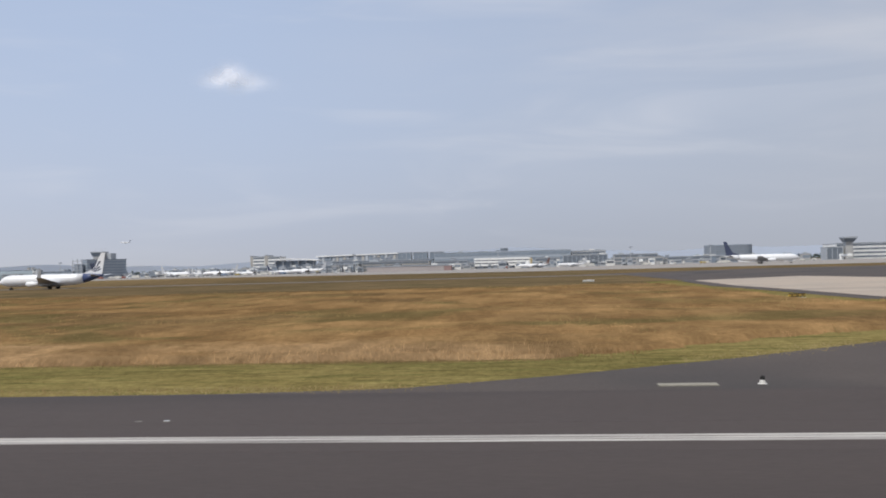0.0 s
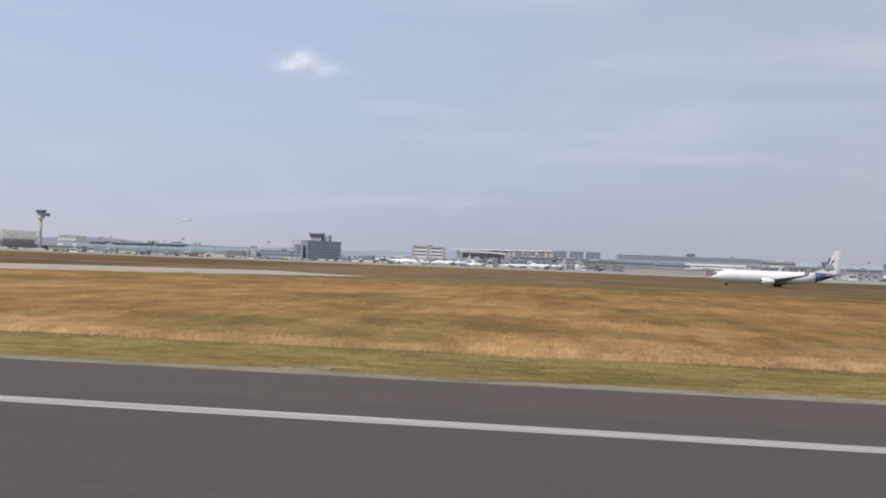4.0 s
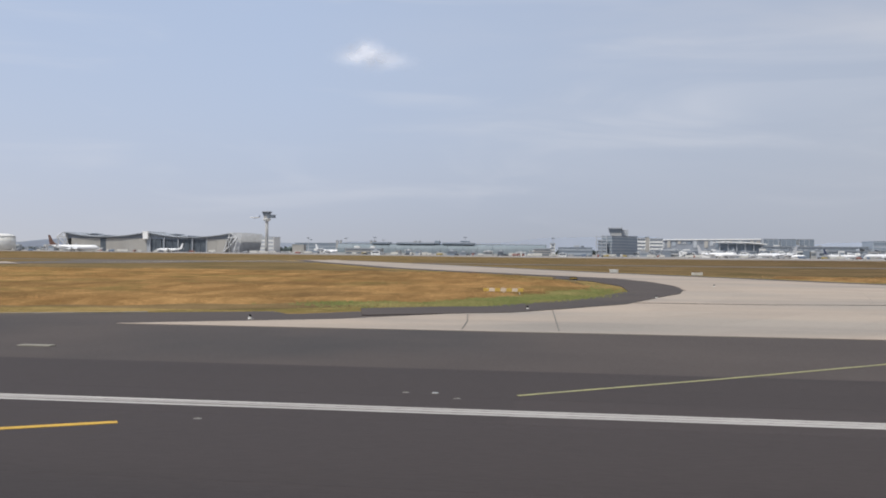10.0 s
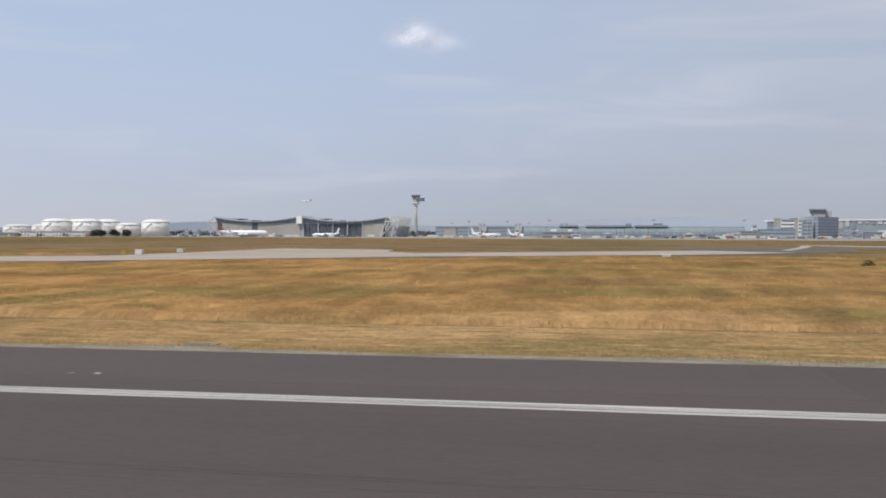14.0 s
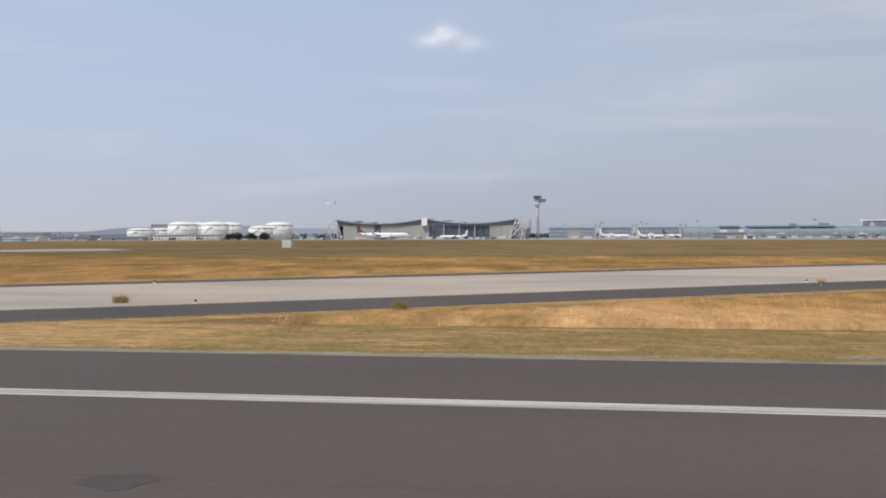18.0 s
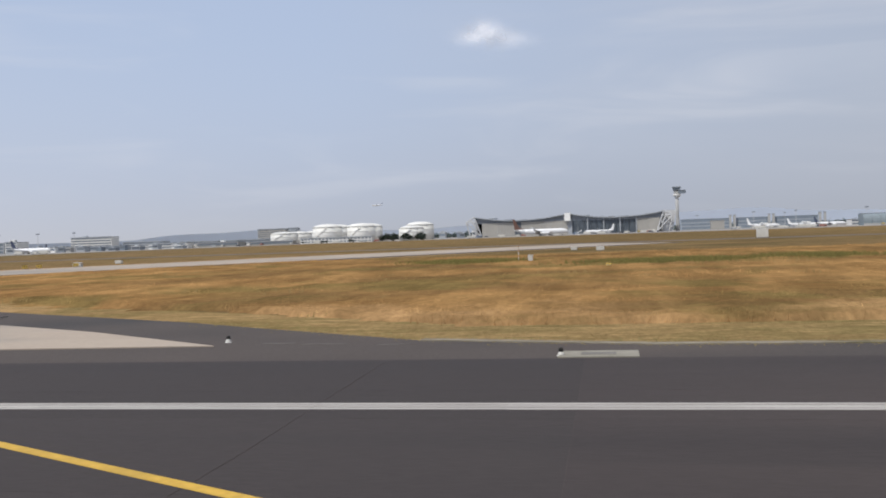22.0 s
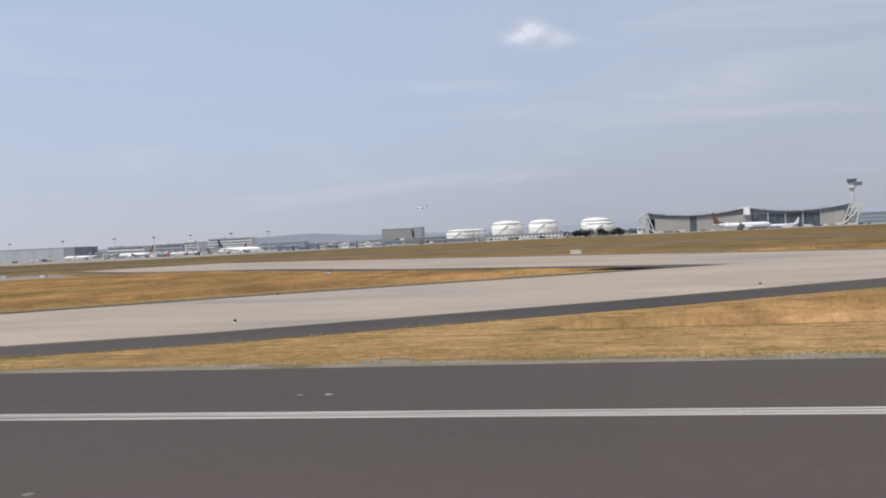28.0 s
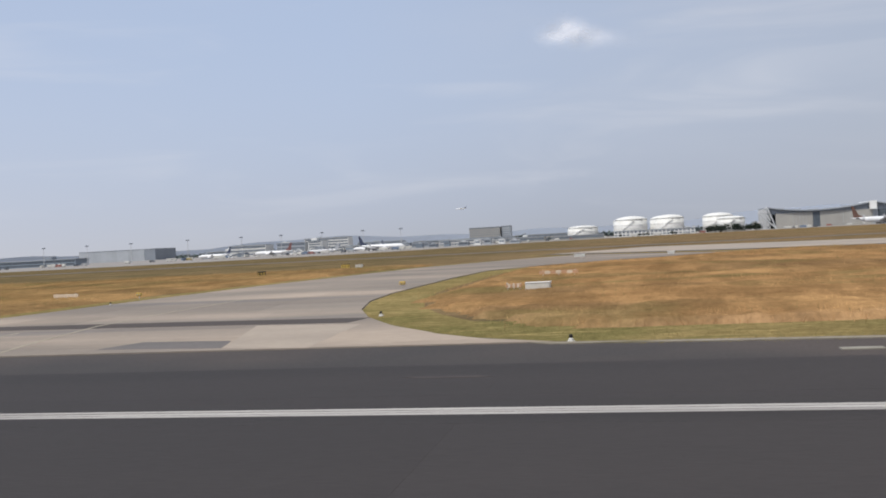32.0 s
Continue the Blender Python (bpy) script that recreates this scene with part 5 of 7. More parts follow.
def taxi_sign(x, y, rz, w=1.5, face=SIGNYEL, ink=INK, label="yellow guidance sign with dark unreadable writing", bars=3, h=0.8):
    t = thing("guidance_sign", label, "sign", x, y, rz=rz, group="guidance signs on the field")
    part("panel", rbox(-w / 2, w / 2, -0.12, 0.12, 0.25, 0.25 + h, 0.03), face, t)
    part("frame", join(rbox(-w / 2 - 0.04, w / 2 + 0.04, -0.14, 0.14, 0.25 + h, 0.31 + h, 0.01), rbox(-w / 2 - 0.04, w / 2 + 0.04, -0.14, 0.14, 0.19, 0.25, 0.01)), BLACK, t)
    for sx in (-0.36, 0.36):
        part("leg", rod((w * sx, 0, 0), (w * sx, 0, 0.22), 0.04), STEEL, t)
    for i in range(bars):
        bx = -w * 0.34 + i * w * 0.68 / max(1, bars - 1)
        for s in (-1, 1):
            part("writing_bar", box(bx - w * 0.07, bx + w * 0.07, *sorted((s * 0.122, s * 0.128)), 0.25 + h * 0.25, 0.25 + h * 0.75), ink, t)
    part("plinth", rbox(-w / 2, w / 2, -0.3, 0.3, -0.1, 0.06, 0.02, 1), PAD, t)


taxi_sign(-60, 51.2, 22, 1.25, h=0.62)
taxi_sign(-800.5, 54, 100, 1.6, SIGNYEL, INK, "faded yellow guidance sign seen edge-on", 3, 0.55)
YB = "black guidance sign with a yellow border of writing"
for q in ((-556, 124.6, 20, 2.2, SIGNYEL, INK, "low yellow guidance sign beside the taxiway", 3, 0.5), (-531, 101, -20, 0.7, SIGNYEL, INK, "small yellow guidance sign beside a light", 2, 0.45), (-487, 165.5, 30, 1.4), (-673, 160, -30, 1.4, BLACK, SIGNYEL, YB, 3, 0.4), (-570, 131, 0, 2.0), (-1767, 171, 0, 1.7, BLACK, SIGNYEL, YB), (-1448, 214, 0, 1.6), (-1440, 218, 0, 1.6), (-1760, 203.5, 0, 2.0), (-1009, 198, 0, 1.2), (-1450, 211, 10, 1.4), (27, 117, 30, 2.6, SIGNYEL, INK, "low faded yellow guidance sign in the grass", 3, 0.3), (-1593.5, 138, 0, 1.1, PANELW, INK, "small weathered pale sign in the grass", 2, 0.6)):
    taxi_sign(*q)


def cabinet(x, y, w, h, d=1.0, label="white equipment cabinet standing in the grass"):
    t = thing("equipment_cabinet", label, "cabinet", x, y, group="white cabinets on the field")
    part("body", rbox(-w / 2, w / 2, -d / 2, d / 2, 0.08, h, 0.04), PANELW, t)
    part("roof", rbox(-w / 2 - 0.06, w / 2 + 0.06, -d / 2 - 0.06, d / 2 + 0.06, h, h + 0.07, 0.02), OFFWHITE, t)
    part("plinth", rbox(-w / 2 - 0.1, w / 2 + 0.1, -d / 2 - 0.1, d / 2 + 0.1, -0.1, 0.09, 0.02), PAD, t)
    for s in (-1, 1):
        part("door", rbox(s * w * 0.24 - w * 0.22, s * w * 0.24 + w * 0.22, -d / 2 - 0.03, -d / 2 + 0.01, 0.16, h - 0.08, 0.01), PANELW, t)


for q in ((-1480, 83, 1.9, 1.0), (-1262, 114, 1.5, 1.35), (-1241, 382, 4.2, 3.4, 3.0), (-1702.1, 84.4, 2.3, 0.85), (-465, 215, 1.8, 0.9), (-645, 212, 2.4, 0.6), (-1008, 226, 1.8, 0.9), (-885, 196, 1.8, 0.8), (-1005, 198, 1.8, 1.2), (-1445, 248, 2.0, 0.9), (-1304, 232, 2.0, 0.9), (-1558.6, 223.9, 2.6, 1.0), (-1706, 211, 2.4, 0.7), (-1686, 199, 1.4, 0.7), (-1757, 204.6, 1.6, 0.8), (-663, 228, 2.0, 0.8), (8, 243, 3.0, 0.45), (-1315, 154, 0.8, 1.2), (-1311, 244, 1.6, 0.8), (-1442, 222, 2.4, 1.1)):
    cabinet(*q)


def barrier(x, y, w=4.2, rz=0, tones=(ORANGE, PEACH)):
    t = thing("low_barrier", "low faded orange slatted marker board on short posts", "barrier", x, y, rz=rz, group="marker boards on the field")
    n = 7
    for i in range(n):
        part("board", rbox(-w / 2 + i * w / n, -w / 2 + (i + 1) * w / n - 0.02, -0.05, 0.05, 0.46, 0.84, 0.01, 1), tones[i % 2], t)
    for s in (-0.4, 0, 0.4):
        part("post", rod((w * s, 0.08, -0.05), (w * s, 0.08, 0.9), 0.05), PANELW, t)


for q in ((-1702.6, 113, 4.8), (-681, 102.5, 4.6, 0, (SIGNYEL, PEACH)), (-1766, 105.5, 3.6, 0, (PEACH, PEACH)), (-1704.4, 84.6, 1.5)):
    barrier(*q)


def wind_mast(x, y):
    t = thing("marker_mast", "thin red and white banded mast beside the cabinet", "mast", x, y)
    for i in range(6):
        part("band", rod((0, 0, i * 0.45), (0, 0, i * 0.45 + 0.45), 0.07), ORANGE if i % 2 == 0 else PANELW, t)
    part("lamp", turned([(0.09, 2.7), (0.12, 2.76), (0.1, 2.88), (0.0, 2.9)], 10), ORANGE, t)


wind_mast(-1263.4, 114)
wind_mast(-1317, 154)
for q in ((-1720, 103), (-1754, 103), (-1089, 92), (-1302, 120)):
    t = thing("guard_light", "small yellow runway guard light on a stub post", "light", *q, group="yellow guard lights")
    part("post", rod((0, 0, -0.05), (0, 0, 0.35), 0.06), STEEL, t)
    part("housing", rbox(-0.35, 0.35, -0.14, 0.14, 0.35, 0.75, 0.05), SIGNYEL, t)
    for s in (-0.17, 0.17):
        part("lamp", turned([(0.11, 0.0), (0.11, 0.06), (0.0, 0.08)], 10), LENS, t, at=(s, -0.14, 0.5))

# ---- aircraft ----
def airliner(length, x, y, rz, label, fin_mat=WHITE, cone_mat=WHITE, engines=2, winglet=True, z=0.0, gear=True, mark=False, group="airliners on the apron", fat=0.0478):
    """Nose towards -x; the origin lies under the middle of the fuselage."""
    L, r = length, length * fat
    zc = r * (1.5 if mark else 1.72)
    t = thing("airliner", label, "aircraft", x, y, z, rz, group)
    prof = [(0.0, 0.03, -0.28), (0.012, 0.26, -0.24), (0.03, 0.48, -0.16), (0.06, 0.74, -0.07), (0.095, 0.92, -0.02), (0.13, 1, 0), (0.4, 1, 0), (0.64, 1, 0), (0.74, 0.93, 0.07), (0.82, 0.78, 0.2)]
    tail = [(0.82, 0.78, 0.2), (0.88, 0.6, 0.34), (0.94, 0.38, 0.5), (0.985, 0.18, 0.64), (1.0, 0.07, 0.7)]

    def ring(s, f, dz):
        return [((s - 0.5) * L, r * f * math.cos(2 * math.pi * j / 18), zc + r * dz + r * f * math.sin(2 * math.pi * j / 18)) for j in range(18)]

    part("fuselage", loft([ring(*p) for p in prof]), WHITE, t, smooth=True)
    part("tail_cone", loft([ring(*p) for p in tail]), cone_mat, t, smooth=True)
    part("belly", loft([[(px_, r * w * math.cos(a), zc - r * 0.62 + r * h * math.sin(a)) for a in (2 * math.pi * j / 12 for j in range(12))] for px_, w, h in ((-0.14 * L, 0.3, 0.2), (-0.08 * L, 0.8, 0.5), (0.08 * L, 0.85, 0.52), (0.15 * L, 0.3, 0.2))]), GREYMET if mark else WHITE, t, smooth=True)
    part("cockpit_window", join(*[box(-0.487 * L + 0.012 * L * i, -0.478 * L + 0.012 * L * i, -r * (0.36 + 0.12 * i), r * (0.36 + 0.12 * i), zc + r * (0.16 + 0.12 * i), zc + r * (0.30 + 0.12 * i)) for i in range(2)]), DARKGLASS, t, "dark cockpit glazing")

    def wing(rootx, chord, tipx, tipc, yr, yt, zr, zt, th):
        sec = lambda cx, c, yy, zz, h: [(cx, yy, zz), (cx + c * 0.3, yy, zz + h), (cx + c, yy, zz + h * 0.1), (cx + c * 0.4, yy, zz - h * 0.5)]  # noqa: E731
        return loft([sec(rootx, chord, yr, zr, th), sec((rootx + tipx) / 2 + chord * 0.02, (chord + tipc) / 2 * 0.9, (yr + yt) / 2, (zr + zt) / 2, th * 0.65), sec(tipx, tipc, yt, zt, th * 0.3)])

    for s in (-1, 1):
        part("wing", wing(-0.10 * L, 0.20 * L, 0.115 * L, 0.05 * L, s * r * 0.6, s * 0.44 * L, zc - r * 0.55, zc + r * 0.45, r * 0.32), GREYMET, t)
        if winglet:
            part("winglet", loft([[(0.12 * L, s * 0.44 * L, zc + r * 0.45), (0.16 * L, s * 0.44 * L, zc + r * 0.45), (0.14 * L, s * 0.438 * L, zc + r * 0.5)], [(0.155 * L, s * 0.457 * L, zc + r * 1.75), (0.175 * L, s * 0.457 * L, zc + r * 1.75), (0.165 * L, s * 0.455 * L, zc + r * 1.76)]]), GREYMET, t)
        part("tailplane", wing(0.39 * L, 0.085 * L, 0.465 * L, 0.035 * L, s * r * 0.3, s * 0.18 * L, zc + r * 0.5, zc + r * 0.8, r * 0.12), GREYMET, t)
        for e in range(engines // 2):
            ex, ey = (-0.135 + 0.075 * e) * L, s * (0.155 + 0.12 * e) * L
            ez, er = zc - r * 0.62, r * (0.5 if engines == 2 else 0.42)
            nac = part("engine", loft([[(ex + dx * L, ey + er * f * math.cos(2 * math.pi * j / 14), ez + er * f * math.sin(2 * math.pi * j / 14)) for j in range(14)] for dx, f in ((0, 0.86), (0.008, 1.0), (0.05, 1.02), (0.085, 0.8), (0.105, 0.5))]), WHITE, t, smooth=True)
            part("intake", loft([[(ex + dx * L, ey + er * f * math.cos(2 * math.pi * j / 14), ez + er * f * math.sin(2 * math.pi * j / 14)) for j in range(14)] for dx, f in ((-0.0004, 0.84), (0.002, 0.8))]), BLACK, nac, "dark fan intake")
            part("pylon", panel([(ex + 0.03 * L, ez + er * 0.9), (ex + 0.11 * L, ez + er * 1.1), (ex + 0.13 * L, zc - r * 0.2), (ex + 0.06 * L, zc - r * 0.2)], ey - 0.1 * r, ey + 0.1 * r), GREYMET, t)
    finz = zc + 0.235 * L
    fin = [(0.30 * L, zc + r * 0.9), (0.40 * L, zc + r * 1.7), (0.485 * L, finz), (0.522 * L, finz), (0.487 * L, zc + r * 0.75)]
    tailfin = part("tail_fin", panel(fin, -0.07 * r, 0.07 * r), fin_mat, t)
    if mark:
        # dark rays that spread from the fin's foot, drawn as plain bars
        for a in (22, 38, 54, 70, 86, 102):
            d = Vector((math.cos(radians(a)), 0, math.sin(radians(a))))
            o = Vector((0.40 * L, 0, zc + r * 1.1))
            n = Vector((-d.z, 0, d.x))
            e = 0.125 * L if 40 < a < 75 else 0.085 * L
            for sy in (-1, 1):
                q = [o + d * 0.018 * L - n * 0.002 * L, o + d * e - n * 0.007 * L, o + d * e + n * 0.007 * L, o + d * 0.018 * L + n * 0.002 * L]
                part("emblem_bar", panel([(p.x, p.z) for p in q], *sorted((sy * 0.071 * r, sy * 0.08 * r))), NAVY, tailfin)
    if gear:
        for gx_, gy_, wr in ((-0.38 * L, 0, 0.17), (0.03 * L, -0.07 * L, 0.26), (0.03 * L, 0.07 * L, 0.26)):
            leg = part("landing_gear", rod((gx_, gy_, zc - r * 0.6), (gx_, gy_, wr * r), r * 0.07), GREYMET, t)
            for s in (-0.22, 0.22):
                part("wheel", rod((gx_, gy_ + s * r - 0.09 * r, wr * r), (gx_, gy_ + s * r + 0.09 * r, wr * r), wr * r, 14), TYRE, leg)
    return t


airliner(46, -207, 358, 0, "white twinjet with blue tail cone and dark rayed fin, taxiing", WHITE, BLUE, mark=True, group="taxiing airliners", fat=0.053)
airliner(64, 192, 829, 180, "white long twinjet with navy fin behind the grass", NAVY, WHITE, winglet=False, group="taxiing airliners")
airliner(74, -1390, 1229, 187, "white four-engined jet with yellow fin before the hangar", SUNTAIL, WHITE, 4, group="aircraft at the hangar")
airliner(44, -1315, 1382, 0, "white twinjet parked at the hangar doors", WHITE, WHITE, group="aircraft at the hangar")
GATE = "airliners at the terminal gates"
airliner(50, -492, 1180, 160, "white airliner parked at a terminal gate", GREYMET, WHITE, 4, group=GATE)
airliner(38, -458, 1190, 215, "white airliner with pale fin at a gate", GREYMET, WHITE, group=GATE)
airliner(48, -425, 1165, 0, "white long airliner parked before the terminal", GREYMET, WHITE, group=GATE)
airliner(36, -402, 1190, 160, "small white airliner at a gate", GREYMET, WHITE, group=GATE)
airliner(40, -345, 1180, 180, "white airliner with navy fin at a gate", NAVY, WHITE, group=GATE)
airliner(48, -303, 1150, 0, "long white airliner parked before the terminal", GREYMET, WHITE, group=GATE)
airliner(40, -12, 1150, 0, "white airliner with yellow fin at a gate", SUNTAIL, WHITE, group=GATE)
airliner(38, 36, 1165, 10, "white airliner at a gate under the terminal", GREYMET, WHITE, group=GATE)
airliner(66, 470, 1200, 170, "white airliner at the far pier", WHITE, WHITE, group=GATE)
HANG = "airliners before the dark pier"
airliner(48, -1068, 1450, 180, "white airliner parked before the dark pier", WHITE, WHITE, group=HANG)
airliner(42, -1012, 1450, 170, "white airliner with pale fin by the dark pier", WHITE, WHITE, group=HANG)
airliner(46, -972, 1450, 180, "white airliner with navy fin by the dark pier", NAVY, WHITE, group=HANG)
LEFT = "airliners on the cargo apron"
for q in ((40, -2163, 955, 0, "white airliner with dark fin on the cargo apron", NAVY), (44, -2094, 960, 0, "long white airliner with a red fin on the cargo apron", REDTAIL), (34, -2036, 965, 20, "white airliner on the cargo apron", GREYMET), (52, -1966, 960, 180, "long white airliner with a dark fin on the apron", NAVY), (36, -1998, 1010, 0, "white airliner with dark fin behind another", NAVY), (46, -2128, 1350, 180, "white airliner parked near a low terminal", GREYMET)):
    airliner(q[0], q[1], q[2], q[3], q[4], q[5], WHITE, group=LEFT)
airliner(72, -2840, 6000, 4, "small far airliner on its landing approach in the sky", NAVY, WHITE, winglet=False, z=220, gear=True, group="flying airliner")

# ---- buildings ----
def building(name, label, x0, x1, y0, depth, h, floors=3, wall=OFFWHITE, glass=DARKGLASS, roof=ROOFG, style="bands", bay=6.0, plant=0, group="terminal buildings", z0=0.0, cat="building"):
    cx = (x0 + x1) / 2
    t = thing(name, label, cat, cx, y0, group=group)
    w = (x1 - x0) / 2
    part("wall", box(-w, w, 0, depth, z0 - 0.3, h), wall, t)
    part("roof", join(box(-w - 0.5, w + 0.5, -0.5, depth + 0.5, h, h + 0.5), box(-w - 0.5, w + 0.5, -0.5, 0.1, h + 0.5, h + 0.9)), roof, t)
    fh = (h - z0) / floors
    for i in range(floors):
        za, zb = z0 + fh * (i + 0.36), z0 + fh * (i + 0.84)
        if style == "bands":
            part("window_band", box(-w + 0.8, w - 0.8, -0.18, 0.3, za, zb), glass, t)
            part("sill", box(-w + 0.5, w - 0.5, -0.4, 0.1, za - 0.3, za), wall, t)
        elif style == "windows":
            n = max(2, int(2 * w / bay))
            pane = mesh_of("window", join(box(-bay * 0.34, bay * 0.34, -0.18, 0.2, za, zb)), glass)
            for j in range(n):
                part("window", pane, None, t, at=(-w + (j + 0.5) * 2 * w / n, 0, 0))
    if style == "fins":
        n = max(3, int(2 * w / bay))
        part("glazing", box(-w + 0.5, w - 0.5, -0.2, 0.2, z0 + 0.8, h - 1.0), glass, t)
        fin = mesh_of("mullion", box(-0.35, 0.35, -0.9, -0.1, z0, h), wall)
        for j in range(n + 1):
            part("mullion", fin, None, t, at=(-w + j * 2 * w / n, 0, 0))
    for k in range(plant):
        px_ = R.uniform(-w * 0.8, w * 0.8)
        pw = R.uniform(2, 5)
        part("roof_plant", rbox(px_ - pw, px_ + pw, depth * 0.3, depth * 0.3 + 6, h + 0.5, h + R.uniform(2.0, 3.6), 0.2, 1), R.choice((CLAD, DARKCLAD, OFFWHITE)), t)
    return t


# the old control building, whose long side looks to the south-east
t = thing("old_control_building", "grey clad control building with a dark glass cab", "control building", -615, 1210, group="control towers")
FOOT = [(-21, -7), (-8, -19), (27, 25), (13, 37)]
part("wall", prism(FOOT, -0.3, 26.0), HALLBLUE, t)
for i in range(6):
    part("window_band", prism([(px_ * 1.012, py_ * 1.012) for px_, py_ in FOOT], 3.2 + 3.9 * i, 4.6 + 3.9 * i), SLATE, t)
part("roof", prism([(px_ * 1.03, py_ * 1.03) for px_, py_ in FOOT], 26.0, 27.4), DARKCLAD, t)
part("tower_shaft", box(-9, 5, 0, 12, 27, 31.5), BARECON, t)
part("cab", loft([[(-10, -0.5, 31.5), (5, -0.5, 31.5), (5, 12.5, 31.5), (-10, 12.5, 31.5)], [(-11.5, -2, 36.6), (6, -2, 36.6), (6, 14, 36.6), (-11.5, 14, 36.6)]]), DARKGLASS, t)
part("cab_roof", box(-12, 6.6, -2.6, 14.6, 36.6, 38.0), ROOFG, t)
part("upper_block", box(6, 14, 6, 22, 27, 35.6), CLAD, t)
for s_ in (-9, 0, 5):
    part("antenna", rod((s_, 7, 38), (s_, 7, 43), 0.16, 6), STEEL, t)
part("stair_tower", box(-26, -15, -20, -13, -0.3, 21), HALLBLUE, t)
for i in range(6):
    part("landing", box(-28, -14.4, -21, -20, 3.0 + 4.4 * i, 3.9 + 4.4 * i), CLAD, t, "pale landing edge")
for sx_ in (-28, -21, -14.8):
    part("stair_post", box(sx_ - 0.4, sx_ + 0.4, -21.4, -20.6, -0.3, 28), CLAD, t)

# the tall control tower
t = thing("control_tower", "slender concrete control tower with two stacked dark cabs", "control tower", -1192, 1495, group="control towers")
part("shaft", turned([(3.6, -0.3), (2.9, 6), (2.6, 30), (2.6, 53)], 20), BARECON, t, smooth=True)
part("collar", turned([(2.6, 52.5), (6.4, 56.5), (6.4, 58.4), (3, 58.8)], 20), OFFWHITE, t)
part("lower_cab", box(1.5, 13.5, -5, 6, 59.4, 64.0), DARKGLASS, t)
part("lower_cab_roof", box(1, 14, -5.6, 6.6, 64.0, 64.9), ROOFG, t)
part("neck", box(-4.5, 4, -4, 4, 57.8, 64.2), BARECON, t)
part("upper_cab", loft([[(-5, -5, 64.2), (4.5, -5, 64.2), (4.5, 5, 64.2), (-5, 5, 64.2)], [(-6.6, -6.4, 69.0), (6.2, -6.4, 69.0), (6.2, 6.4, 69.0), (-6.6, 6.4, 69.0)]]), DARKGLASS, t)
part("upper_cab_roof", box(-7.2, 6.8, -7, 7, 69.0, 70.4), ROOFG, t)
part("mast", rod((0, 0, 70), (0, 0, 75), 0.2, 6), STEEL, t)

# the hangar with two hanging roofs
t = thing("aircraft_hangar", "wide beige hangar with two sagging hanging roofs", "hangar", -1362, 1399, group="hangars")


def sag(u):
    return 24.6 + 6.9 * (2 * u - 1) ** 2


for xa, xb in ((-143, -5), (5, 143)):
    n = 16
    top = [(xa + (xb - xa) * i / n, sag(i / n)) for i in range(n + 1)]
    part("hanging_roof", panel(top + [(px_, pz - 1.3) for px_, pz in reversed(top)], -4, 102), ROOFG, t, "grey curved hanging roof")
    part("upper_wall", panel([(px_, pz - 1.2) for px_, pz in top] + [(xb, 20.5), (xa, 20.5)], 0.6, 1.4), DARKCLAD, t)
    for k in range(5):
        part("roof_light", box(xa + 18 + 24 * k, xa + 28 + 24 * k, 30, 70, sag((18 + 24 * k) / 138), sag((18 + 24 * k) / 138) + 1.6), CLAD, t)
for xa, xb, m in ((-132, -108, BEIGE), (-108, -81, BEIGE), (-81, -71, HANGARGLASS), (-71, -36, BEIGE), (-36, 0, BEIGE), (102, 120, BEIGE), (120, 137, BEIGE)):
    part("door_leaf", box(xa + 0.1, xb - 0.1, -0.4, 0.6, -0.3, 21.5), m, t)
for i in range(10):
    xa = 6 + i * 9.6
    part("glass_door", box(xa, xa + 9.0, 0.8, 1.4, -0.3, 20.6), HANGARGLASS, t, "tall glazed hangar door")
for i in range(5):
    part("column", box(5 + i * 24.2, 6.6 + i * 24.2, -1.2, 1.0, -0.3, 24), CLAD, t)
part("centre_block", box(-4.5, 4.5, -6, 60, 21, 33.0), WALLW, t, "pale block between the two roofs")
part("centre_wall", box(-5, 5, 0, 60, -0.3, 24), CLAD, t)
for k in range(9):
    part("door_gap", box(*((-108.15 + 4.5 * k, -107.85 + 4.5 * k) if k < 5 else (-62 + 4.5 * k, -61.7 + 4.5 * k)), -0.46, -0.3, 1, 20), CLAD, t)
part("rear_wall", box(-143, 143, 99, 101, -0.3, 26), CLAD, t)
for s in (-1, 1):
    part("side_wall", box(*sorted((s * 139, s * 141)), 0, 100, -0.3, 28), BARECON, t)
    for i in range(11):
        yy = 4 + i * 9.4
        part("buttress", loft([[(s * 141, yy, -0.3), (s * 156, yy, -0.3), (s * 156, yy + 1.6, -0.3), (s * 141, yy + 1.6, -0.3)], [(s * 141, yy, 32), (s * 162, yy, 32), (s * 162, yy + 1.6, 32), (s * 141, yy + 1.6, 32)]]) if s > 0 else box(-143.5, -141, yy, yy + 1.6, -0.3, 30), STEEL, t, "pale sloping rib")
    for a, b in (((143, 30.5), (132, -0.2)), ((156, 24), (132, -0.2)), ((143, 31.5), (156, 24)), ((140, 24), (156, 24)), ((149, 28), (140, 12)), ((156, 24), (150, 0))):
        part("truss_member", rod((s * a[0], -3, a[1]), (s * b[0], -3, b[1]), 1.0, 8), STEEL, t)
building("workshop", "pale workshop block behind the hangar", -1300, -1262, 1740, 40, 30, 4, OFFWHITE, CLAD, group="hangars")

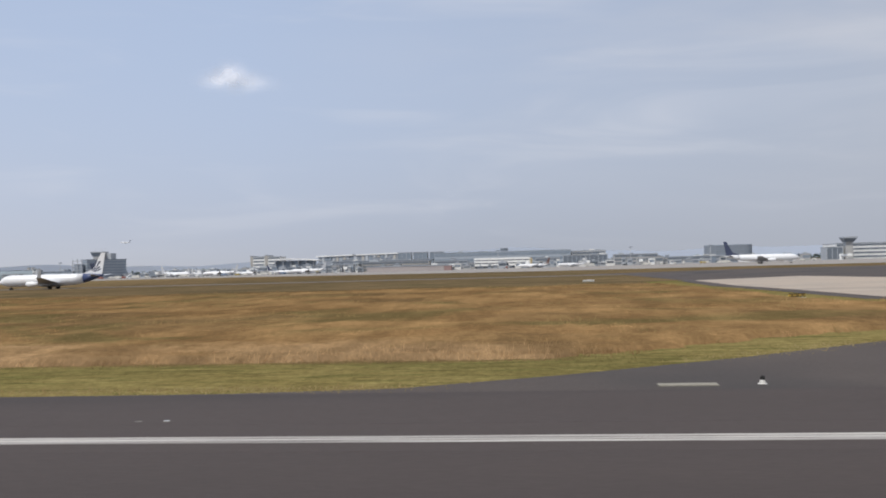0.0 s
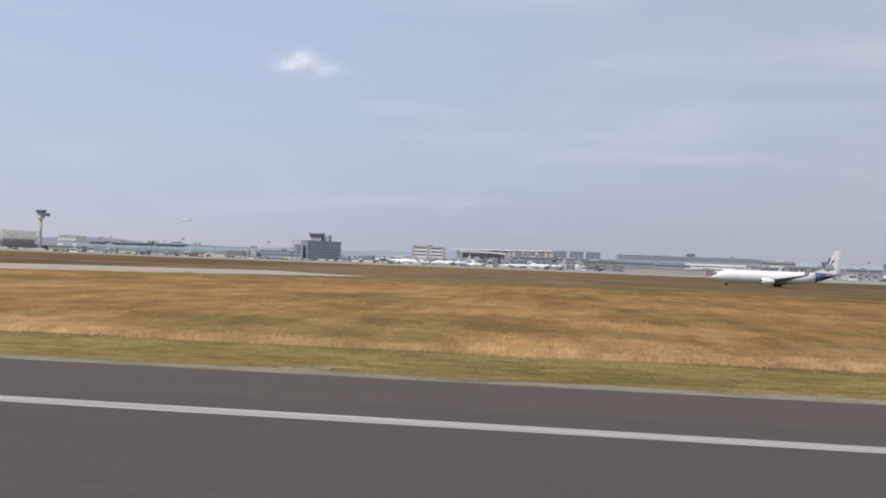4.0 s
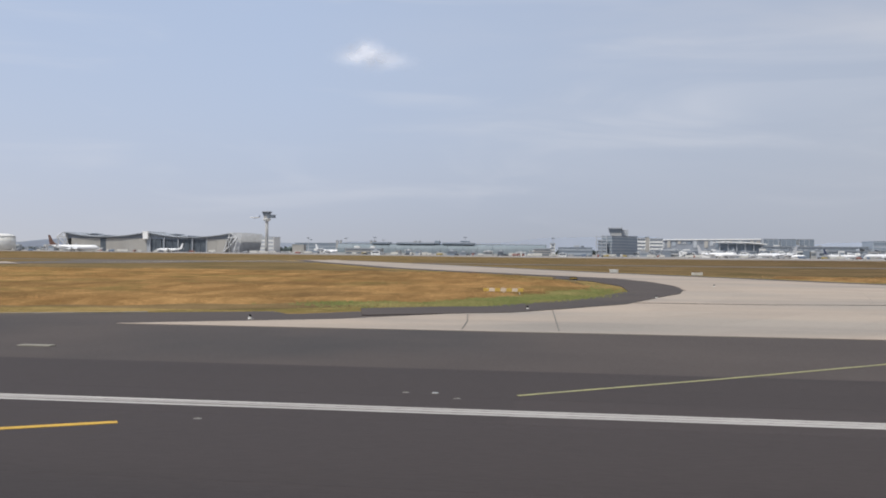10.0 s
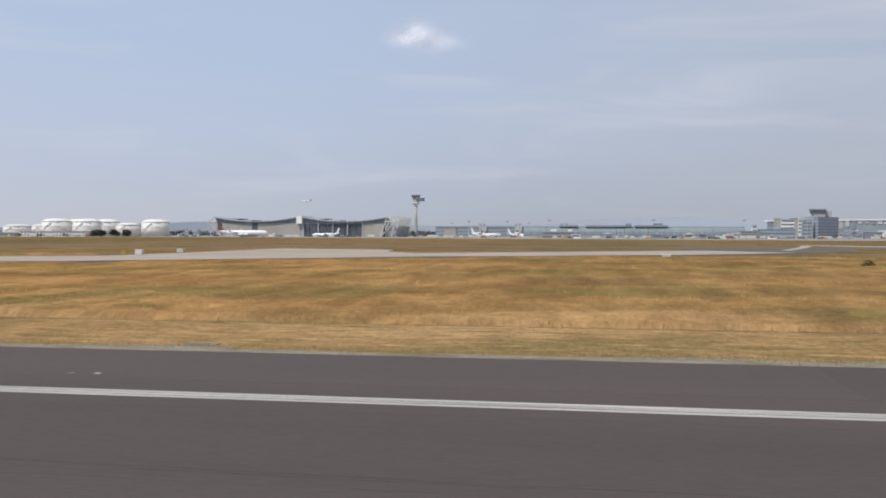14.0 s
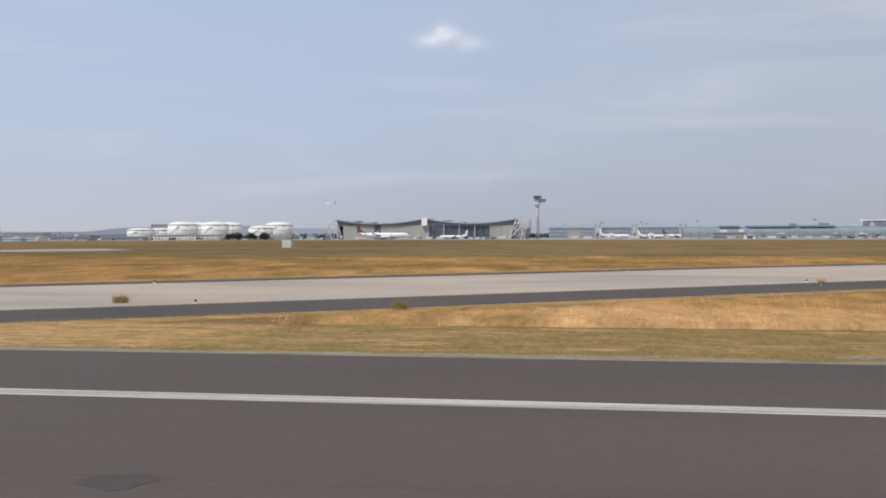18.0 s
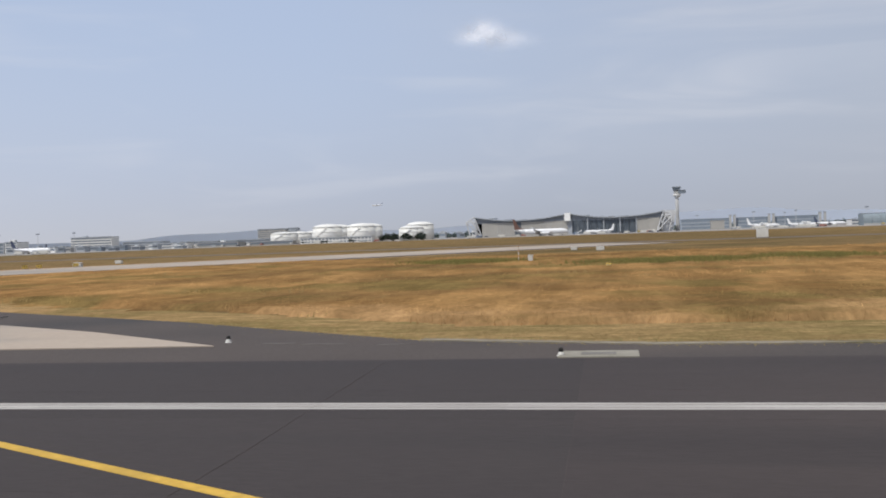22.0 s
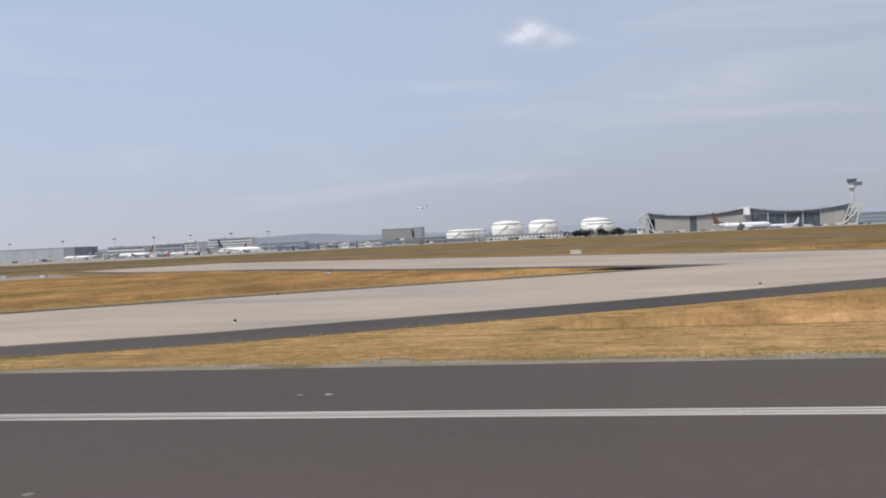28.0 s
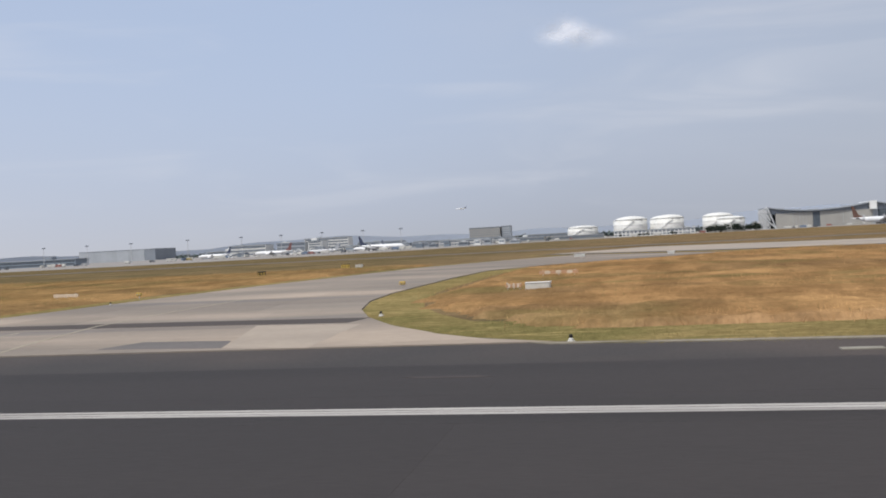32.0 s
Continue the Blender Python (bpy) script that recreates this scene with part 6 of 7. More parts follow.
# fuel tanks
def tank(x, y, r, h, group="white fuel tanks"):
    t = thing("fuel_tank", "round white fuel storage tank with a shallow domed roof", "tank", x, y, group=group)
    part("shell", turned([(r, -0.3), (r, h * 0.80)], 40), TANKW, t, smooth=True)
    part("roof", turned([(r, h * 0.80), (r * 0.97, h * 0.845), (r * 0.86, h * 0.90), (r * 0.66, h * 0.95), (r * 0.36, h * 0.985), (0.0, h)], 40), TANKW, t, smooth=True)
    for zz in (0.30, 0.55, 0.79):
        part("stiffener_ring", turned([(r + 0.05, h * zz), (r + 0.35, h * zz + 0.1), (r + 0.35, h * zz + 0.4), (r + 0.05, h * zz + 0.5)], 40), TANKW, t)
    flight = []
    for i in range(13):
        a, zz = radians(-150 + 70 * i / 12), h * 0.78 * i / 12
        flight.append([((r + q) * math.cos(a), (r + q) * math.sin(a), zz + w_) for q, w_ in ((0.4, -0.3), (1.2, -0.3), (1.2, 0.3), (0.4, 0.3))])
    part("stair", loft(flight), WALLW, t)
    part("railing", turned([(r + 0.1, h * 0.80 + 0.9), (r + 0.2, h * 0.80 + 0.9), (r + 0.2, h * 0.80 + 1.1), (r + 0.1, h * 0.80 + 1.1)], 40), TANKW, t)
    part("vent", turned([(0.9, h - 0.2), (0.9, h + 0.7), (0.0, h + 0.9)], 10), STEEL, t)


for q in ((-1766, 1262, 20, 18.4), (-1767, 1330, 19, 19.0), (-1768, 1395, 18, 19.6), (-1700, 1262, 21.5, 27.5), (-1704, 1326, 21, 27.5), (-1650, 1262, 20, 27), (-1654.5, 1326, 19.5, 27.3), (-1572, 1241, 17.5, 20.5), (-1580, 1340, 21, 27.3)):
    tank(*q)
building("pump_house", "long low pump house before the fuel tanks", -1722, -1620, 1205, 12, 7, 2, OFFWHITE, DARKGLASS, bay=5, style="windows", group="service buildings")
building("pump_house", "long low shed before the fuel tanks", -1800, -1735, 1210, 12, 5, 1, BEIGE, DARKGLASS, group="service buildings")

# terminal piers, from the far side to the near
for xa, xb, m, h, st in ((-567, -562, BEIGE, 34, "plain"), (-561.5, -538.5, WALLW, 32.5, "bands"), (-538, -532, BEIGE, 35, "plain"), (-531.5, -507, WALLW, 32, "bands")):
    building("car_park" if st == "bands" else "stair_core", "white ribbed multi-storey block behind the terminal" if st == "bands" else "beige stair core between the white blocks", xa, xb, 1730, 40, h, 5, m, DARKGLASS, style=st)
t = thing("long_hall", "long mottled hall under a thin white roof", "building", -408, 2000, group="terminal buildings")
part("wall", prism([(-112, 92), (112, -93), (130, -70), (-94, 115)], -0.3, 33.5), DARKCLAD, t)
part("roof", prism([(-118, 92), (116, -99), (136, -70), (-98, 120)], 34.4, 36.2), WALLW, t, "thin white roof edge")
for i in range(22):
    u = (i + 0.5) / 22
    part("wall_bay", box(-4.0, 4.0, -0.6, 0.4, R.choice((18, 22, 26, 28)), R.choice((30, 32, 33))), R.choice((SLATE, SLATE, CLAD, DARKCLAD, CLAD, BEIGE, HALLBLUE)), t, at=(-112 + 224 * u, 92 - 185 * u - 1.0, 0, -39.5))
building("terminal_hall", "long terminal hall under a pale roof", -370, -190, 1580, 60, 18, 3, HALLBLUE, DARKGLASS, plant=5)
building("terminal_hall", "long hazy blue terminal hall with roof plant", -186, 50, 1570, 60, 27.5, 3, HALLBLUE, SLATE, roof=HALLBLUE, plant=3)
building("terminal_hall", "pale end hall of the terminal", 52, 110, 1590, 50, 25, 3, OFFWHITE, DARKGLASS, plant=3)
for i in range(3):
    building("office_block", "tall grey office block behind the terminal", -298 + 34 * i, -270 + 34 * i, 1875, 24, 35, 9, CLAD if i != 1 else HALLBLUE, SLATE, group="office blocks", style="fins", bay=9.0)
building("roof_cabin", "small dark cabin on the terminal roof", -71, -58, 1576, 12, 33, 8, DARKCLAD, DARKGLASS)
t = thing("terminal_canopy", "sweeping white roof canopy on stout piers", "canopy", -410, 1476, group="terminal buildings")
n = 14
arc = [(-38 + 76 * i / n, 24.5 - 3.0 * (i / n) + 1.4 * math.sin(math.pi * i / n)) for i in range(n + 1)]
part("roof", panel(arc + [(px_, pz - 1.6) for px_, pz in reversed(arc)], 0, 45), WALLW, t, "white curved roof")
for i in range(6):
    part("pier", box(-34 + 13 * i, -32.4 + 13 * i, 4, 8, -0.3, 21.2), CLAD, t)
part("glazing", box(-35, 35, 9, 10, -0.3, 21), SLATE, t)
for q in ((-277, -256, 1250, 11, 3, BARECON, "windows"), (-253, -158, 1262, 13.2, 3, BEIGE, "bands"), (-154, -106, 1290, 12, 3, CLAD, "bands"), (-10, 24, 1300, 13, 2, CLAD, "bands"), (30, 92, 1310, 15.5, 3, CLAD, "fins"), (100, 160, 1290, 14.5, 3, BARECON, "bands"), (165, 275, 1330, 9.5, 2, CLAD, "bands"), (-340, -282, 1262, 10, 2, CLAD, "bands"), (-420, -345, 1268, 9, 2, DARKCLAD, "bands"), (-560, -425, 1285, 8.5, 2, CLAD, "bands")):
    building("pier_building", "pier building of the terminal with window bands" if q[6] == "bands" else "pier building of the terminal with many windows", q[0], q[1], q[2], 24, q[3], q[4], q[5], HANGARGLASS if q[5] is WALLW else DARKGLASS, style=q[6], plant=2)
t = thing("gate_building", "white gate building with dark window slits and deep bands", "building", -60, 1357, group="terminal buildings")
part("wall", box(-41, 42, 0.6, 24, -0.3, 15.2), HANGARGLASS, t)
for za, zb in ((3.4, 6.6), (8.2, 11.2), (12.6, 15.6)):
    part("white_band", box(-41.5, 42.5, -0.4, 24.4, za, zb), WALLW, t, "broad white facade band")
for k in range(9):
    part("column", box(-41 + 10.2 * k, -40.2 + 10.2 * k, -0.2, 0.6, -0.3, 12.6), WALLW, t)
building("low_gate_hall", "long low rose-grey gate hall at the apron", -211, -118, 1077, 14, 6.0, 1, PINKWALL, PINKWALL, style="plain", plant=1)
building("low_gate_hall", "reddish end block of the low gate hall", -117.5, -109, 1077, 14, 5.8, 1, ROSE, DARKGLASS, style="plain")
building("end_bracket", "yellow end wall of the white gate building", -17.5, -15, 1352, 12, 14.5, 1, OCHRE, DARKGLASS, style="plain")
t = thing("round_hotel", "long rounded grey building with dark window bands", "building", 347, 1730, group="office blocks")
oval = [(44 * math.copysign(abs(math.cos(a)) ** 0.4, math.cos(a)), 14 + 14 * math.sin(a)) for a in (2 * math.pi * j / 28 for j in range(28))]
for i in range(5):
    part("storey", prism(oval, 12 + 3.8 * i, 14 + 3.8 * i), DARKCLAD, t)
    part("window_band", prism([(px_ * 0.985, 14 + (py_ - 14) * 0.97) for px_, py_ in oval], 14 + 3.8 * i, 15.8 + 3.8 * i), SLATE, t)
part("base", prism(oval, -0.3, 12), OFFWHITE, t)
building("terminal_two", "white terminal with layered roofs", 412, 600, 1330, 60, 22, 4, WALLW, DARKGLASS, plant=3)
building("terminal_two", "dark glass front of the far terminal", 390, 411, 1300, 28, 17, 3, CLAD, DARKGLASS, style="fins")
t = thing("apron_tower", "pale apron control tower with a flared dark cab", "control tower", 420, 1300, group="control towers")
part("shaft", box(-5, 5, 0, 10, -0.3, 24), BARECON, t)
part("cab", loft([[(-6, -2, 24), (6, -2, 24), (6, 10, 24), (-6, 10, 24)], [(-9, -5, 29), (9, -5, 29), (9, 13, 29), (-9, 13, 29)]]), DARKGLASS, t)
part("roof", box(-9.5, 9.5, -5.5, 13.5, 29, 31), ROOFG, t)

building("gate_hall", "low slate gate hall beside the control building", -692, -648, 1200, 20, 11, 2, SLATE, HALLBLUE, roof=SLATE, plant=2)
building("gate_hall", "small pale block at the end of the glass pier", -722, -700, 1150, 14, 9, 3, BEIGE, DARKGLASS)
building("gate_hall", "narrow white gate tower with dark glazing", -702, -696, 1190, 8, 16, 4, WALLW, DARKGLASS)

# the long glass pier
t = thing("glass_pier", "long pier with a rounded pale green glass front", "pier", -830, 1200, group="glass piers")
prof_g = [(0.0, -0.3), (0.0, 5.0), (0.6, 8.6), (2.4, 11.6), (5.5, 13.4), (9.5, 14.2), (26, 14.2), (26, -0.3)]
bays = 28
gx0, gx1 = -160.0, 122.0
for i in range(bays):
    xa, xb = gx0 + (gx1 - gx0) * i / bays, gx0 + (gx1 - gx0) * (i + 1) / bays
    v, f = prism(prof_g, xa + 0.12, xb - 0.12)
    part("glass_bay", ([(c, a, b) for a, b, c in v], f), PALEGLASS, t)
part("plinth", box(gx0, gx1, -0.6, 0.4, -0.3, 2.2), BARECON, t)
part("roof_edge", box(gx0, gx1, 9, 27, 14.25, 14.9), DARKCLAD, t)
for xa, xb in ((-113, -89), (-79, -27), (-16, 26)):
    part("dark_roof", box(xa, xb, 3, 24, 14.3, 16.6), SLATE, t, "raised dark roof edge")
part("roof_hump", rbox(-27, -20, 4, 14, 14.3, 19.4, 0.8, 2), SLATE, t)
part("roof_hump", rbox(8, 20, 4, 14, 17.4, 19.4, 0.8, 2), SLATE, t)
for xa, xb in ((-1178, -1098), (-1086, -1035), (-1023, -955)):
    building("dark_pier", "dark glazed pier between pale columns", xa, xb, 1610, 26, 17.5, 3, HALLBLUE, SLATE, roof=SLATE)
for xa in (-1097, -1090, -1034, -1027, -953, -945):
    tt = thing("pier_column", "tall pale concrete column of the dark pier", "column", xa, 1606, group="pier columns")
    part("shaft", box(-1.8, 1.8, -1.8, 1.8, -0.3, 22.5), BARECON, tt)
    part("cap", box(-2.3, 2.3, -2.3, 2.3, 22.5, 23.4), ROOFG, tt)
building("store", "small pale store before the dark pier", -1142, -1122, 1480, 14, 14, 1, BEIGE, DARKGLASS, style="plain", group="service buildings")
building("cargo_hall", "wide low service hall under a flat roof", -970, -890, 1340, 26, 8, 2, OFFWHITE, DARKGLASS, group="service buildings")
building("bus_station", "low pale gate building before the glass pier", -962, -915, 1135, 12, 7.5, 2, BEIGE, DARKGLASS, plant=2, group="service buildings")

# the side of the cargo apron
building("cargo_block", "tall square office block with rows of windows", -2022, -1960, 1800, 26, 30.6, 7, BEIGE, DARKGLASS, style="windows", bay=4.4, group="office blocks")
building("cargo_block", "narrow end of the tall office block", -1957, -1939, 1806, 22, 31.5, 7, CLAD, DARKGLASS, style="windows", bay=4.4, group="office blocks")
t = thing("cargo_shed", "huge windowless grey cargo shed", "shed", -2810, 1800, group="cargo buildings")
for i in range(14):
    part("wall_panel", box(-92 + 13.2 * i, -92 + 13.2 * (i + 1) - 0.15, 0, 90, -0.3, 24), CLAD if i < 12 else DARKCLAD, t)
part("roof", box(-93, 93, -0.6, 91, 24, 25.2), ROOFG, t)
for q in ((-2214, -2162, 1100, 14, 3, OFFWHITE), (-2151, -2112, 1110, 14.6, 3, CLAD), (-2106, -2088, 1105, 15.5, 5, OFFWHITE), (-2255, -2222, 1120, 8, 2, BEIGE), (-2085, -2030, 1130, 7, 2, OFFWHITE), (-2025, -1960, 1160, 6, 1, CLAD), (-1950, -1880, 1180, 7, 2, OFFWHITE), (-1872, -1812, 1200, 6, 1, BEIGE), (-2260, -2180, 1500, 23.5, 5, OFFWHITE), (-2170, -2090, 1520, 12, 3, CLAD), (-2080, -1900, 1560, 9, 2, BARECON), (-1890, -1800, 1500, 10, 2, BEIGE)):
    building("cargo_hall", "cargo building with flat roof and window bands", q[0], q[1], q[2], 26, q[3], q[4], q[5], DARKGLASS, plant=1, group="cargo buildings")
t = thing("low_terminal", "low dark terminal wing with a small roof cabin", "building", -2500, 1100, group="cargo buildings")
part("wall", box(-70, 62, 0, 30, -0.3, 8.6), SLATE, t)
for i in range(2):
    part("window_band", box(-68, 60, -0.3, 0.2, 1.6 + 3.8 * i, 3.6 + 3.8 * i), HANGARGLASS, t)
part("roof", box(-72, 64, -1, 31, 8.6, 9.6), ROOFG, t)
part("roof_cabin", box(8, 22, 6, 16, 9.6, 14), DARKCLAD, t)

# floodlight masts
def mast(x, y, h=24):
    t = thing("floodlight_mast", "tall thin apron floodlight mast with a lamp crown", "mast", x, y, group="floodlight masts")
    part("pole", rod((0, 0, -0.3), (0, 0, h), 0.42, 8, 0.22), STEEL, t)
    part("crown", turned([(0.4, h), (2.0, h + 0.3), (2.0, h + 0.9), (0.4, h + 1.2)], 10), DARKCLAD, t)
    for j in range(4):
        a = j * math.pi / 2
        part("lamp", box(-0.5, 0.5, -0.3, 0.3, -0.5, 0.3), DARKGLASS, t, at=(1.9 * math.cos(a), 1.9 * math.sin(a), h + 0.2))
    return t


m0 = mast(-2240, 1040)
for q in ((-2168, 1040), (-2060, 1030), (-2012, 1040), (-1968, 1050), (-2380, 1040), (-2450, 1050), (-2120, 1050), (-1090, 1400), (-1030, 1405), (-700, 1260), (-820, 1240), (-960, 1300), (-1010, 1600), (-1150, 1620), (-260, 1240), (-60, 1235), (120, 1260), (230, 1280), (-2330, 1060)):
    copy_thing(m0, spot(*q))

# ---- vehicles and gear on the apron ----
def van(col, long=6.0, tall=2.6, label="service van on the apron"):
    t = thing("service_vehicle", label, "vehicle", group="service vehicles")
    part("body", rbox(-long / 2, long / 2 - 1.6, -1.1, 1.1, 0.45, tall, 0.12, 1), col, t)
    part("cab", loft([[(long / 2 - 1.6, -1.05, 0.45), (long / 2, -1.05, 0.45), (long / 2, 1.05, 0.45), (long / 2 - 1.6, 1.05, 0.45)], [(long / 2 - 1.6, -1.0, tall * 0.8), (long / 2 - 0.7, -1.0, tall * 0.8), (long / 2 - 0.7, 1.0, tall * 0.8), (long / 2 - 1.6, 1.0, tall * 0.8)]]), col, t)
    part("windscreen", box(long / 2 - 1.5, long / 2 - 0.45, -1.06, 1.06, tall * 0.5, tall * 0.72), DARKGLASS, t)
    for wx_ in (-long * 0.3, long * 0.3):
        for s in (-1.0, 1.0):
            part("wheel", rod((wx_, s - 0.15, 0.4), (wx_, s + 0.15, 0.4), 0.4, 10), TYRE, t)
    return t


def stair_truck():
    t = thing("stair_truck", "white mobile boarding stairs", "vehicle", group="boarding stairs")
    part("chassis", rbox(-4, 4, -1.1, 1.1, 0.5, 1.1, 0.1, 1), WALLW, t)
    part("flight", panel([(-3.6, 1.1), (3.2, 5.0), (4.2, 5.0), (4.2, 5.6), (3.0, 5.6), (-4.0, 1.6)], -0.9, 0.9), WALLW, t)
    for s in (-0.95, 0.95):
        part("handrail", rod((-3.8, s, 2.4), (3.2, s, 6.5), 0.08, 6), STEEL, t)
        for wx_ in (-2.6, 2.6):
            part("wheel", rod((wx_, s - 0.15, 0.45), (wx_, s + 0.15, 0.45), 0.45, 10), TYRE, t)
    part("prop", rod((3.4, 0, 1.0), (3.4, 0, 5.0), 0.15, 6), STEEL, t)
    return t


protos = [van(VANCOL[0], 7, 2.8, "white service van on the apron"), van(VANCOL[0], 11, 3.3, "long white apron bus"), van(VANCOL[1], 8, 2.8, "grey service truck on the apron"), van(VANCOL[2], 6, 2.2, "dark service car on the apron"), van(VANCOL[3], 7, 2.6, "yellow airport service truck"), van(VANCOL[4], 9, 3.2, "blue catering truck on the apron"), van(VANCOL[0], 13, 3.6, "white fuel truck on the apron"), van(VANCOL[5], 8, 2.8, "red service truck on the apron")]
RV = random.Random(21)
zones = [(-2420, -1930, 905, 940, 34), (-1900, -1600, 1190, 1203, 12), (-1500, -1210, 1205, 1375, 30), (-1140, -960, 1180, 1330, 22), (-960, -640, 1085, 1150, 40), (-640, -260, 1100, 1150, 34), (-250, 330, 1120, 1170, 36)]
spots = [(RV.uniform(a, b), RV.uniform(c, d)) for a, b, c, d, n in zones for _ in range(n)]
for i, q in enumerate(spots):
    p = protos[RV.choice((0, 0, 1, 2, 3, 3, 4, 5, 6, 0, 7, 1))] if i >= len(protos) else protos[i]
    m = spot(*q, 0.03, RV.choice((0, 180, 90, 15, 170)))
    if i < len(protos):
        p.matrix_basis = m
    else:
        copy_thing(p, m)
s0 = stair_truck()
s0.matrix_basis = spot(-2058, 935, 0.03, 10)
for q in ((-2050, 936, 190), (-2042, 930, 20), (-1880, 1180, 10), (-540, 1140, 0), (-450, 1145, 180), (-260, 1140, 10), (-1040, 1320, 0), (-1340, 1210, 0), (-2130, 930, 0)):
    copy_thing(s0, spot(q[0], q[1], 0.03, q[2]))


def jet_bridge(x, y, ln=30):
    t = thing("jet_bridge", "pale boarding bridge reaching out from the terminal", "boarding bridge", x, y, group="boarding bridges")
    part("tunnel", box(-1.8, 1.8, -ln, 0, 4.2, 7.2), STEEL, t)
    part("rotunda", turned([(3, -0.3), (3, 7.8), (0, 8.2)], 16), WALLW, t)
    part("cab", rbox(-2.6, 2.6, -ln - 5, -ln, 4.0, 7.6, 0.3, 1), WALLW, t)
    for s in (-1.5, 1.5):
        part("leg", box(s - 0.3, s + 0.3, -ln + 2, -ln + 2.6, -0.3, 4.2), STEEL, t)
    return t


def gate_node(x, y, w, h, wall, glass):
    t = thing("gate_node", "small block of a boarding gate with a glazed front", "gate building", x, y, group="gate blocks along the piers")
    part("wall", rbox(-w / 2, w / 2, 0, w * 0.8 + 3, -0.3, h, 0.15, 1), wall, t)
    part("glazing", box(-w * 0.42, w * 0.42, -0.15, 0.2, h * 0.42, h * 0.78), glass, t)
    part("roof", box(-w / 2 - 0.3, w / 2 + 0.3, -0.4, w * 0.8 + 3.3, h, h + 0.5), R.choice((ROOFG, WALLW, DARKCLAD)), t)
    if w > 7:
        part("roof_plant", box(-w * 0.2, w * 0.15, 2, 5, h + 0.5, h + 2.0), CLAD, t)


RG = random.Random(31)
for x0, x1, y0, y1, n, hmax in ((-620, -430, 1225, 1245, 15, 9), (-430, -250, 1215, 1245, 20, 11), (-250, -40, 1195, 1240, 22, 9), (-40, 170, 1200, 1245, 18, 11), (170, 360, 1240, 1290, 14, 9), (-960, -680, 1120, 1180, 16, 6), (-575, -300, 1330, 1440, 34, 14), (-300, 20, 1380, 1500, 30, 17), (20, 370, 1380, 1500, 26, 14), (-640, -430, 1250, 1300, 18, 9), (-1640, -1460, 1420, 1560, 14, 11), (-2240, -1830, 1060, 1095, 26, 7)):
    for k in range(n):
        gate_node(x0 + (x1 - x0) * (k + RG.uniform(0.1, 0.9)) / n, RG.uniform(y0, y1), RG.uniform(4, 12), RG.uniform(3.5, hmax), RG.choice((WALLW, WALLW, OFFWHITE, CLAD, CLAD, DARKCLAD, SLATE, BARECON)), RG.choice((SLATE, DARKGLASS, HANGARGLASS)))


j0 = jet_bridge(-530, 1240)
for q in ((-470, 1240), (-400, 1240), (-320, 1230), (-262, 1225), (-120, 1225), (-20, 1225), (60, 1260), (130, 1262), (-1075, 1425), (-1015, 1425), (400, 1270)):
    copy_thing(j0, spot(*q))

# ---- trees, woods, hills ----
def tree(x, y, h):
    t = thing("tree", "dark green leafy tree beside the fuel tanks", "tree", x, y, group="trees by the tanks")
    part("trunk", join(rod((0, 0, -0.3), (0, 0, h * 0.5), h * 0.035, 7, h * 0.022), *[rod((0, 0, h * 0.35), (h * 0.22 * math.cos(a), h * 0.22 * math.sin(a), h * 0.68), h * 0.016, 5, h * 0.008) for a in (0.3, 1.8, 3.4, 4.9)]), BARK, t)
    n = 420
    p = rng.normal(0, 1, (n, 3))
    p /= np.linalg.norm(p, axis=1)[:, None]
    p *= rng.uniform(0.45, 1.0, (n, 1)) * (0.55 * h, 0.45 * h, 0.42 * h) * (1 + 0.22 * np.sin(3.1 * p[:, :1] * 2 + 2.3 * p[:, 1:2] * 3))
    p[:, 2] += 0.52 * h
    v = (p[:, None] + rng.normal(0, 0.055 * h, (n, 3, 3))).reshape(-1, 3)
    part("crown", tri_mesh("crown", v, np.arange(3 * n).reshape(-1, 3), LEAF), None, t)


RT = random.Random(3)
for q in [(RT.uniform(-1605, -1535), RT.uniform(1185, 1200), RT.uniform(7, 12)) for _ in range(14)] + [(RT.uniform(-1760, -1640), RT.uniform(1188, 1200), RT.uniform(3, 5)) for _ in range(6)] + [(RT.uniform(-1880, -1800), RT.uniform(1215, 1260), RT.uniform(5, 9)) for _ in range(6)] + [(-1845, 1220, 10)]:
    tree(*q)


def woods(name, label, x0, x1, y, h, n, dy=60):
    px_, py_ = rng.uniform(x0, x1, n), rng.uniform(y, y + dy, n)
    hh = h * (0.6 + 0.4 * patchy(px_, py_, 60)) * rng.uniform(0.5, 1.0, n)
    pz = hh * rng.uniform(0.2, 1.0, n)
    c = np.stack([px_, py_, pz], 1)
    v = c[:, None] + rng.normal(0, 1.0, (n, 3, 3)) * (h * 0.22, h * 0.22, h * 0.16)
    v[:, :, 2] = np.maximum(v[:, :, 2], -0.2)
    tagged(new(name, tri_mesh(name, v.reshape(-1, 3), np.arange(3 * n).reshape(-1, 3), WOODS)), label, "trees", kind="stuff")


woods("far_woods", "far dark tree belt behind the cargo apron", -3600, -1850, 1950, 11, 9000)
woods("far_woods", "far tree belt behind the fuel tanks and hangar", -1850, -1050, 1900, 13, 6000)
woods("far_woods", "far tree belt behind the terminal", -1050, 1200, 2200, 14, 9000)
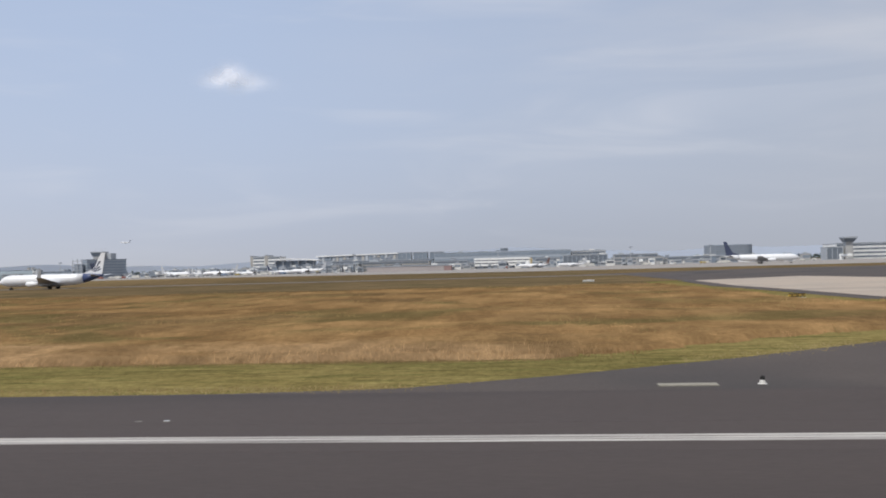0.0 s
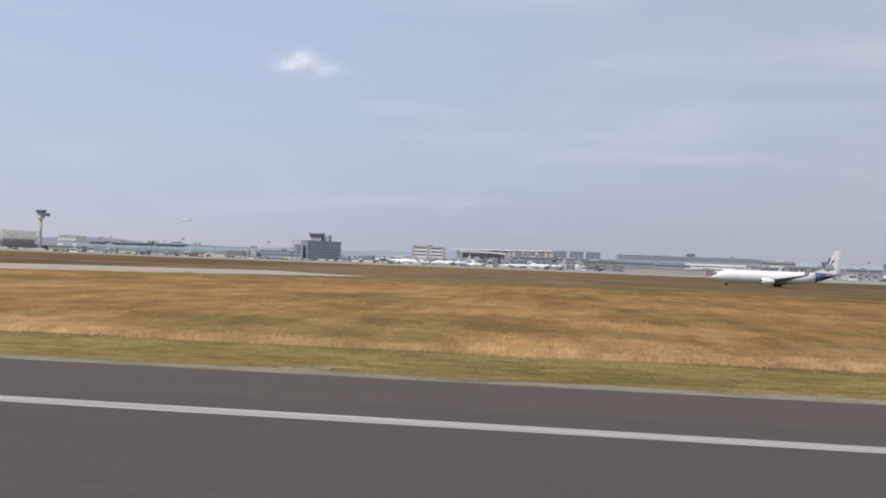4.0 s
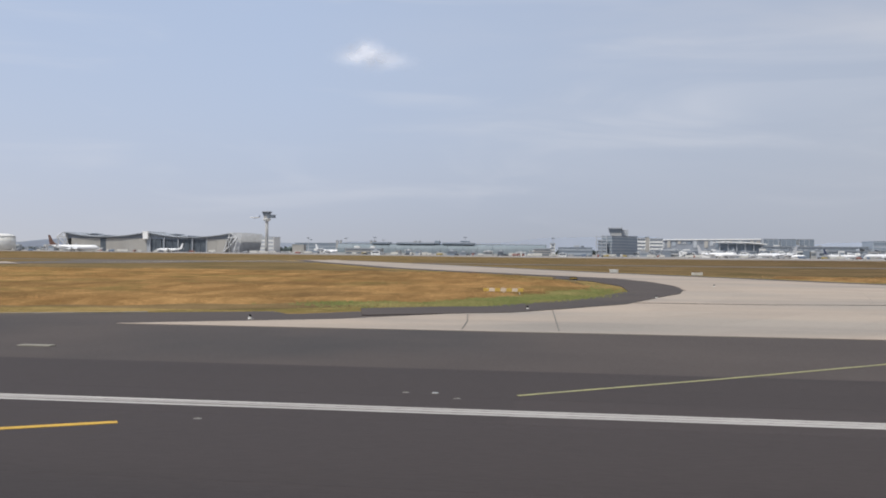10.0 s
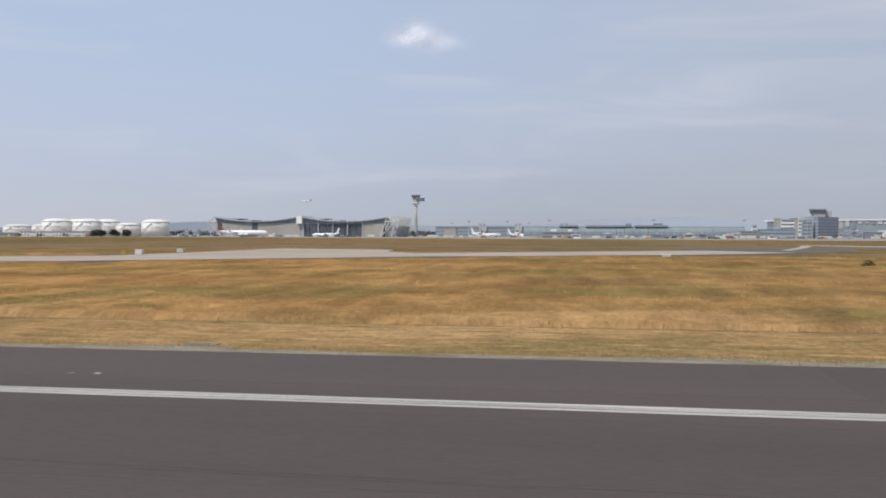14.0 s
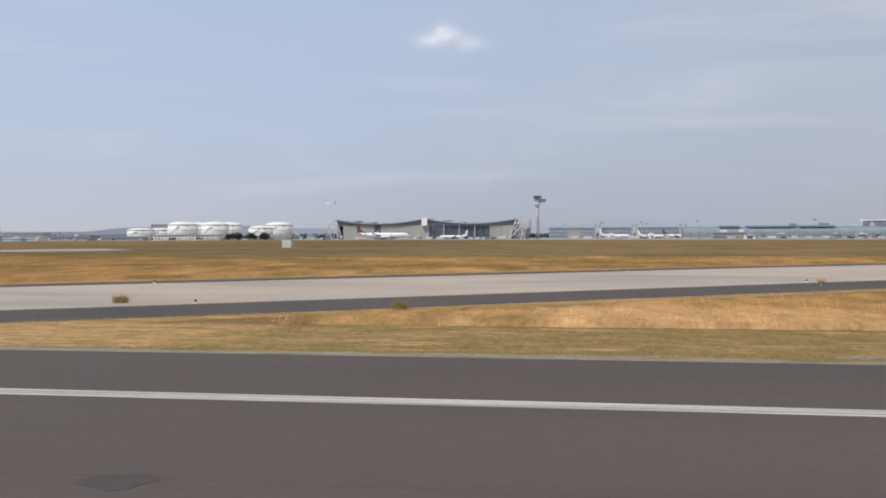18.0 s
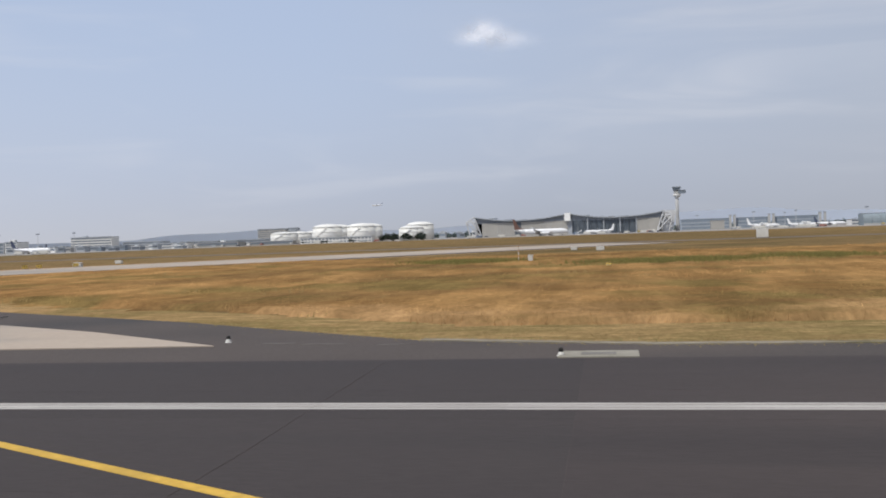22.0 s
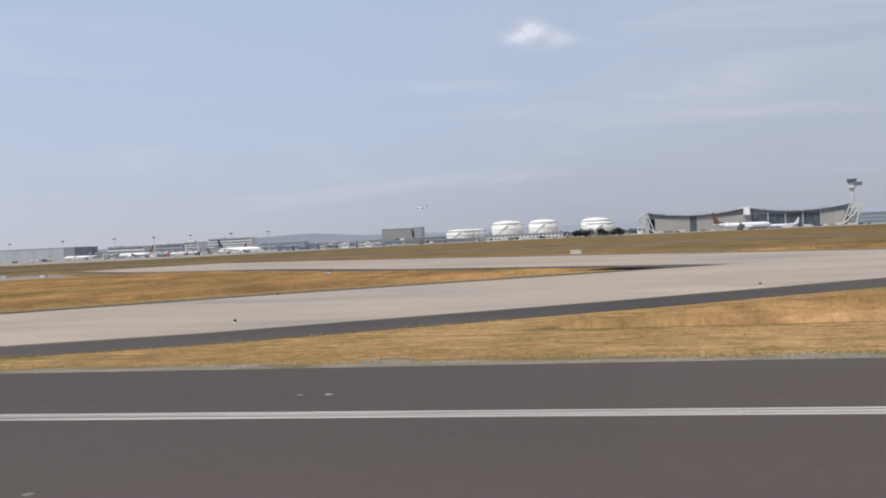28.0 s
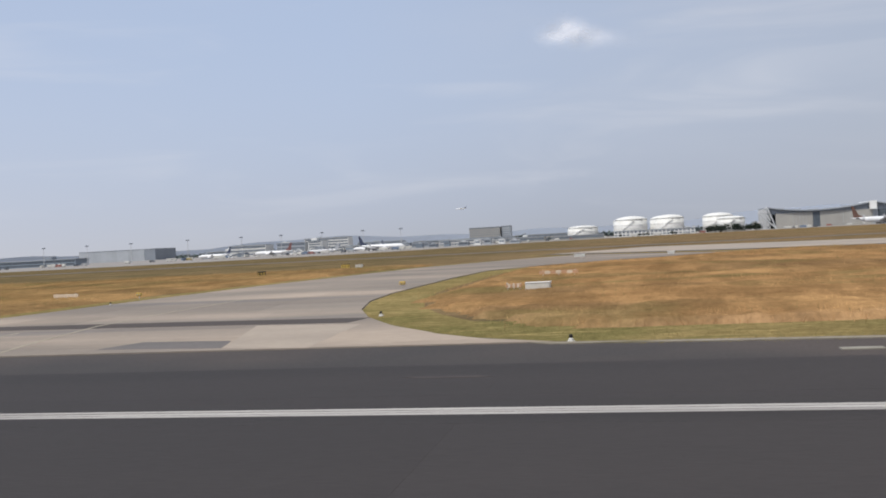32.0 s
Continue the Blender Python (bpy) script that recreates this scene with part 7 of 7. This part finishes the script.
# hills on the horizon, a plain far ridge with its haze put into the colour
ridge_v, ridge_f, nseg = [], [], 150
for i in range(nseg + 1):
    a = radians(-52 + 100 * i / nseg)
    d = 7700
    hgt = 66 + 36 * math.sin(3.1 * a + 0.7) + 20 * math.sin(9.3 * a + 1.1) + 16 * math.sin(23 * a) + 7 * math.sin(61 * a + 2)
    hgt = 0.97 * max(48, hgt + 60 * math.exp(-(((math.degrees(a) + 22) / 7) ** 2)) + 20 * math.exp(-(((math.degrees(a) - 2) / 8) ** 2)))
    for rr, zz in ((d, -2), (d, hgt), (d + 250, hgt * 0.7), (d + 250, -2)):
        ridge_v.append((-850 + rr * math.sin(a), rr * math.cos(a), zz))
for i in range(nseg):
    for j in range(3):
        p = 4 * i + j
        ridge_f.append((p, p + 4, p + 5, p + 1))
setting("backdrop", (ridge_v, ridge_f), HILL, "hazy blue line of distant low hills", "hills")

# ---- the cumulus cloud, a thin bulging veil of vapour high and far off ----
CLOUD = bpy.data.materials.new("cumulus")
CLOUD.use_nodes = True
ct = CLOUD.node_tree
cp = ct.nodes["Principled BSDF"]
cp.inputs["Base Color"].default_value, cp.inputs["Roughness"].default_value, cp.inputs["Specular IOR Level"].default_value = (0.88, 0.85, 0.84, 1), 1.0, 0.0


def cnode(op, a, b=0.0, c=0.0):
    n = ct.nodes.new("ShaderNodeMath")
    n.operation = op
    for i, v in enumerate((a, b, c)):
        if isinstance(v, float):
            n.inputs[i].default_value = v
        else:
            ct.links.new(v, n.inputs[i])
    return n.outputs[0]


where = ct.nodes.new("ShaderNodeTexCoord").outputs["Object"]


def cnoise(scale, detail):
    n = ct.nodes.new("ShaderNodeTexNoise")
    n.inputs["Scale"].default_value, n.inputs["Detail"].default_value, n.inputs["Roughness"].default_value = scale / K, detail, 0.6
    ct.links.new(where, n.inputs["Vector"])
    return n


warp = ct.nodes.new("ShaderNodeVectorMath")
warp.operation = "MULTIPLY_ADD"
ct.links.new(cnoise(0.02, 3.0).outputs["Color"], warp.inputs[0])
warp.inputs[1].default_value = (70 * K, 0, 60 * K)
shift = ct.nodes.new("ShaderNodeVectorMath")
shift.inputs[1].default_value = (-35 * K, 0, -30 * K)
ct.links.new(where, shift.inputs[0])
ct.links.new(shift.outputs[0], warp.inputs[2])
total = None
# lobes: centre, half widths, density
for lx_, lz_, rx_, rz_, dens in ((10, 50, 170, 150, 0.75), (-130, 5, 170, 125, 0.6), (70, -25, 270, 150, 0.75), (210, -50, 220, 125, 0.55), (360, -90, 200, 100, 0.28)):
    mp_ = ct.nodes.new("ShaderNodeMapping")
    mp_.inputs["Location"].default_value = (-lx_ / rx_, 0, -lz_ / rz_)
    mp_.inputs["Scale"].default_value = (1 / (rx_ * K), 0, 1 / (rz_ * K))
    ct.links.new(warp.outputs[0], mp_.inputs[0])
    ln = ct.nodes.new("ShaderNodeVectorMath")
    ln.operation = "LENGTH"
    ct.links.new(mp_.outputs[0], ln.inputs[0])
    one = cnode("MULTIPLY", cnode("POWER", cnode("MAXIMUM", cnode("SUBTRACT", 1.0, ln.outputs["Value"]), 0.0), 1.3), dens)
    total = one if total is None else cnode("ADD", total, one)
thin = cnode("MULTIPLY_ADD", cnoise(0.016, 6.0).outputs[0], 0.7, 0.6)
dense = ct.nodes.new("ShaderNodeMapRange")
dense.interpolation_type = "SMOOTHSTEP"
dense.inputs["From Min"].default_value, dense.inputs["From Max"].default_value, dense.inputs["To Max"].default_value = 0.03, 1.4, 0.5
ct.links.new(cnode("MULTIPLY", total, thin), dense.inputs["Value"])
ct.links.new(dense.outputs[0], cp.inputs["Alpha"])
nu, nw = 40, 24
cv, cf = [], []
for i in range(nw + 1):
    for j in range(nu + 1):
        u_, w_ = -420 + 1100 * j / nu, -260 + 480 * i / nw
        cv.append((u_, 0.5 * w_ - 0.1 * u_ - 30 * math.sin(u_ / 60) * math.cos(w_ / 45), w_))
for i in range(nw):
    for j in range(nu):
        q = i * (nu + 1) + j
        cf.append((q, q + 1, q + nu + 2, q + nu + 1))
cloud = tagged(new("cloud", mesh_of("cloud", (cv, cf), CLOUD, True)), "small soft white cumulus cloud in a hazy sky", "cloud", kind="stuff")
cloud.matrix_basis = spot(-2085, 5950, 1318)
# ---- taxiway slabs ----
def along(side, count):
    """Points at even steps along a row of points."""
    d = [0.0]
    for a, b in zip(side, side[1:]):
        d.append(d[-1] + math.dist(a, b))
    return [(float(np.interp(d[-1] * i / count, d, [p[0] for p in side])), float(np.interp(d[-1] * i / count, d, [p[1] for p in side]))) for i in range(count + 1)]


def matched(strip, step):
    """Stations at even steps, at the same share of every stretch on both edges."""
    near, far = [], []
    for i in range(len(strip[0]) - 1):
        n = max(1, round(max(math.dist(strip[0][i], strip[0][i + 1]), math.dist(strip[1][i], strip[1][i + 1])) / step))
        for j in range(n):
            for row, side in ((near, strip[0]), (far, strip[1])):
                row.append(tuple(a + (b - a) * j / n for a, b in zip(side[i], side[i + 1])))
    near.append(strip[0][-1])
    far.append(strip[1][-1])
    return near, far


for level, (name, strip) in enumerate(TAXI):
    taxi = thing(name, "pale concrete taxiway of large cast slabs", "taxiway", kind="structure")
    near, far = matched(strip, 9.0)
    rest, count = [], 0
    for i in range(len(near) - 1):
        w = min(math.dist(near[i], far[i]), math.dist(near[i + 1], far[i + 1]))
        cols = max(2, min(9, round(w / 8.0)))
        for j in range(cols):
            c = []
            for s, u in ((i, j), (i, j + 1), (i + 1, j + 1), (i + 1, j)):
                u = u / cols
                c.append(tuple(a + (b - a) * u for a, b in zip(near[s], far[s])))
            m = [sum(p[k] for p in c) / 4 for k in (0, 1)]
            r = [(m[0] + (p[0] - m[0]) * 0.9975, m[1] + (p[1] - m[1]) * 0.9975) for p in c]
            geo = prism([(p[0] - m[0], p[1] - m[1]) for p in r], -0.2, 0.06 + 0.004 * level)
            if count < 290 and m[1] < 160:
                part("slab", geo, CONCDARK if name == "taxiway_9" else CONC, taxi, at=(m[0], m[1], 0))
                count += 1
            else:
                rest.append(([(x_ + m[0], y_ + m[1], z_) for x_, y_, z_ in geo[0]], geo[1]))
    if rest:
        ob = part("slab_field", join(*rest), CONCDARK if name == "taxiway_9" else CONC, taxi)
        ob["kind"] = "stuff"
